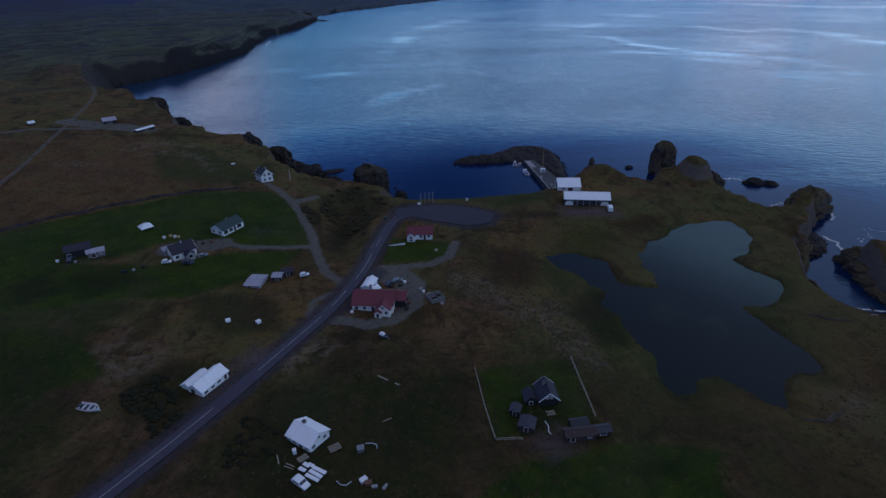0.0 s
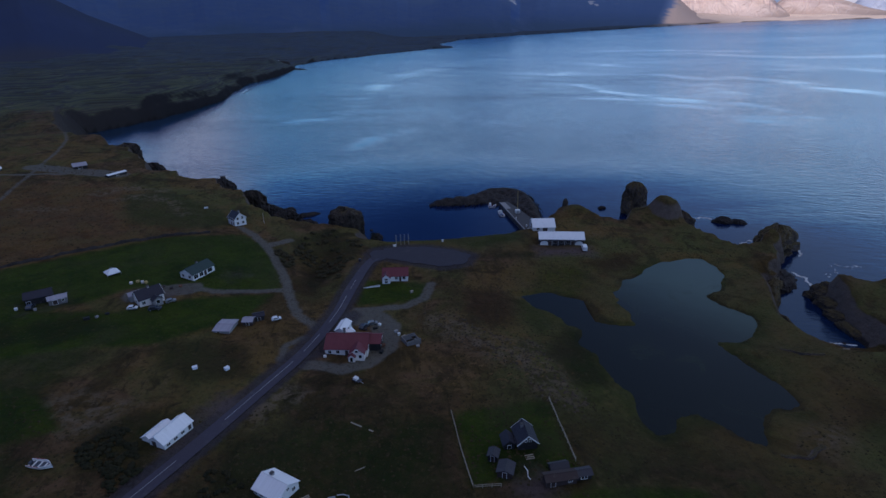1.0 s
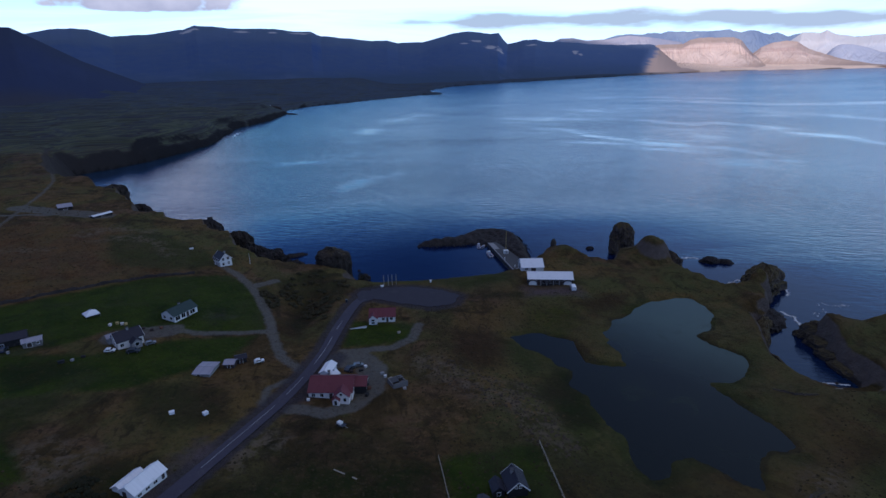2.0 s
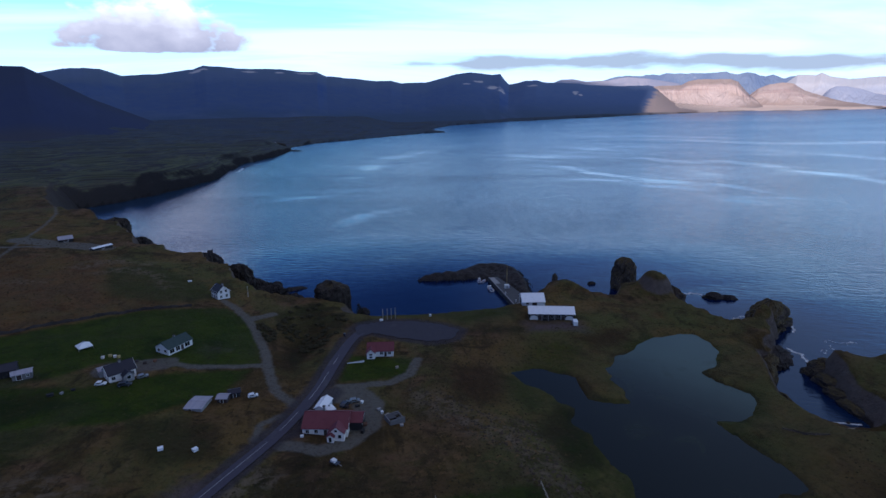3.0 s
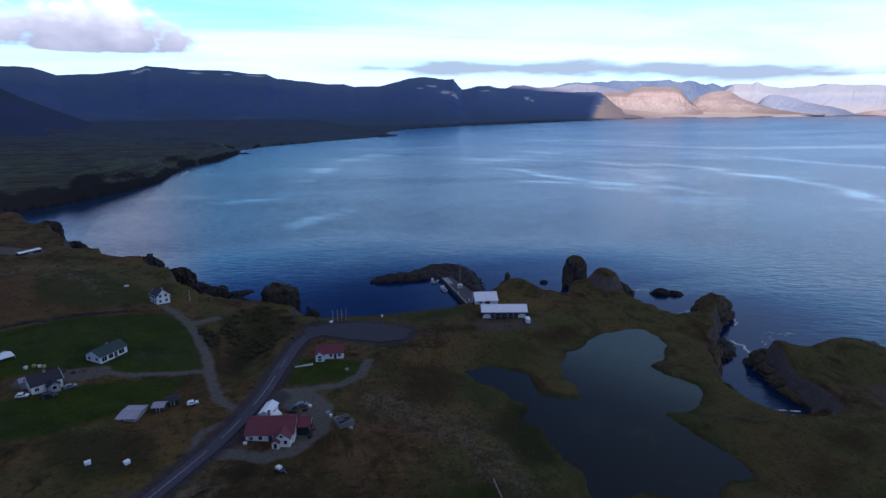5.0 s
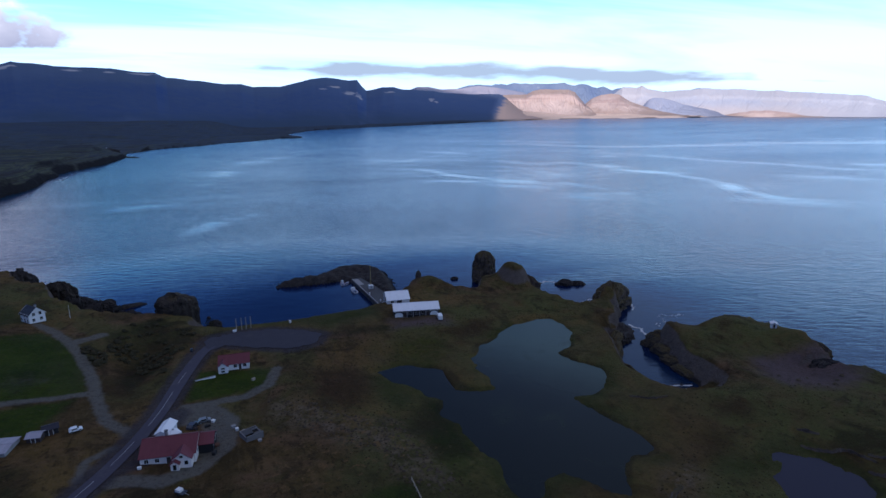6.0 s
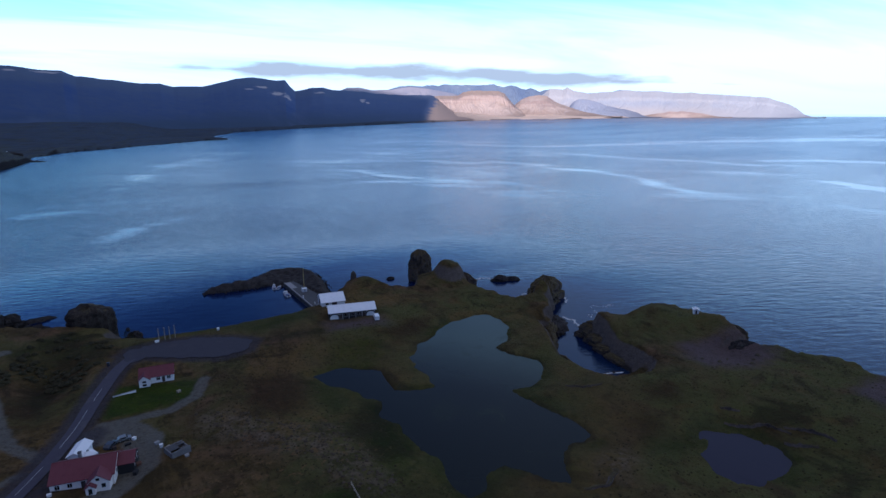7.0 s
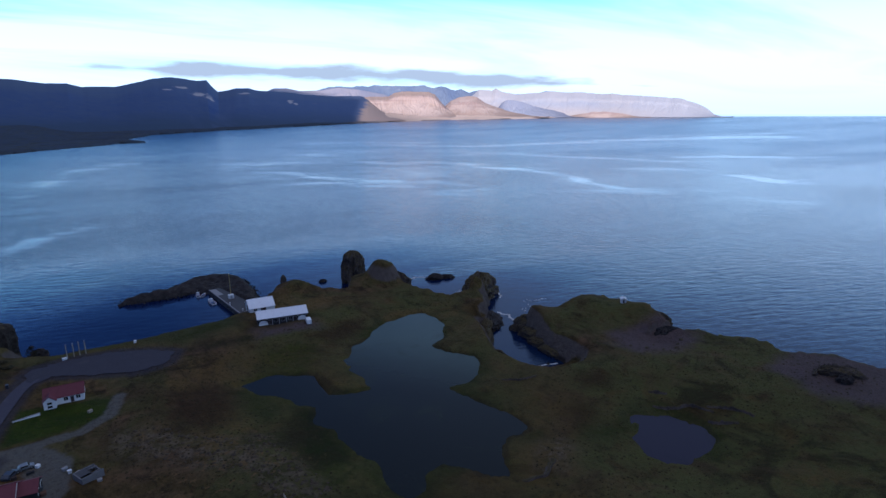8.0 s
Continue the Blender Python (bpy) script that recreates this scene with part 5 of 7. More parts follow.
house("shed", "pale-roofed shed built against the long store", -116.6, 174.8, 28, 5.4, 3.8, 1.9, 2.5, "ruin_wall", "purple_roof", [("-y", -0.8, 0.0, 1.4, 1.6, 1), ("-y", 1.6, 0.7, 0.8, 0.8)], category="shed")
house("shed", "low sunken shed with a flat pale sheet roof", -54.6, 158.6, -8, 5.4, 7.2, 0.8, 1.2, "concrete", "purple_roof", [("-y", -1, 0, 1.0, 0.6, 1)], category="shed")
house("shed", "small grey shed with a pale roof", -47.8, 161.9, -5, 3.2, 3.2, 1.5, 2.1, "brown_wood", "purple_roof", [("-y", 0, 0, 0.9, 1.3, 1)], category="shed")
house("lean_to", "dark lean-to behind a grey shed", -45.2, 165.0, 18, 3.4, 3.0, 1.8, 2.3, "dark_wood", "dark_roof", [("-y", 0, 0, 0.9, 1.7, 1)], category="shed")
barn = house("barn", "white barn with a stepped pale sheet roof beside the road", -52.4, 105.2, 64, 8.8, 4.8, 1.8, 3.3, "white", "white_roof",
             [("-y", -3.2, 0.5, 1.0, 0.7), ("-y", -1.0, 0.5, 1.0, 0.7), ("-y", 1.2, 0.5, 1.0, 0.7), ("-y", 3.4, 0.0, 0.9, 1.5, 1), ("-x", 0.8, 0.0, 1.4, 1.8, 1)], category="barn")
wing(barn, -1.0, 3.3, 0, 6.2, 3.8, 1.3, 2.4, "white", "white_roof", [])
house("workshop", "white house with a broad pale sheet roof and scrap round it", -23.4, 87.0, -34, 7.3, 6.3, 1.9, 3.6, "white", "white_roof",
           [("-y", -2.9, 0.7, 0.9, 0.8), ("-y", -1.2, 0.7, 0.9, 0.8), ("-y", 0.8, 0.0, 0.9, 1.7, 1), ("-y", 2.7, 0.7, 0.9, 0.8), ("+x", -2.0, 0.7, 0.9, 0.9), ("+x", 1.6, 0.7, 0.9, 0.9), ("+x", 0, 2.1, 0.7, 0.6)], (-1.6, 0.8, 2.0), category="house")
# dark turf-country house with white gable boards
dk = house("dark_house", "tarred timber house with white gable boards in a fenced garden", 35.0, 98.9, 93, 5.8, 4.8, 2.3, 4.5, "dark_wood", "dark_roof",
           [("-x", -0.5, 2.7, 0.5, 0.7), ("-x", 0.5, 2.7, 0.5, 0.7), ("-y", 0, 0.9, 1.2, 1.1), ("+y", 0, 0.9, 1.2, 1.1)], (1.0, 0.6, 2.7), "white")
wing(dk, -0.6, 4.5, 0, 3.6, 2.8, 2.0, 3.2, "dark_wood", "dark_roof", [("-x", 0, 0.8, 0.8, 0.9)])
house("shed", "grey turf-roofed shed in the fenced garden", 28.4, 88.8, 70, 3.4, 3.4, 1.7, 2.3, "brown_wood", "grey_roof", [("-x", 0, 0, 0.9, 1.7, 1)], category="shed")
house("shed", "small dark garden shed with a grey roof", 26.3, 93.8, 70, 2.4, 2.2, 1.7, 2.2, "dark_wood", "grey_roof", [("-x", 0, 0, 0.8, 1.7, 1)], category="shed")
house("outhouse", "long low brown outhouse by the yard", 40.0, 84.9, 5, 7.0, 2.6, 1.7, 2.3, "brown_wood", "brown_wood", [("-y", -2, 0, 1.0, 1.7, 1), ("-y", 2, 0.8, 0.8, 0.7)], category="shed")
house("outhouse", "low grey-roofed outhouse with a pale hatch", 45.5, 85.9, 6, 3.6, 2.2, 1.5, 2.0, "dark_wood", "grey_roof", [("-y", 0, 0.5, 1.4, 0.9)], category="shed")
house("greenhouse", "rounded grey greenhouse behind the outhouses", 40.8, 88.8, 8, 4.0, 2.4, 1.2, 2.0, "grey_roof", "grey_roof", [], category="greenhouse")

# harbour houses
fish = house("fish_house", "long white-roofed fish house with dark open bays", 80.2, 229.2, -9, 20.5, 8.0, 3.1, 5.2, "dark_wood", "white_roof",
             [("-y", -8.2, 0.5, 2.8, 2.4), ("-y", 7.4, 0.5, 2.6, 2.4), ("-y", -3.0, 1.0, 1.4, 1.6), ("-y", 0.0, 1.0, 1.4, 1.6), ("-y", 3.0, 1.0, 1.4, 1.6), ("-y", -5.2, 0.0, 1.4, 2.1, 1), ("-y", 5.0, 0.0, 1.4, 2.1, 1)], None, "white", category="fish house", frames="concrete")
for u in (-8.1, 8.0):
    part("end_wall", boxes((u, -4.06, -0.6, 3.6, 0.12, 3.2)), M["white"], fish, "white end bay below a built roof shadow")
    # dark curve over each end bay, built in place of the shadow cast there
    b = bmesh.new()
    for k in range(9):
        a0, a1 = math.pi * k / 9, math.pi * (k + 1) / 9
        rod(b, (u + 2.0 * math.cos(a0), -4.2, 1.3 + 1.3 * math.sin(a0)), (u + 2.0 * math.cos(a1), -4.2, 1.3 + 1.3 * math.sin(a1)), 0.28, seg=6)
    part("roof_shadow", b, M["dark_wood"], fish, "dark curve built as the roof shadow")
for u in (-4.4, -1.6, 1.4, 4.2):
    part("bay_post", boxes((u, -4.1, -0.3, 0.3, 0.16, 2.9)), M["concrete"], fish)
house("warehouse", "white harbour warehouse with a pale sheet roof", 76.6, 250.5, -4, 11.0, 10.5, 2.5, 5.2, "white", "white_roof",
      [("-x", 0, 0.0, 3.0, 3.0, 1), ("-x", 3.2, 0.9, 1.2, 1.0), ("+x", 0, 1.2, 1.4, 1.0), ("-y", -3, 1.2, 1.4, 1.0), ("-y", 0.5, 0.0, 2.4, 2.3, 1)], category="warehouse")
house("hut", "small white beacon hut on the grassy headland", 214.6, 156.5, 50, 2.2, 2.1, 2.0, 2.5, "white", "white_roof", [("-y", -0.5, 0.2, 0.4, 1.5), ("-y", 0.5, 0.2, 0.4, 1.5), ("-x", 0, 0.2, 0.7, 1.6, 1)], category="hut")
# farm far along the shore
house("barn", "far white-roofed barn by the shore track", -199, 352, 34, 7.5, 6.0, 1.7, 3.2, "dark_wood", "purple_roof", [("-y", 0, 0, 2.2, 1.7, 1)], category="barn")
house("shed", "long white-roofed sheep shed by the cliff edge", -171, 338.5, 60, 12, 3.0, 1.2, 1.6, "dark_wood", "white_roof", [("-y", 0, 0, 1.6, 1.1, 1)], category="shed")
house("cabin", "lone pale-roofed cabin on the heath", -239, 338, 50, 3.2, 2.6, 1.6, 2.4, "dark_wood", "white_roof", [("-y", 0, 0.8, 1.2, 1.1)], category="cabin")

# ---- rocks, harbour and shore ----


def rock_mass(name, label, x, y, rx, ry, top, yaw, seed, base=-3.0, square=3.2, mat="rock", lumps=0.22, segs=64, rings=34, kind="", category="rock", lean=(0, 0), jag=0.16):
    """A rock with steep broken sides, split into blocks, and an uneven head."""
    bm = bmesh.new()
    rows = []
    for i in range(rings + 1):
        u = i / rings
        ring = []
        for j in range(segs):
            a = 2 * math.pi * j / segs
            k = (1 - u ** square) ** (1 / 2.2)
            d = Vector((math.cos(a), math.sin(a), u * 1.6))
            n = noise.fractal(d * 1.3 + Vector((seed * 3.1, seed, 0)), 0.8, 2.0, 4)
            w = noise.fractal(d * 4.5 + Vector((seed, 7, 0)), 0.8, 2.0, 3)
            f = noise.fractal(Vector((math.cos(a) * 3.2, math.sin(a) * 3.2, u * 0.5 + seed)), 0.7, 2.0, 3)
            warp = d + noise.noise_vector(d * 2.5 + Vector((seed, 0, 5))) * 0.25
            b = noise.cell(Vector((warp.x * 3.4, warp.y * 3.4, warp.z * 2.6 + seed))) + 0.6 * noise.cell(Vector((warp.x * 7.1, warp.y * 7.1, warp.z * 5.7 + seed)))
            crack = min(0.22, noise.voronoi(warp * 2.8 + Vector((0, 0, seed)))[0][0]) / 0.22
            r = k * (1 + lumps * n + 0.08 * w + 0.13 * f * (1 - 0.5 * u) + jag * (0.55 * b + 0.45 * crack - 0.4)) + 0.10 * (1 - u)
            z = base + (top - base) * u * (1 + 0.10 * noise.noise(d * 1.5 + Vector((0, seed, 3))) * u)
            ring.append(bm.verts.new((r * rx * math.cos(a) + lean[0] * u, r * ry * math.sin(a) + lean[1] * u, z + (0.3 * w + jag * 1.6 * (b - 0.3)) * min(1, u * 3) * min(1.0, (top - base) / 12))))
        rows.append(ring)
    for p, q in zip(rows, rows[1:]):
        for j in range(segs):
            bm.faces.new((p[j], p[(j + 1) % segs], q[(j + 1) % segs], q[j]))
    bm.faces.new(rows[-1])
    bm.transform(pose(0, 0, 0, 0, 0, yaw))
    ob = mesh_object(name, bm, M[mat])
    ob.location = (x, y, 0)
    return tagged(ob, label, category, "sea rocks", kind)


rock_mass("crag", "tall blunt basalt stack with a grassy head", 140.6, 290, 5.6, 6.2, 18.8, 15, 1, square=8, lumps=0.18, mat="mossy_rock")
rock_mass("crag", "dark broken rock face below the grassy knoll", 152.5, 255.0, 4.6, 7.5, 12.5, 20, 2, base=-2, square=3.0, lumps=0.34)
rock_mass("crag", "dark pitted crag at the mouth of the cove", 187, 228, 13.5, 7.5, 13.6, 35, 3, square=2.0, lumps=0.36, mat="mossy_rock")
rock_mass("cliff_rock", "square dark cliff block above the harbour", -24.4, 270, 8.6, 7.6, 16.2, 8, 4, square=20.0, lumps=0.05, jag=0.08, mat="brown_rock")
rock_mass("rock_pillar", "lone dark rock pillar on the cliff edge", 96.8, 280, 1.5, 1.4, 14.0, 0, 5, base=4, square=6.0)
rock_mass("skerry", "low wet black skerry in the sea", 184, 268.5, 5.2, 3.6, 3.2, -12, 6, mat="bare_rock", base=-2)
rock_mass("skerry", "low wet black skerry in the sea", 191, 266, 4.6, 2.4, 2.2, -18, 7, mat="bare_rock", base=-2)
rock_mass("skerry", "small black rock awash", 125.5, 299.5, 2.8, 1.8, 1.5, 10, 8, mat="bare_rock", base=-2)
rock_mass("skerry", "long flat black reef off the cliffs", -52, 309, 8.0, 2.6, 1.6, 20, 9, mat="bare_rock", base=-2)
rock_mass("skerry", "small black rock awash", -66, 314, 2.5, 1.5, 1.3, 0, 10, mat="bare_rock", base=-2)
for i, (x, y, r) in enumerate(((-98, 331, 1.8), (-84, 325, 1.4), (-73, 308, 1.6), (-118, 349, 2.2), (-139, 364, 1.8), (-172, 392, 2.4), (-60, 296, 1.3), (-44, 283, 1.5), (-12, 279, 1.2))):
    rock_mass("skerry", "small black rock awash below the cliffs", x, y, r, r * 0.7, r * 0.6, i * 41, 130 + i, mat="bare_rock", base=-1.5, segs=22, rings=10)
rock_mass("ledge", "low dark rock ledge below the cliff in the cove", 168.5, 194, 11, 5.0, 3.2, 52, 11, mat="bare_rock", base=-2, lumps=0.22, jag=0.12)
rock_mass("crag", "dark overhanging rock at the edge of the headland", 210.5, 131.4, 6.4, 3.0, 9.4, -12, 12, base=3, square=6, mat="bare_rock", jag=0.25)
for i, (x, y, r, h) in enumerate(((-292, 505, 14, 16), (-186, 408, 6, 11), (-165, 372, 7, 14), (-114, 338, 7, 16), (-90, 318, 6, 13), (-64, 287, 6, 10), (-52, 278, 5, 7), (-151, 357, 6, 11), (-131, 343, 6, 13), (-103, 323, 5, 12), (-76, 300, 5, 9), (-246, 452, 9, 15))):
    rock_mass("crag", "dark broken crag along the sea cliff", x + (4.5 if y < 420 else 0.5), y + (3.5 if y < 420 else 0.0), r * 1.15, r, h, i * 40, 20 + i, base=-2, square=4.5, jag=0.3, mat="bare_rock")
rnd = random.Random(44)
for (ax, ay), (bx, by) in zip(WEST_SHORE[6:-1], WEST_SHORE[7:]):
    for _ in range(max(1, round(math.hypot(bx - ax, by - ay) / 9))):
        u, r = rnd.random(), rnd.uniform(2.0, 4.2)
        x, y = ax + (bx - ax) * u + rnd.uniform(4.0, 7.5), ay + (by - ay) * u + rnd.uniform(4.0, 7.5)
        rock_mass("cliff_rock", "black jagged rock at the foot of the sea cliff", x, y, r, r * rnd.uniform(0.6, 0.9), rnd.uniform(2.0, 7.5), rnd.uniform(0, 180), rnd.randint(200, 900), base=-2, square=rnd.uniform(2.2, 4.5), jag=0.3, mat="bare_rock", segs=26, rings=14)
rock_mass("crag", "square dark block of the sea cliff", -214, 444, 10, 8, 19.5, 12, 47, base=-2, square=16, lumps=0.08, jag=0.14, mat="brown_rock")
rock_mass("crag", "brown broken crag above the shore rocks", -84, 317, 9, 5.5, 14.5, -38, 48, base=-2, square=4, lumps=0.25, jag=0.25, mat="brown_rock")
for i, (x, y, r, h) in enumerate(((-81, 319, 4.5, 6.5), (-73, 312, 4.2, 6.0), (-67, 311, 3.6, 4.5), (-63, 318, 3.0, 2.6), (-78, 310, 4.5, 8.5), (-92, 332, 4.0, 6.5), (-101, 345, 4.5, 7.0), (-97, 337, 3.2, 5.0), (-119, 364, 4.5, 5.5), (-113, 354, 4.5, 8.0), (-60, 306, 3.0, 3.5))):
    rock_mass("cliff_rock", "black jagged shore rock below the cliffs", x, y, r, r * 0.7, h, i * 57, 500 + i, base=-2, square=2.6, jag=0.32, mat="bare_rock", segs=32, rings=16)
rock_mass("boulder", "pale grey boulder in a dark hollow", 213.5, 67.5, 2.6, 2.2, ground_at(213.5, 67.5) + 2.2, 10, 31, base=ground_at(213.5, 67.5) - 1, square=4, mat="bare_rock")
rock_mass("crag", "dark rim of rock round a grassy hollow", 217.5, 70.5, 6.0, 2.4, ground_at(217.5, 70.5) + 2.6, -55, 32, base=ground_at(217.5, 70.5) - 1, square=3)


def earth_bank(name, label, line, high, seed):
    """A low broken scarp of bare earth with a turf lip."""
    r = random.Random(seed)
    bm = bmesh.new()
    prev = None
    pts = []
    for (ax, ay), (bx, by) in zip(line, line[1:]):
        n = max(2, int(math.hypot(bx - ax, by - ay) / 0.7))
        pts += [(ax + (bx - ax) * i / n, ay + (by - ay) * i / n) for i in range(n)]
    pts.append(line[-1])
    for i, (x, y) in enumerate(pts):
        q = pts[min(i + 1, len(pts) - 1)]
        p = pts[max(i - 1, 0)]
        t = Vector((q[0] - p[0], q[1] - p[1])).normalized()
        nx, ny = (t.y, -t.x) if -t.x < t.y else (t.y, -t.x)
        if nx * 0.6 + ny > 0:
            nx, ny = -nx, -ny
        h = high * (0.35 + 0.65 * math.sin(math.pi * (i + 0.5) / len(pts))) * r.uniform(0.6, 1.2)
        z = ground_at(x, y)
        w = r.uniform(-0.25, 0.25)
        row = [bm.verts.new((x + nx * (k + w), y + ny * (k + w), z + dz)) for k, dz in ((0.6, -0.3), (0.35, h * 0.25), (0.2, h * 0.85), (0.05, h), (-0.5, h * 0.6), (-1.3, -0.3))]
        if prev:
            for k in range(5):
                bm.faces.new((prev[k], prev[k + 1], row[k + 1], row[k]))
        prev = row
    bmesh.ops.recalc_face_normals(bm, faces=bm.faces)
    if sum(f.normal.z for f in bm.faces) < 0:
        bmesh.ops.reverse_faces(bm, faces=bm.faces)
    return tagged(mesh_object(name, bm, M["rock"]), label, "bank", "earth banks")


for i, (line, high) in enumerate((([(160.5, 102), (164, 97.6)], 1.0), ([(154.5, 96), (158, 91.6), (164, 89.5), (166, 83)], 1.1), ([(160.5, 81.5), (162.5, 78.5), (166, 75.5)], 1.1), ([(167, 86), (171, 80), (172, 74)], 0.9),
                                  ([(210, 75), (216, 76.5), (222, 73.5), (226, 69)], 2.4), ([(127, 136), (131, 131), (137, 129)], 0.7), ([(98, 92), (104, 90), (110, 93)], 0.7))):
    earth_bank("earth_bank", "low dark scarp of bare earth with a turf lip", line, high, 60 + i)

rock_mass("crag", "dark headland rock under the far shore", -287, 1370, 32, 20, 19, 4, 29, base=-2, square=14, lumps=0.08, jag=0.08, mat="bare_rock")
rock_mass("skerry", "low black reef off the far headland", -232, 1352, 24, 5, 2.2, -30, 46, base=-2, mat="bare_rock")
# thin waterfall down the far cliff
bm = bmesh.new()
prev = None
for i in range(24):
    z = 0.5 + 21.5 * i / 23
    x = -271 - 0.10 * z + 0.5 * math.sin(i * 0.9)
    row = [bm.verts.new((x + k, 1346.5 + 0.12 * z + 0.4 * abs(k), z)) for k in (-1.5, -0.6, 0.6, 1.5)]
    if prev:
        for k in range(3):
            bm.faces.new((prev[k], prev[k + 1], row[k + 1], row[k]))
    prev = row
tagged(mesh_object("waterfall", bm, M["foam"]), "thin white waterfall down the far sea cliff", "waterfall", kind="structure")
# breakwater of rubble round the harbour basin
MOLE = [(20.5, 319), (30, 324), (42, 327), (50, 330), (58, 338), (70, 343.5), (82, 339.5), (88, 328), (88.5, 306), (86.5, 288), (86, 264), (72, 262), (69, 270), (66.5, 292), (65.2, 311), (58, 315.5), (45, 314.5), (30, 315), (22, 316.5)]
QUAY = [(64.8, 311.5), (70.5, 312.5), (75, 296), (78, 282), (85, 276), (84, 262), (70.4, 262)]
mx, my = np.arange(14, 94, 0.9), np.arange(255, 350, 0.9)
MX, MY = np.meshgrid(mx, my)
md = inside_distance(MX, MY, MOLE)
qd = inside_distance(MX, MY, QUAY)
crest = 2.8 * np.exp(-((line_distance(MX, MY, [(24, 320), (38, 321), (52, 325), (62, 333), (72, 336), (81, 331), (83, 308), (82, 290)]) / 8) ** 2))
mz = -3 + (5.0 + crest * 0.75) * smooth(-3.5, 5.5, md) + (0.55 * fbm(MX / 2.2, MY / 2.2, 3, 77) + 0.5 * fbm(MX / 8, MY / 8, 2, 78)) * smooth(-4, 0, md)
mz = np.where(qd > -1.0, np.minimum(mz, 1.6), mz)
mole = sheet("breakwater", mx, my, mz, rock_material("mole_rubble", False), keep=md > -4.5)
tagged(mole, "curved rubble breakwater sheltering the small harbour", "breakwater", kind="structure")


def boulder_bm(bm, x, y, z, r, rnd):
    v = bmesh.ops.create_icosphere(bm, subdivisions=1, radius=r, matrix=pose(x, y, z, rnd.uniform(0, 90), rnd.uniform(0, 90), rnd.uniform(0, 90)) @ Matrix.Diagonal((1, rnd.uniform(0.6, 1), rnd.uniform(0.5, 0.9), 1)))["verts"]
    for q in v:
        q.co += Vector((rnd.uniform(-1, 1), rnd.uniform(-1, 1), rnd.uniform(-1, 1))) * r * 0.16


rnd = random.Random(5)
bm = bmesh.new()
edge = MOLE[15:] + MOLE[:11]
for (ax, ay), (bx, by) in zip(edge, edge[1:]):
    n = int(math.hypot(bx - ax, by - ay) / 0.75)
    for i in range(n):
        u = rnd.random()
        x, y = ax + (bx - ax) * u + rnd.gauss(0, 0.8), ay + (by - ay) * u + rnd.gauss(0, 0.8)
        x, y = x + (54 - x) * 0.02, y + (324 - y) * 0.02
        boulder_bm(bm, x, y, rnd.uniform(0.1, 1.4), rnd.uniform(0.35, 0.75), rnd)
tagged(part("rubble", bm, M["bare_rock"], mole), kind="stuff")

bm = bmesh.new()
vs = [bm.verts.new((x, y, 2.5)) for x, y in QUAY]
f = bm.faces.new(vs)
r = bmesh.ops.extrude_face_region(bm, geom=[f])
for e in r["geom"]:
    if isinstance(e, bmesh.types.BMVert):
        e.co.z = -3
bmesh.ops.recalc_face_normals(bm, faces=bm.faces)
bmesh.ops.triangulate(bm, faces=[f for f in bm.faces if len(f.verts) > 4])
quay = tagged(mesh_object("quay", bm, M["dark_concrete"]), "grey concrete quay along the harbour basin", "quay", kind="structure")
for (ax, ay), (bx, by) in (((70.4, 262.5), (64.9, 311)),):
    L = math.hypot(bx - ax, by - ay)
    ang = math.degrees(math.atan2(by - ay, bx - ax))
    part("kerb", boxes(((ax + bx) / 2 + 0.3, (ay + by) / 2, 2.5, L, 0.5, 0.35, ang)), M["concrete"], quay)
    for i in range(9):
        u = (i + 0.5) / 9
        b = bmesh.new()
        bmesh.ops.create_cone(b, cap_ends=True, segments=12, radius1=0.5, radius2=0.5, depth=0.3, matrix=pose(ax + (bx - ax) * u - 0.2, ay + (by - ay) * u, 1.2, 0, 90, 6))
        part("fender", b, M["rubber"], quay)
part("apron", boxes((67.5, 305, 2.5, 3.6, 12, 0.03, 8)), M["concrete"], quay)


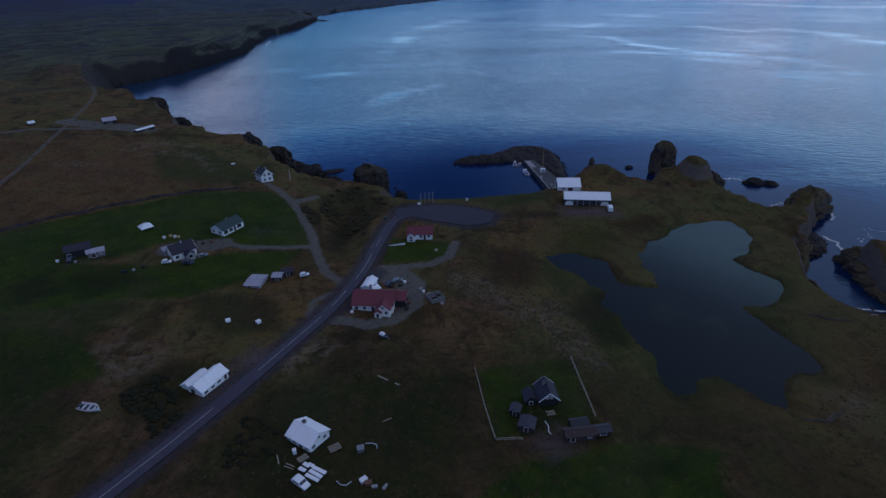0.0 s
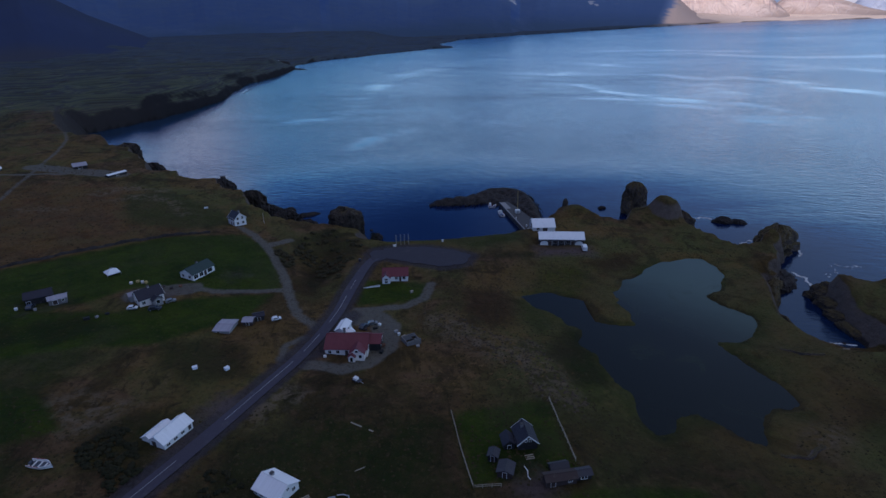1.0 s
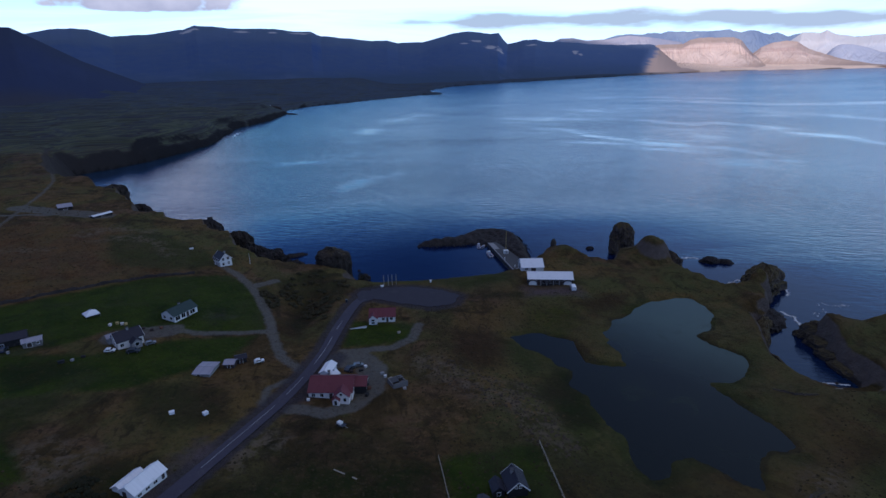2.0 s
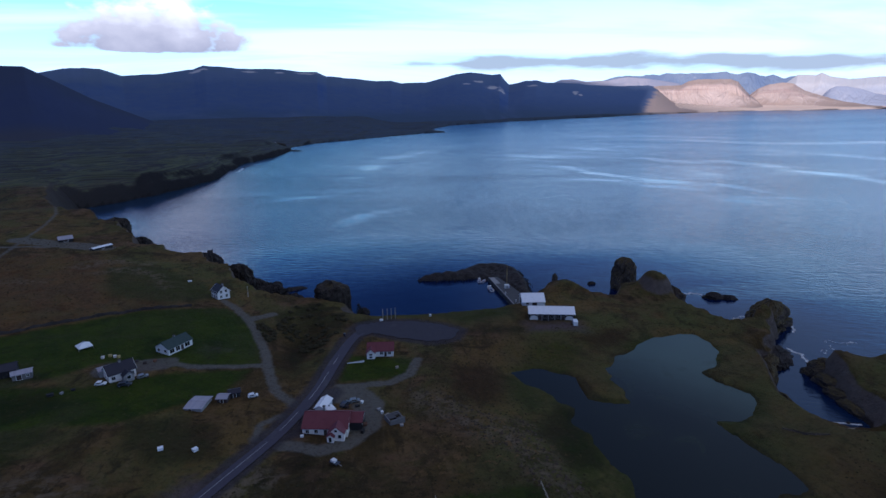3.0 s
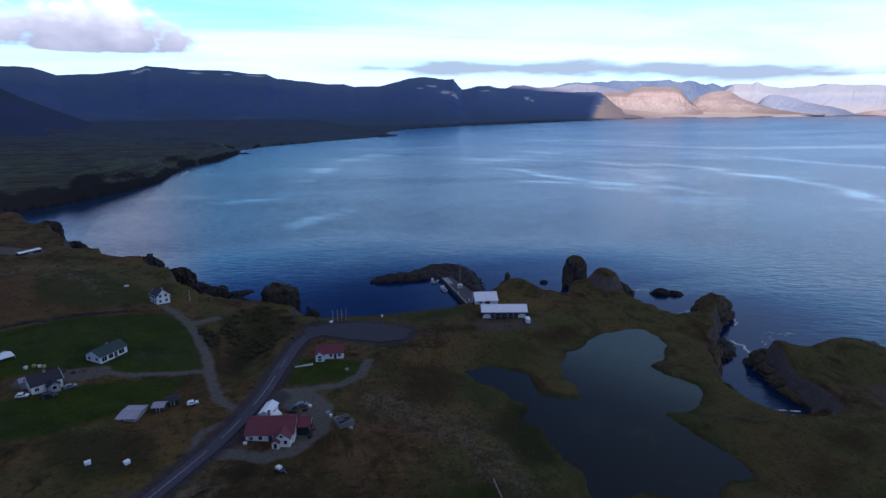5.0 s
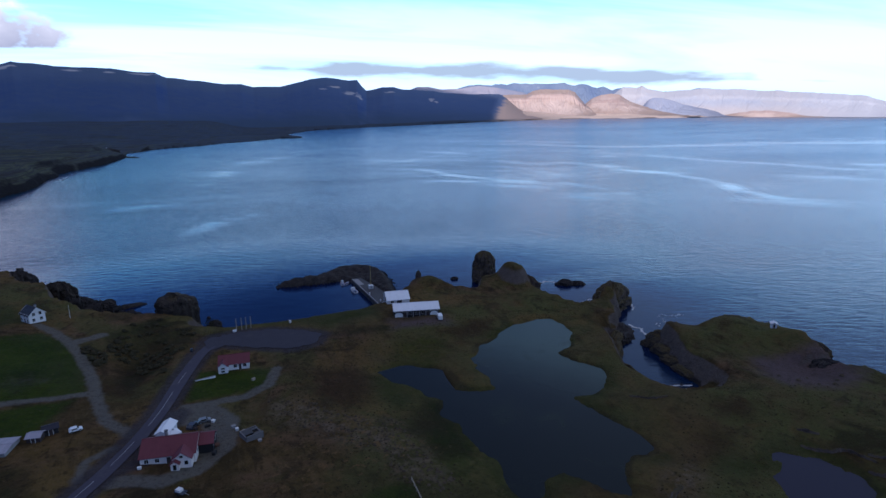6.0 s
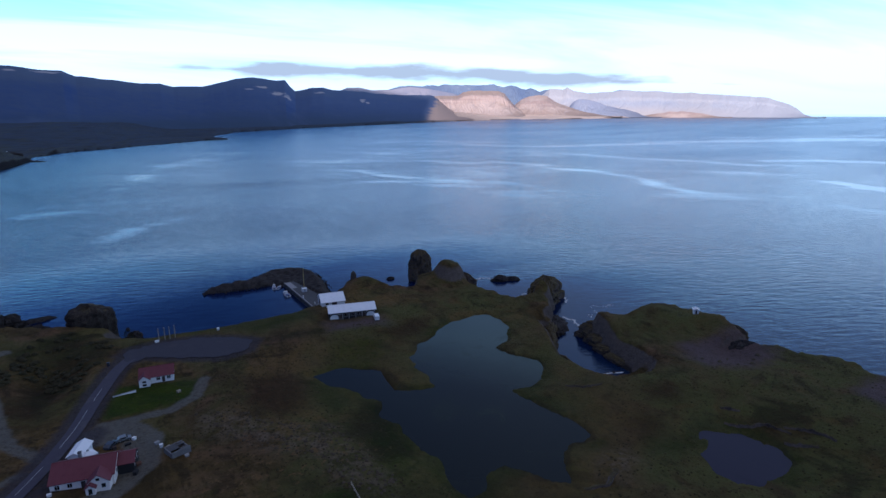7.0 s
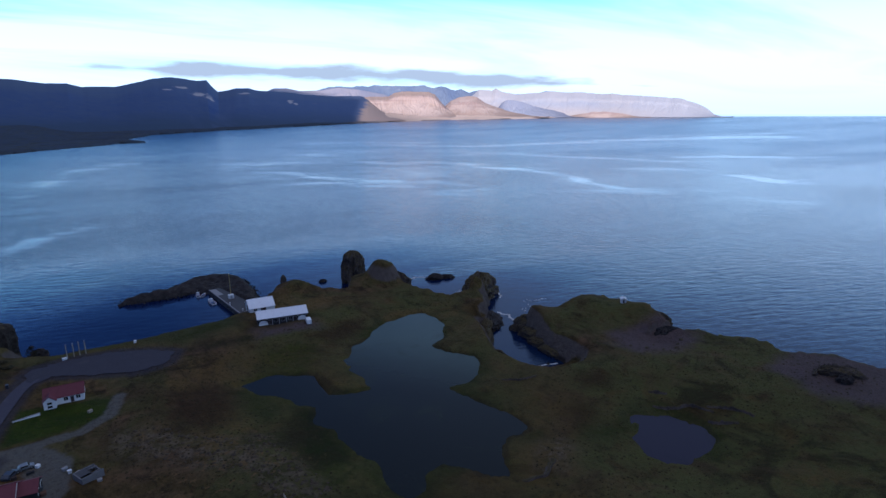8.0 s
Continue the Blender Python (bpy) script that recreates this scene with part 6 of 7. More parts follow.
def loft_boat(L, W, H, cabin=True, name="boat", label="", m=None, hull="white", group="boats", deck="blue"):
    """A small open-decked boat; its bow points along +x."""
    t = thing(name, m, label, "boat", group)
    bm = bmesh.new()
    rows = []
    for i in range(11):
        u = i / 10
        w = W / 2 * (1 - max(0, (u - 0.45) / 0.55) ** 2.2) * (0.86 + 0.14 * min(1, u * 4))
        sheer = H * (0.92 + 0.3 * u * u)
        x = L * (u - 0.5)
        rows.append([bm.verts.new(c) for c in ((x, -w, sheer), (x, -w * 0.86, H * 0.35), (x, -w * 0.3, 0.05 + 0.35 * max(0, u - 0.75)), (x, w * 0.3, 0.05 + 0.35 * max(0, u - 0.75)), (x, w * 0.86, H * 0.35), (x, w, sheer), (x, w * 0.82, sheer), (x, w * 0.78, H * 0.55), (x, -w * 0.78, H * 0.55), (x, -w * 0.82, sheer))])
    for a, b in zip(rows, rows[1:]):
        for i in range(10):
            bm.faces.new((a[i], a[(i + 1) % 10], b[(i + 1) % 10], b[i]))
    bm.faces.new(rows[0][::-1])
    bm.faces.new(rows[-1])
    bmesh.ops.recalc_face_normals(bm, faces=bm.faces)
    part("hull", bm, M[hull], t)
    part("deck", boxes((-L * 0.05, 0, H * 0.56, L * 0.7, W * 0.66, 0.05)), M[deck], t)
    b = bmesh.new()
    for s in (-1, 1):
        rod(b, (-L * 0.45, s * W * 0.44, H * 0.98), (L * 0.1, s * W * 0.47, H * 1.02), 0.06)
    part("gunwale", b, M["red" if hull == "white" else "white"], t)
    if cabin:
        c = part("cabin", prism([(-0.6, 0), (0.9, 0), (0.6, 1.5), (-0.5, 1.6)], -W * 0.27, W * 0.27), M["white"], t)
        c.location = (L * 0.08, 0, H * 0.58)
        part("window", boxes((0.80, 0, 0.75, 0.08, W * 0.42, 0.5, 0, 0, -8)), M["glass"], c)
        part("roof", boxes((0.05, 0, 1.6, 1.5, W * 0.62, 0.08)), M["white"], c)
        b = bmesh.new()
        rod(b, (L * 0.05, 0, H * 0.58 + 1.6), (L * 0.05, 0, H * 0.58 + 3.4), 0.05, 0.03)
        part("mast", b, M["steel"], t)
    part("engine", boxes((-L * 0.42, 0, H * 0.6, 0.7, 0.8, 0.5)), M["car_dark"], t)
    return t


loft_boat(8.6, 2.9, 1.3, True, "boat", "white fishing boat moored at the quay", pose(63.4, 296.5, -0.35, 0, 0, 98))
loft_boat(5.6, 2.2, 1.0, True, "boat", "small white boat moored inside the breakwater", pose(59.4, 312, -0.3, 0, 0, 80))
loft_boat(5.2, 2.0, 1.0, False, "boat", "small open white boat moored inside the breakwater", pose(62.0, 311, -0.3, 0, 0, 60))
ob = loft_boat(6.0, 2.5, 1.1, False, "boat", "old open white boat laid up on rough grass", pose(-77.4, 95.6, ground_at(-77.4, 95.6) - 0.1, 6, 0, -14), deck="car_dark")
for i, x in enumerate((-1.5, 0.0, 1.4)):
    part("thwart", boxes((x, 0, 0.75, 0.35, 1.7 - 0.25 * i, 0.08)), M["white"], ob)
# harbour crane with its cabinet
cr = thing("harbour_crane", pose(72.2, 291, 2.5), "slim yellow harbour crane with a white machine box", "crane")
part("machine_box", boxes((0, 0, 0, 2.6, 2.2, 1.9)), M["white"], cr)
part("hatch", boxes((0, -1.12, 0.3, 0.9, 0.05, 1.4)), M["steel"], cr)
b = bmesh.new()
rod(b, (0.2, 1.3, 0), (0.2, 1.3, 13), 0.16, 0.10)
mast = part("mast", b, M["yellow"], cr)
part("collar", rod(bmesh.new(), (0.2, 1.3, 0), (0.2, 1.3, 0.4), 0.4), M["steel"], mast)
for x, y, h, lab in ((69.2, 280, 1.3, "white bollard post on the quay edge"), (72.5, 268, 1.0, "white bollard post on the quay edge")):
    t = thing("bollard", pose(x, y, 2.5), lab, "bollard", "quay bollards")
    part("post", rod(bmesh.new(), (0, 0, 0), (0, 0, h), 0.28, 0.24, 12), M["white"], t)
    part("cap", rod(bmesh.new(), (0, 0, h), (0, 0, h + 0.12), 0.36, 0.36, 12), M["white"], t)
# fish tubs by the warehouse
rnd = random.Random(8)
tub0 = None
for i in range(9):
    x, y = 72.5 + rnd.uniform(-1.6, 1.8), 255 + rnd.uniform(-5, 5)
    m = pose(x, y, 2.5 if inside_distance(np.array([x]), np.array([y]), QUAY)[0] > 0 else ground_at(x, y), 0, 0, rnd.uniform(0, 90))
    if tub0 is None:
        tub0 = thing("fish_tub", m, "pinkish plastic fish tub stacked by the warehouse", "tub", "fish tubs")
        part("tub", prism([(-0.55, 0), (0.55, 0), (0.62, 0.75), (-0.62, 0.75)], -0.5, 0.5), M["cream"], tub0)
        part("rim", boxes((0, 0, 0.75, 1.34, 1.1, 0.08)), M["concrete"], tub0)
    else:
        copy_thing(tub0, m)


def foam_patch(name, line, width, n, seed, label):
    rnd = random.Random(seed)
    bm = bmesh.new()
    for _ in range(2 * n):
        k = rnd.random() * (len(line) - 1)
        i = min(int(k), len(line) - 2)
        u = k - i
        dx, dy = line[i + 1][0] - line[i][0], line[i + 1][1] - line[i][1]
        ln = math.hypot(dx, dy)
        off = rnd.gauss(0, 0.35 * width) + 0.6 * width * math.sin(k * 7.3 + seed)
        x, y = line[i][0] + dx * u - dy / ln * off, line[i][1] + dy * u + dx / ln * off
        a0, far_r, near_r = math.atan2(dy, dx) + rnd.gauss(0, 0.3), rnd.uniform(0.25, 0.95), rnd.uniform(0.08, 0.22)
        vs = []
        for a in np.linspace(0, 2 * math.pi, 9)[:-1]:
            p, q = far_r * rnd.uniform(0.7, 1.2) * math.cos(a), near_r * rnd.uniform(0.6, 1.3) * math.sin(a)
            vs.append(bm.verts.new((x + p * math.cos(a0) - q * math.sin(a0), y + p * math.sin(a0) + q * math.cos(a0), 0.06 + rnd.uniform(0, 0.03))))
        bm.faces.new(vs)
    return tagged(mesh_object(name, bm, M["foam"]), label, "foam", kind="stuff")


foam_patch("surf", [(179, 203), (181, 197), (178.5, 190)], 0.7, 90, 1, "white surf against the cove ledge")
foam_patch("surf", [(180, 274), (176, 277), (172, 276)], 0.9, 70, 2, "white surf round a skerry")
foam_patch("surf", [(162, 262), (165, 258)], 0.8, 40, 3, "white surf below the stack")
foam_patch("surf", [(174, 236), (180, 240), (186, 241)], 0.8, 26, 4, "white surf behind the crag")
foam_patch("surf", [(149.5, 149.4), (157, 147.2), (163, 145.4)], 0.2, 150, 5, "white surf line on the cove beach")
foam_patch("surf", [(186, 184), (192, 182), (199, 185), (204, 186)], 0.8, 90, 6, "white surf behind the headland")
foam_patch("surf", [(192, 196), (203, 208), (214, 204)], 2.2, 22, 7, "drifting white foam off the headland")
foam_patch("surf", [(-255, 985), (-252, 960), (-250, 930)], 2.5, 160, 8, "white surf below the far cliff")
foam_patch("surf", [(195, 233), (199, 226), (194, 219)], 0.6, 50, 9, "white surf round the crag")

# ---- things about the village ----


def car(label, x, y, yaw, paint="car_white", L=4.3, W=1.8, H=1.5, van=False, group="parked cars"):
    t = thing("van" if van else "car", set_down(x, y, yaw), label, "van" if van else "car", group)
    if van:
        side = [(-L / 2, 0.35), (L / 2, 0.35), (L / 2, 0.95), (L * 0.40, 1.15), (L * 0.28, H), (-L / 2, H)]
    else:
        side = [(-L / 2, 0.35), (L / 2, 0.35), (L / 2, 0.75), (L * 0.26, 0.92), (L * 0.08, H), (-L * 0.32, H), (-L * 0.48, 0.95)]
    b = prism(side, -W / 2, W / 2)
    bmesh.ops.bevel(b, geom=b.edges[:], offset=0.07, segments=1, affect="EDGES")
    body = part("body", b, M[paint], t)
    part("side_window", boxes((-L * 0.08, 0, H * 0.66, L * 0.40, W + 0.02, H * 0.24)), M["glass"], body)
    part("windscreen", boxes((L * 0.19, 0, H * 0.62, 0.06, W * 0.84, H * 0.38, 0, 0, -48 if not van else -20)), M["glass"], body)
    for sx in (-0.31, 0.31):
        for sy in (-0.5, 0.5):
            b = bmesh.new()
            bmesh.ops.create_cone(b, cap_ends=True, segments=14, radius1=0.33, radius2=0.33, depth=0.22, matrix=pose(sx * L, sy * (W - 0.15), 0.33, 90, 0, 0))
            w = part("wheel", b, M["rubber"], t)
            b = bmesh.new()
            bmesh.ops.create_cone(b, cap_ends=True, segments=10, radius1=0.18, radius2=0.18, depth=0.26, matrix=pose(sx * L, sy * (W - 0.15), 0.33, 90, 0, 0))
            part("rim", b, M["steel"], w)
    return t


car("silver estate car parked beside the workshop scrap", -22.5, 73.6, -38, "car_white", 4.4, 1.8, 1.6)
car("small white car parked by the track junction", -39.0, 163.9, 20, "car_white", 3.3, 1.5, 1.4)
car("small pale car in the guesthouse yard", -5.6, 162.4, 10, "car_grey", 3.5, 1.6, 1.4)
car("dark car in the guesthouse yard", -8.6, 160.2, 60, "car_dark")
car("white car parked before the farmhouse", -89.4, 169.8, 5, "car_white", 3.4, 1.6, 1.4)
car("small pale car in the farmhouse yard", -78.6, 175.6, 30, "car_grey", 3.6, 1.6, 1.4)
car("dark car in the farmhouse yard", -82.0, 170.0, 10, "car_dark")
car("dark car beside the long store", -123.2, 170.2, 100, "car_dark")
car("white van parked at the end of the fish house", 88.6, 219.4, 80, "car_white", 5.0, 2.0, 2.2, True)


def pyramid_tent(label, x, y, yaw, w, eave, top):
    t = thing("marquee", set_down(x, y, yaw), label, "tent", "marquees")
    b = bmesh.new()
    c = [b.verts.new((sx * w / 2, sy * w / 2, eave)) for sx, sy in ((-1, -1), (1, -1), (1, 1), (-1, 1))]
    d = [b.verts.new((v.co.x * 0.12, v.co.y * 0.12, top)) for v in c]
    e = [b.verts.new((v.co.x, v.co.y, eave - 0.3)) for v in c]
    for i in range(4):
        j = (i + 1) % 4
        b.faces.new((c[i], c[j], d[j], d[i]))
        b.faces.new((e[i], e[j], c[j], c[i]))
    b.faces.new(d)
    part("canopy", b, M["canvas"], t)
    part("crown", boxes((0, 0, top, w * 0.14, w * 0.14, 0.25)), M["car_grey"], t)
    for sx in (-1, 1):
        for sy in (-1, 1):
            part("pole", rod(bmesh.new(), (sx * w / 2, sy * w / 2, -0.4), (sx * w / 2, sy * w / 2, eave), 0.05), M["steel"], t)


pyramid_tent("white pyramid marquee on the mown meadow", -109.0, 198.0, 42, 4.8, 1.3, 2.7)
pyramid_tent("small white pyramid canopy behind the guesthouse", -13.2, 155.2, 30, 3.4, 1.9, 2.7)
house("marquee", "long white marquee behind the guesthouse", -15.3, 157.8, 76, 6.4, 3.4, 2.0, 2.9, "canvas", "canvas", [("-y", -1, 0, 1.0, 1.8, 1)], category="tent")

# ruin beyond the yard
ru = thing("ruin", set_down(7.6, 149.8, 24), "roofless grey concrete ruin beside the gravel yard", "ruin")
for nm, row in (("wall", (0, -2.4, -0.5, 5.0, 0.3, 2.4)), ("wall", (0, 2.4, -0.5, 5.0, 0.3, 1.9)), ("wall", (-2.4, 0, -0.5, 0.3, 4.5, 2.1)), ("wall", (2.4, 0.8, -0.5, 0.3, 3.0, 1.6)), ("partition", (0.4, 0, -0.5, 0.25, 4.5, 1.7)), ("slab", (-1.1, 0.6, 1.4, 2.6, 2.8, 0.15)), ("beam", (1.4, -1.2, 1.3, 2.0, 0.25, 0.25)), ("beam", (1.4, 1.0, 1.3, 2.0, 0.25, 0.25))):
    part(nm, boxes(row), M["dark_concrete" if nm in ("partition", "slab") else "ruin_wall"], ru)


def scatter_boards(label, x, y, yaw, n, L, w, gap, mat="wood", name="plank_stack", h=0.12, legs=True):
    t = thing(name, set_down(x, y, yaw), label, "planks")
    for i in range(n):
        part("plank", boxes((0, (i - (n - 1) / 2) * (w + gap), 0.45 if legs else 0.05, L, w, h, random.Random(i).uniform(-2, 2))), M[mat], t)
    if legs:
        for s in (-0.35, 0.35):
            part("bearer", boxes((s * L, 0, -0.2, 0.2, n * (w + gap), 0.65)), M["dark_wood"], t)
    return t


scatter_boards("white sheet panels laid out on bearers by the workshop", -19.8, 76.1, -32, 3, 3.6, 0.85, 0.28, "white_roof", "panel_stack")
scatter_boards("white sheet panels laid out on bearers by the workshop", -22.6, 78.0, -32, 2, 1.8, 0.9, 0.5, "white_roof", "panel_stack")
scatter_boards("white sheet panel laid on bearers by the workshop", -21.3, 78.6, -32, 1, 1.6, 0.8, 0.2, "white_roof", "panel_stack")
scatter_boards("weathered planks beside the workshop wall", -16.9, 83.8, 30, 4, 2.8, 0.25, 0.3)
scatter_boards("weathered planks by the workshop door", -23.4, 80.4, 40, 4, 2.4, 0.22, 0.22)
scatter_boards("old board lying in the heath", -7.6, 109.2, -36, 1, 3.6, 0.35, 0, legs=False)
scatter_boards("old board lying in the heath", -3.6, 106.6, -36, 1, 1.4, 0.4, 0, legs=False)
scatter_boards("grey boards lying in the heath", -26.0, 78.5, -25, 2, 2.4, 0.2, 0.5, legs=False)
scatter_boards("grey board lying in the heath", -28.9, 80.3, 110, 1, 2.8, 0.25, 0, legs=False)
scatter_boards("thin plank lying in the heath", -5.6, 93.4, 25, 1, 2.8, 0.18, 0, legs=False)
scatter_boards("pale boards in front of the dark house", 35.0, 93.2, 6, 3, 2.2, 0.25, 0.35, legs=False)
scatter_boards("driftwood plank on the cove beach", 154.5, 140.6, -8, 1, 3.0, 0.4, 0, legs=False)


def bent_pipe(label, pts, r, mat="steel", name="pipe"):
    cu = bpy.data.curves.new(name, "CURVE")
    cu.dimensions, cu.bevel_depth, cu.bevel_resolution = "3D", r, 2
    sp = cu.splines.new("POLY")
    sp.points.add(len(pts) - 1)
    for p, (x, y) in zip(sp.points, pts):
        p.co = (x, y, ground_at(x, y) + r + 0.15, 1)
    tmp = bpy.data.objects.new(name, cu)
    me = bpy.data.meshes.new_from_object(tmp)
    bpy.data.objects.remove(tmp)
    me.materials.clear()
    me.materials.append(M[mat])
    return tagged(new(name, me), label, "pipe")


bent_pipe("bent grey pipe lying in the grass", [(-10.0, 85.2), (-8.6, 85.2), (-7.4, 84.8), (-7.2, 83.6)], 0.14)
bent_pipe("curved grey hose lying in the grass", [(-15.2, 74.6), (-14.2, 73.6), (-13.0, 73.4), (-12.0, 74.4)], 0.14)
bent_pipe("curved pale hose in the dark house yard", [(33.0, 90.2), (33.5, 88.6), (33.2, 86.8), (33.6, 86.0)], 0.10, "white")


def crate(label, x, y, yaw, sx, sy, sz, mat, name="crate", category="crate", group=""):
    t = thing(name, set_down(x, y, yaw, 0.05), label, category, group)
    b = boxes((0, 0, 0, sx, sy, sz))
    bmesh.ops.bevel(b, geom=b.edges[:], offset=0.06, segments=1, affect="EDGES")
    part("body", b, M[mat], t)
    part("lid", boxes((0, 0, sz, sx + 0.08, sy + 0.08, 0.08)), M[mat], t)
    return t


for i, (x, y, rx, ry, top, yaw) in enumerate(((169.0, 160.5, 2.2, 4.6, 3.6, 15), (171.6, 168.5, 2.4, 5.0, 4.8, 12), (174.4, 177.0, 2.8, 4.4, 6.6, 30), (167.2, 152.5, 2.0, 4.0, 2.8, 5), (180.5, 182.4, 4.0, 2.6, 5.2, -30), (223.5, 146, 3.4, 5.2, 9.4, 10), (144.8, 158, 2.2, 4.2, 4.5, -10), (152.0, 176.5, 2.6, 5.0, 5.2, -38), (161, 188.5, 2.6, 4.6, 4.6, -40))):
    rock_mass("cliff_rock", "broken brown rock face of the cove cliff", x, y, rx, ry * 1.5, top, yaw, 70 + i, base=-2, square=6.0, lumps=0.24, jag=0.16, segs=44, rings=24, mat="mossy_rock")
for i, (x, y, r) in enumerate(((159.5, 146.8, 0.8), (151.5, 150.5, 0.7), (148.3, 153.8, 0.9), (166.0, 149.0, 1.0), (168.6, 165.0, 1.2), (171.8, 183.5, 1.5), (155.5, 181.5, 1.2), (197.5, 183.5, 1.8))):
    rock_mass("boulder", "wet dark boulder at the foot of the cove cliff", x, y, r, r * 0.8, r * 0.9, i * 37, 90 + i, base=-1, square=3, mat="bare_rock", segs=20, rings=10)
for i, (x, y, r) in enumerate(((186, 122, 0.9), (190, 117.5, 0.7), (196, 116, 1.1), (201, 119, 0.8), (193, 124, 0.6), (206, 121, 0.9), (183, 127, 0.7))):
    z = ground_at(x, y)
    rock_mass("boulder", "pale grey boulder on the bare ground", x, y, r, r * 0.8, z + r * 0.7, i * 53, 110 + i, base=z - 0.4, square=3, mat="rock", segs=18, rings=9)
crate("white tank box standing in the heath", -56.5, 134.0, 25, 1.4, 1.1, 0.8, "canvas", "tank_box", "tank", "white tank boxes")
crate("white tank box standing in the heath", -47.4, 134.1, 45, 1.35, 1.2, 0.8, "canvas", "tank_box", "tank", "white tank boxes")
crate("grey drum box beside the workshop", -10.9, 83.3, 10, 1.6, 1.5, 1.1, "car_grey")
crate("pale scrap box in the grass", -9.4, 74.6, 40, 1.6, 1.1, 0.8, "white")
crate("rusty scrap box in the grass", -8.3, 73.8, 10, 1.5, 1.0, 0.7, "rust")
crate("pale scrap box in the grass", -6.9, 72.9, 5, 1.2, 0.6, 0.5, "concrete")
crate("pale scrap box in the grass", -4.7, 72.9, 60, 1.4, 0.5, 0.5, "concrete")
crate("white box by the workshop wall", -25.6, 82.2, 20, 0.8, 0.8, 1.2, "white")
crate("white feed box on the meadow", -99.2, 280.8, 20, 2.0, 0.9, 0.6, "white")
crate("white marker box by the harbour lot", 24.5, 236, 0, 0.9, 0.9, 0.9, "white")
crate("black bin beside the road", -13.6, 216.1, 0, 0.8, 0.8, 1.2, "car_dark", "bin", "bin")
crate("white block at the foot of the posts", 1.6, 233.4, 20, 1.4, 1.0, 0.7, "white")
crate("wooden table on the cottage lawn", 8.6, 184.5, 30, 1.2, 0.7, 0.75, "wood", "garden_table", "table")
for i, (x, y) in enumerate(((-96.8, 191.6), (-94.7, 190.8), (-93.2, 190.4), (-98.6, 190.0))):
    crate("round pale fodder bale by the farmhouse", x, y, i * 30, 1.0, 0.9, 0.8, "cream" if i % 2 else "yellow", "bale", "bale", "fodder bales")
tr = thing("trailer", set_down(-8.7, 128.4, -40), "small dark farm trailer with a white load", "trailer")
part("bed", boxes((0, 0, 0.5, 2.8, 1.6, 0.15)), M["car_dark"], tr)
part("load", boxes((-0.4, 0, 0.65, 1.4, 1.2, 0.6)), M["white"], tr)
part("drawbar", rod(bmesh.new(), (1.4, 0, 0.55), (2.6, 0, 0.4), 0.06), M["steel"], tr)
for s in (-0.8, 0.8):
    b = bmesh.new()
    bmesh.ops.create_cone(b, cap_ends=True, segments=14, radius1=0.35, radius2=0.35, depth=0.2, matrix=pose(-0.2, s, 0.35, 90, 0, 0))
    part("wheel", b, M["rubber"], tr)

for i, (x, y, yaw, sx, sy, sz, mat) in enumerate(((-7.8, 158.6, 20, 1.0, 0.8, 0.8, "brown_wood"), (-3.2, 161.6, 50, 0.9, 0.9, 0.7, "white"), (-4.6, 159.4, 10, 1.6, 0.6, 0.6, "dark_wood"), (2.6, 156.2, 30, 1.2, 0.8, 0.7, "concrete"), (3.6, 154.6, 15, 0.8, 0.8, 0.8, "white"), (5.2, 153.4, 40, 1.5, 0.7, 0.5, "wood"), (9.8, 146.6, 10, 1.0, 1.0, 0.5, "concrete"), (-2.0, 144.0, 70, 1.4, 0.9, 0.9, "dark_wood"), (-1.4, 147.6, 5, 1.1, 1.1, 0.7, "rust"), (-19.6, 141.4, 0, 0.9, 0.6, 0.6, "white"))):
    crate(("weathered box standing in the guesthouse yard", "pale box standing in the guesthouse yard")[mat in ("white", "concrete")], x, y, yaw, sx, sy, sz, mat, "yard_box", "box", "yard boxes")
for i, (x, y, yaw, sx, sy, sz, mat) in enumerate(((-82.5, 186.5, 20, 1.2, 0.9, 0.8, "brown_wood"), (-79.8, 188.4, 60, 1.0, 0.9, 0.7, "rust"), (-86.0, 187.6, 35, 1.4, 0.8, 0.6, "brown_wood"), (-96.5, 166.8, 10, 1.2, 0.7, 0.6, "dark_wood"), (-101.5, 163.2, 30, 1.8, 1.0, 0.8, "dark_wood"), (-99.0, 164.8, 80, 1.0, 0.7, 0.6, "concrete"), (-127.0, 168.6, 15, 0.9, 0.7, 0.8, "white"), (-121.0, 168.8, 15, 0.8, 0.7, 0.8, "concrete"))):
    crate(("old farm box lying in the yard", "pale farm box lying in the grass")[mat in ("white", "concrete")], x, y, yaw, sx, sy, sz, mat, "farm_box", "box", "farm boxes")

# four tall posts by the slipway
post0 = thing("wooden_post", set_down(2.4, 234.2, 0), "tall pale wooden post by the harbour", "post", "harbour posts")
part("shaft", rod(bmesh.new(), (0, 0, -0.3), (0, 0, 5.2), 0.2, 0.15, 10), M["wood"], post0)
part("cap", rod(bmesh.new(), (0, 0, 5.2), (0, 0, 5.3), 0.2, 0.2, 10), M["concrete"], post0)
for x, y in ((4.5, 234.6), (6.3, 235.0), (8.2, 235.4)):
    copy_thing(post0, set_down(x, y, 0))
pole = thing("flagpole", set_down(-64.2, 259.6, 0), "white flagpole near the tall white house", "flagpole")
part("shaft", rod(bmesh.new(), (0, 0, -0.3), (0, 0, 5.5), 0.09, 0.05, 8), M["white"], pole)
part("ball", rod(bmesh.new(), (0, 0, 5.5), (0, 0, 5.7), 0.12, 0.05, 8), M["white"], pole)


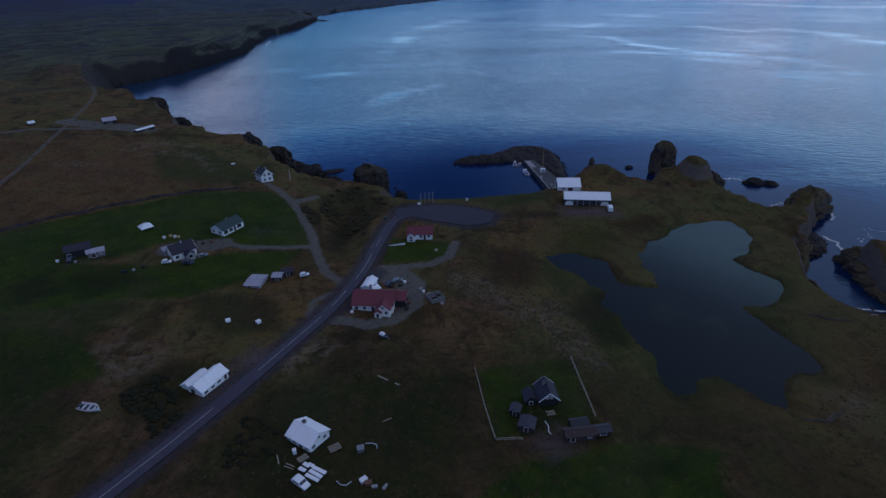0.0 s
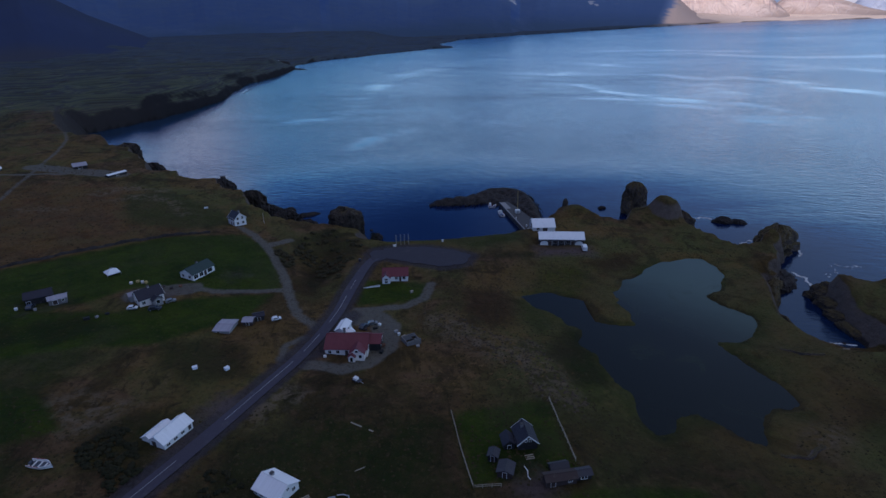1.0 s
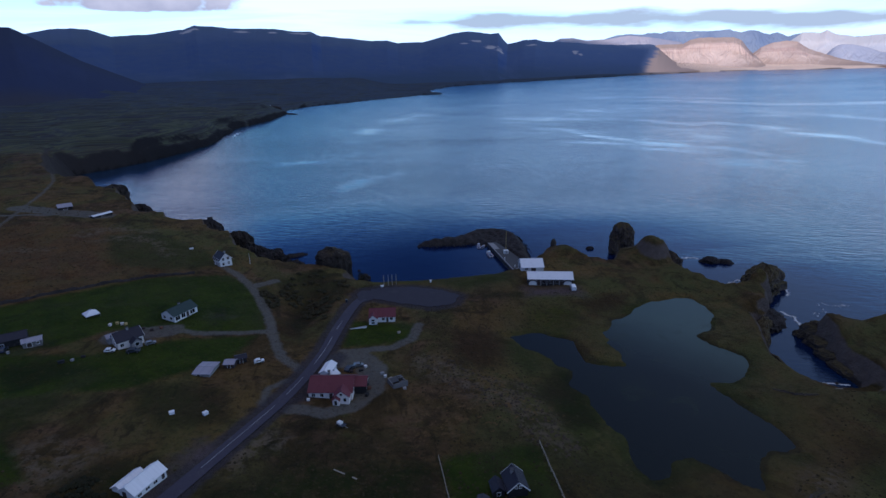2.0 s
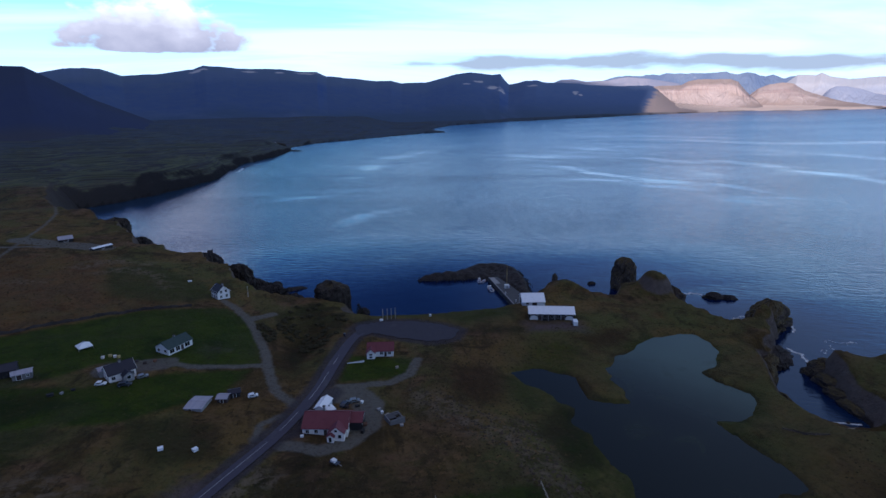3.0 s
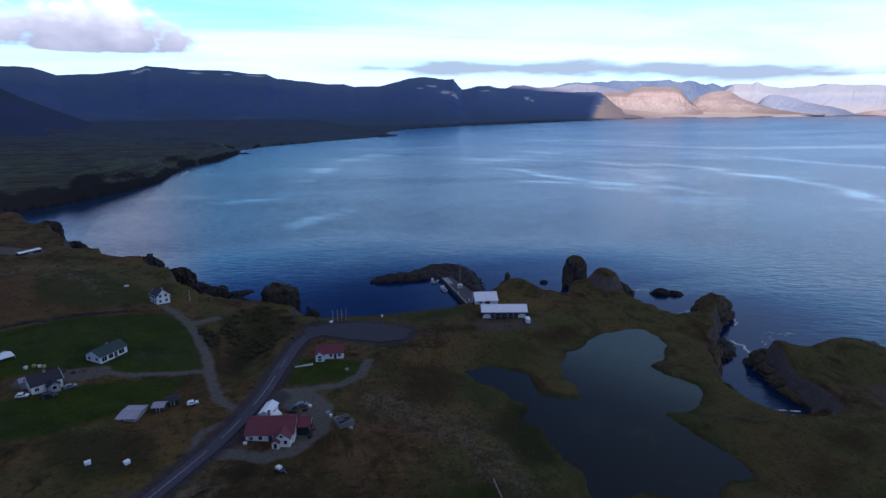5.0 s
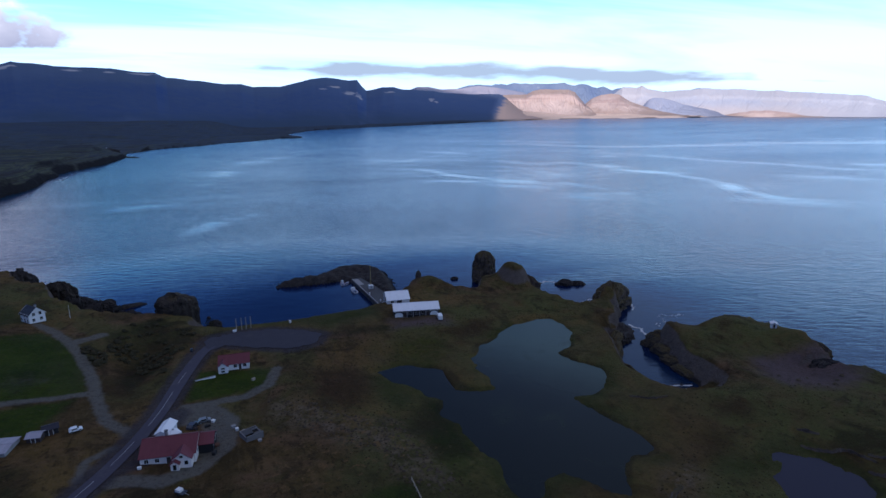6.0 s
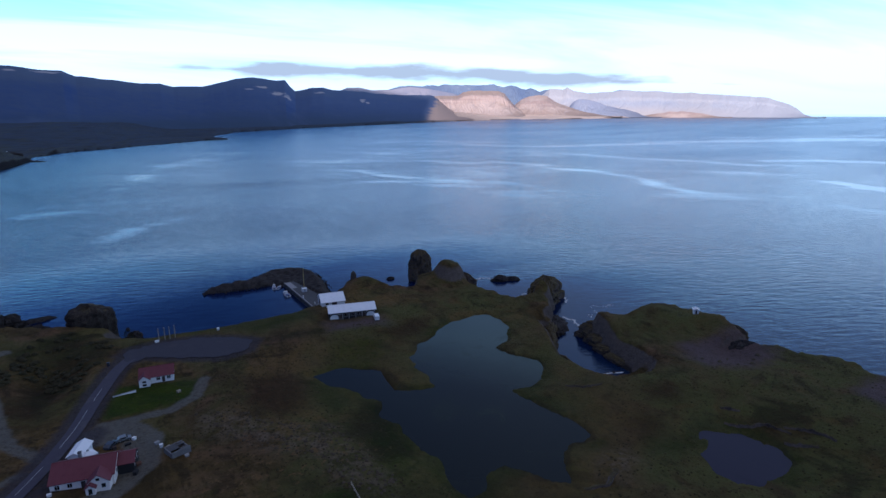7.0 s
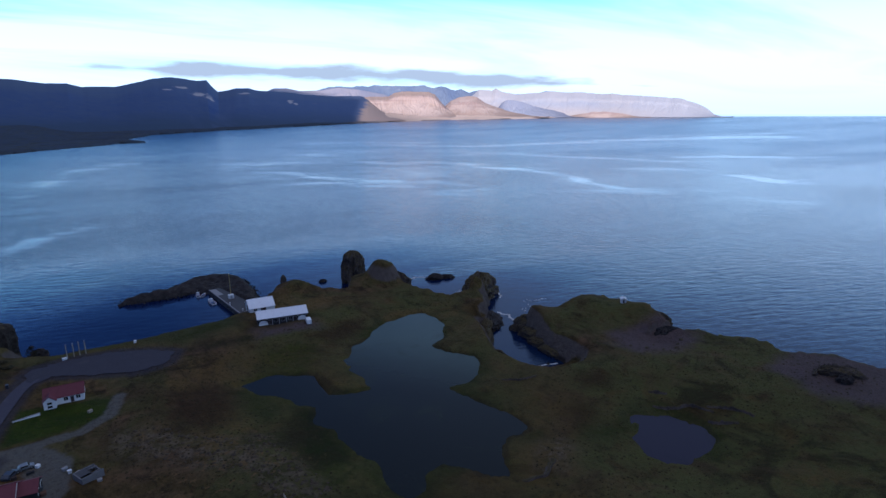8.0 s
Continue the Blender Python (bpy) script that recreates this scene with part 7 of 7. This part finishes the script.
def fence(label, line, gap=2.2, h=1.1, mat="wood", rails=2):
    t = thing("fence", pose(0, 0, 0), label, "fence")
    for (ax, ay), (bx, by) in zip(line, line[1:]):
        n = max(1, round(math.hypot(bx - ax, by - ay) / gap))
        P = [(ax + (bx - ax) * i / n, ay + (by - ay) * i / n) for i in range(n + 1)]
        P = [(x, y, ground_at(x, y)) for x, y in P]
        for x, y, z in P:
            part("post", boxes((x, y, z - 0.3, 0.13, 0.13, h + 0.3)), M[mat], t)
        for p, q in zip(P, P[1:]):
            for k in range(rails):
                hh = h * (0.95 - 0.45 * k)
                part("rail", rod(bmesh.new(), (p[0], p[1], p[2] + hh), (q[0], q[1], q[2] + hh), 0.07, seg=6), M[mat], t)


fence("pale wooden garden fence round the dark house", [(17.7, 111.8), (18.6, 100), (20.3, 84.6), (26.6, 84.6)])
fence("pale wooden garden fence round the dark house", [(45.2, 114.6), (45.6, 91)])

# old turf wall between the meadow and the heath
bm = bmesh.new()
WALL = [(-175, 178), (-162, 191.5), (-149, 206), (-133, 220), (-115, 234.5), (-100, 241), (-86, 245)]
W_P, W_T, W_Z = ribbon(bmesh.new(), WALL, 1, 0, 1.5)
rows = []
for i, (p, t, z) in enumerate(zip(W_P, W_T, W_Z)):
    k = 1 + 0.25 * math.sin(i * 1.7) + 0.2 * math.sin(i * 0.53)
    rows.append([bm.verts.new((p[0] - t[1] * o, p[1] + t[0] * o, z + hh * k)) for o, hh in ((1.0, -0.3), (0.55, 0.7), (0, 1.0), (-0.55, 0.7), (-1.0, -0.3))])
for a, b in zip(rows, rows[1:]):
    for i in range(4):
        bm.faces.new((a[i + 1], a[i], b[i], b[i + 1]))
bmesh.ops.recalc_face_normals(bm, faces=bm.faces)
tagged(mesh_object("turf_wall", bm, M["bare_rock"], True), "old dark turf and stone field wall", "wall", kind="structure")


# ---- shrubs and tussocks ----
def island_leaf(name, cols, rough=0.95):
    g = Graph(name)
    n = g.t.nodes.new("ShaderNodeNewGeometry").outputs["Random Per Island"]
    c = g.mix(n, cols[0], cols[1])
    c = g.mix(g.math("MULTIPLY", g.noise(1.5, 4), 0.6), c, cols[2])
    g.bump(g.noise(4, 3), 0.6, 0.1)
    return g.done(c, rough, 0, 0.1)


def scatter(polys, n, rnd):
    out = []
    for poly in polys:
        xs, ys = [p[0] for p in poly], [p[1] for p in poly]
        P = np.array([(rnd.uniform(min(xs), max(xs)), rnd.uniform(min(ys), max(ys))) for _ in range(n * 2)])
        ok = inside_distance(P[:, 0], P[:, 1], poly) > 0
        out.append(P[ok][:n])
    return np.concatenate(out)


def clumps(name, label, polys, n, size, material, seed, flat=0.7, category="shrubs", avoid=True, gaps=False, dome=0.0):
    """Many small leaf tufts in one mesh: each is a ragged star of blades."""
    rnd = random.Random(seed)
    P = scatter(polys, n, rnd)
    if gaps:
        P = P[fbm(P[:, 0] / 9, P[:, 1] / 9, 3, 81) > 0.0]
    lift = np.zeros(len(P))
    if dome:
        Q, H = [], []
        for x, y in P:
            w = rnd.uniform(0.5, 1.0) * dome
            for _ in range(16):
                a, q = rnd.uniform(0, 6.28), math.sqrt(rnd.random())
                Q.append((x + w * q * math.cos(a), y + w * q * math.sin(a)))
                H.append(w * 0.8 * math.sqrt(max(0, 1 - q * q)))
        P, lift = np.array(Q), np.array(H)
    if avoid:
        ok = (inside_distance(P[:, 0], P[:, 1], POND_OUTLINE) < -1) & (inside_distance(P[:, 0], P[:, 1], POOL_OUTLINE) < -1) & (line_distance(P[:, 0], P[:, 1], ROAD_LINE) > 4.5) & (inside_distance(P[:, 0], P[:, 1], MAINLAND) > 4)
        P, lift = P[ok], lift[ok]
    Z = land_height(P[:, 0], P[:, 1]) + lift
    vs, fs = [], []
    for (x, y), z in zip(P, Z):
        r = rnd.uniform(*size)
        m = rnd.randint(5, 7)
        a0 = rnd.uniform(0, 6.28)
        c = len(vs)
        vs.append((x + rnd.uniform(-0.2, 0.2) * r, y + rnd.uniform(-0.2, 0.2) * r, z + r * flat * rnd.uniform(0.8, 1.3)))
        for j in range(m):
            a = a0 + 2 * math.pi * j / m
            q = r * rnd.uniform(0.45, 0.75)
            vs.append((x + q * math.cos(a), y + q * math.sin(a), z + r * flat * rnd.uniform(0.45, 0.85)))
        for j in range(m):
            a = a0 + 2 * math.pi * (j + 0.5) / m
            q = r * rnd.uniform(0.8, 1.25)
            vs.append((x + q * math.cos(a), y + q * math.sin(a), z - 0.15))
        for j in range(m):
            k = (j + 1) % m
            fs.append((c, c + 1 + j, c + 1 + k))
            fs.append((c + 1 + j, c + 1 + m + j, c + 1 + k))
            fs.append((c + 1 + k, c + 1 + m + j, c + 1 + m + k))
    me = bpy.data.meshes.new(name)
    me.from_pydata(vs, [], fs)
    me.materials.append(material)
    return tagged(new(name, me), label, category, kind="stuff")


SHRUB = island_leaf("willow_scrub", ((0.024, 0.024, 0.012), (0.048, 0.038, 0.020), (0.026, 0.022, 0.012)))
DARK_SHRUB = island_leaf("dark_scrub", ((0.014, 0.017, 0.008), (0.032, 0.027, 0.013), (0.014, 0.013, 0.008)))
TUFT = island_leaf("tussock_grass", ((0.030, 0.026, 0.012), (0.064, 0.048, 0.023), (0.044, 0.035, 0.017)))
PALE_TUFT = island_leaf("bleached_tussocks", ((0.056, 0.042, 0.028), (0.100, 0.076, 0.052), (0.058, 0.044, 0.030)))
clumps("scrub", "dark willow scrub in the gully by the road", SCRUB, 26, (0.3, 0.75), SHRUB, 3, 0.35, dome=1.3)
clumps("scrub", "dark scrub beside the barn", [[(-73, 100), (-66, 93), (-58, 86), (-53, 90), (-57, 97), (-62, 106), (-67, 109)]], 120, (0.2, 0.6), DARK_SHRUB, 4, 0.45, dome=0.9)
clumps("scrub", "low dark scrub beside the workshop", [[(-42, 90), (-36, 100), (-30, 96), (-30, 82), (-40, 76)]], 60, (0.18, 0.5), DARK_SHRUB, 14, 0.45, gaps=True, dome=0.7)
clumps("heath_tussocks", "rough heath tussocks over the near land", [[(-130, 130), (-60, 110), (-20, 120), (60, 118), (66, 90), (20, 62), (-60, 45), (-140, 60)]], 3600, (0.15, 0.5), TUFT, 5, 0.5)
clumps("heath_tussocks", "rough heath tussocks along the shore land", [[(10, 150), (20, 205), (60, 215), (120, 225), (160, 215), (140, 195), (120, 215), (80, 195), (45, 180), (60, 150), (60, 120), (40, 118)]], 1800, (0.15, 0.5), TUFT, 6, 0.5)
clumps("heath_tussocks", "rough grass tussocks on the headland", [[(120, 105), (150, 135), (200, 112), (225, 100), (225, 60), (160, 55), (100, 60), (90, 85)]], 1500, (0.15, 0.45), TUFT, 7, 0.45)
clumps("heath_tussocks", "rough heath tussocks above the west cliffs", [[(-230, 230), (-160, 200), (-95, 250), (-60, 262), (-85, 305), (-150, 345), (-220, 360)]], 1500, (0.2, 0.6), TUFT, 9, 0.45)
clumps("bleached_tussocks", "bleached tussocks scattered over the heath", BLEACHED[:1], 480, (0.25, 0.65), PALE_TUFT, 8, 0.6)


# ---- small trees on the harbour slope ----
def small_tree(label, x, y, h, w, material, seed, pointed=True):
    """A slim trunk with limbs and a crown of many ragged leaf tufts."""
    rnd = random.Random(seed)
    t = thing("tree", set_down(x, y, rnd.uniform(0, 360), 0.1), label, "tree", "harbour trees")
    b = bmesh.new()
    rod(b, (0, 0, -0.3), (0.05, 0, h * 0.9), 0.11, 0.03, 8)
    for k in range(9):
        a, z = rnd.uniform(0, 6.28), h * rnd.uniform(0.15, 0.75)
        q = w * 0.45 * ((1 - z / h) if pointed else 0.8)
        rod(b, (0, 0, z), (q * math.cos(a), q * math.sin(a), z + 0.3 * q), 0.04, 0.015, 5)
    part("trunk", b, M["brown_wood"], t)
    vs, fs = [], []
    for _ in range(260):
        u = rnd.random() ** 0.8
        z = h * (0.12 + 0.9 * u)
        env = (1 - u) ** 0.8 if pointed else math.sqrt(max(0.0, 1 - (2 * u - 0.9) ** 2 * 0.8))
        a, q = rnd.uniform(0, 6.28), w * 0.5 * env * math.sqrt(rnd.random()) * rnd.uniform(0.75, 1.2)
        c, r = Vector((q * math.cos(a), q * math.sin(a), z)), rnd.uniform(0.14, 0.34)
        n0 = len(vs)
        for _ in range(4):
            d = Vector((rnd.gauss(0, 1), rnd.gauss(0, 1), rnd.gauss(0, 0.8))).normalized() * r
            vs.append(tuple(c + d))
        fs += [(n0, n0 + 1, n0 + 2), (n0, n0 + 2, n0 + 3), (n0, n0 + 3, n0 + 1), (n0 + 1, n0 + 2, n0 + 3)]
    me = bpy.data.meshes.new("crown")
    me.from_pydata(vs, [], fs)
    me.materials.append(material)
    crown = new("crown", me)
    crown.parent = t


RED_LEAF = island_leaf("russet_leaves", ((0.050, 0.022, 0.012), (0.085, 0.036, 0.018), (0.036, 0.018, 0.010)))
small_tree("small dark spruce on the harbour slope", 32.0, 252.5, 4.4, 2.6, DARK_SHRUB, 301)
small_tree("small russet bush on the harbour slope", 43.4, 253.6, 4.0, 2.8, RED_LEAF, 302, False)
small_tree("broad dark bush above the slipway", -8.8, 244.5, 4.4, 4.2, DARK_SHRUB, 303, False)
small_tree("small dark spruce below the quay road", 62.5, 254.0, 3.0, 2.2, DARK_SHRUB, 304)
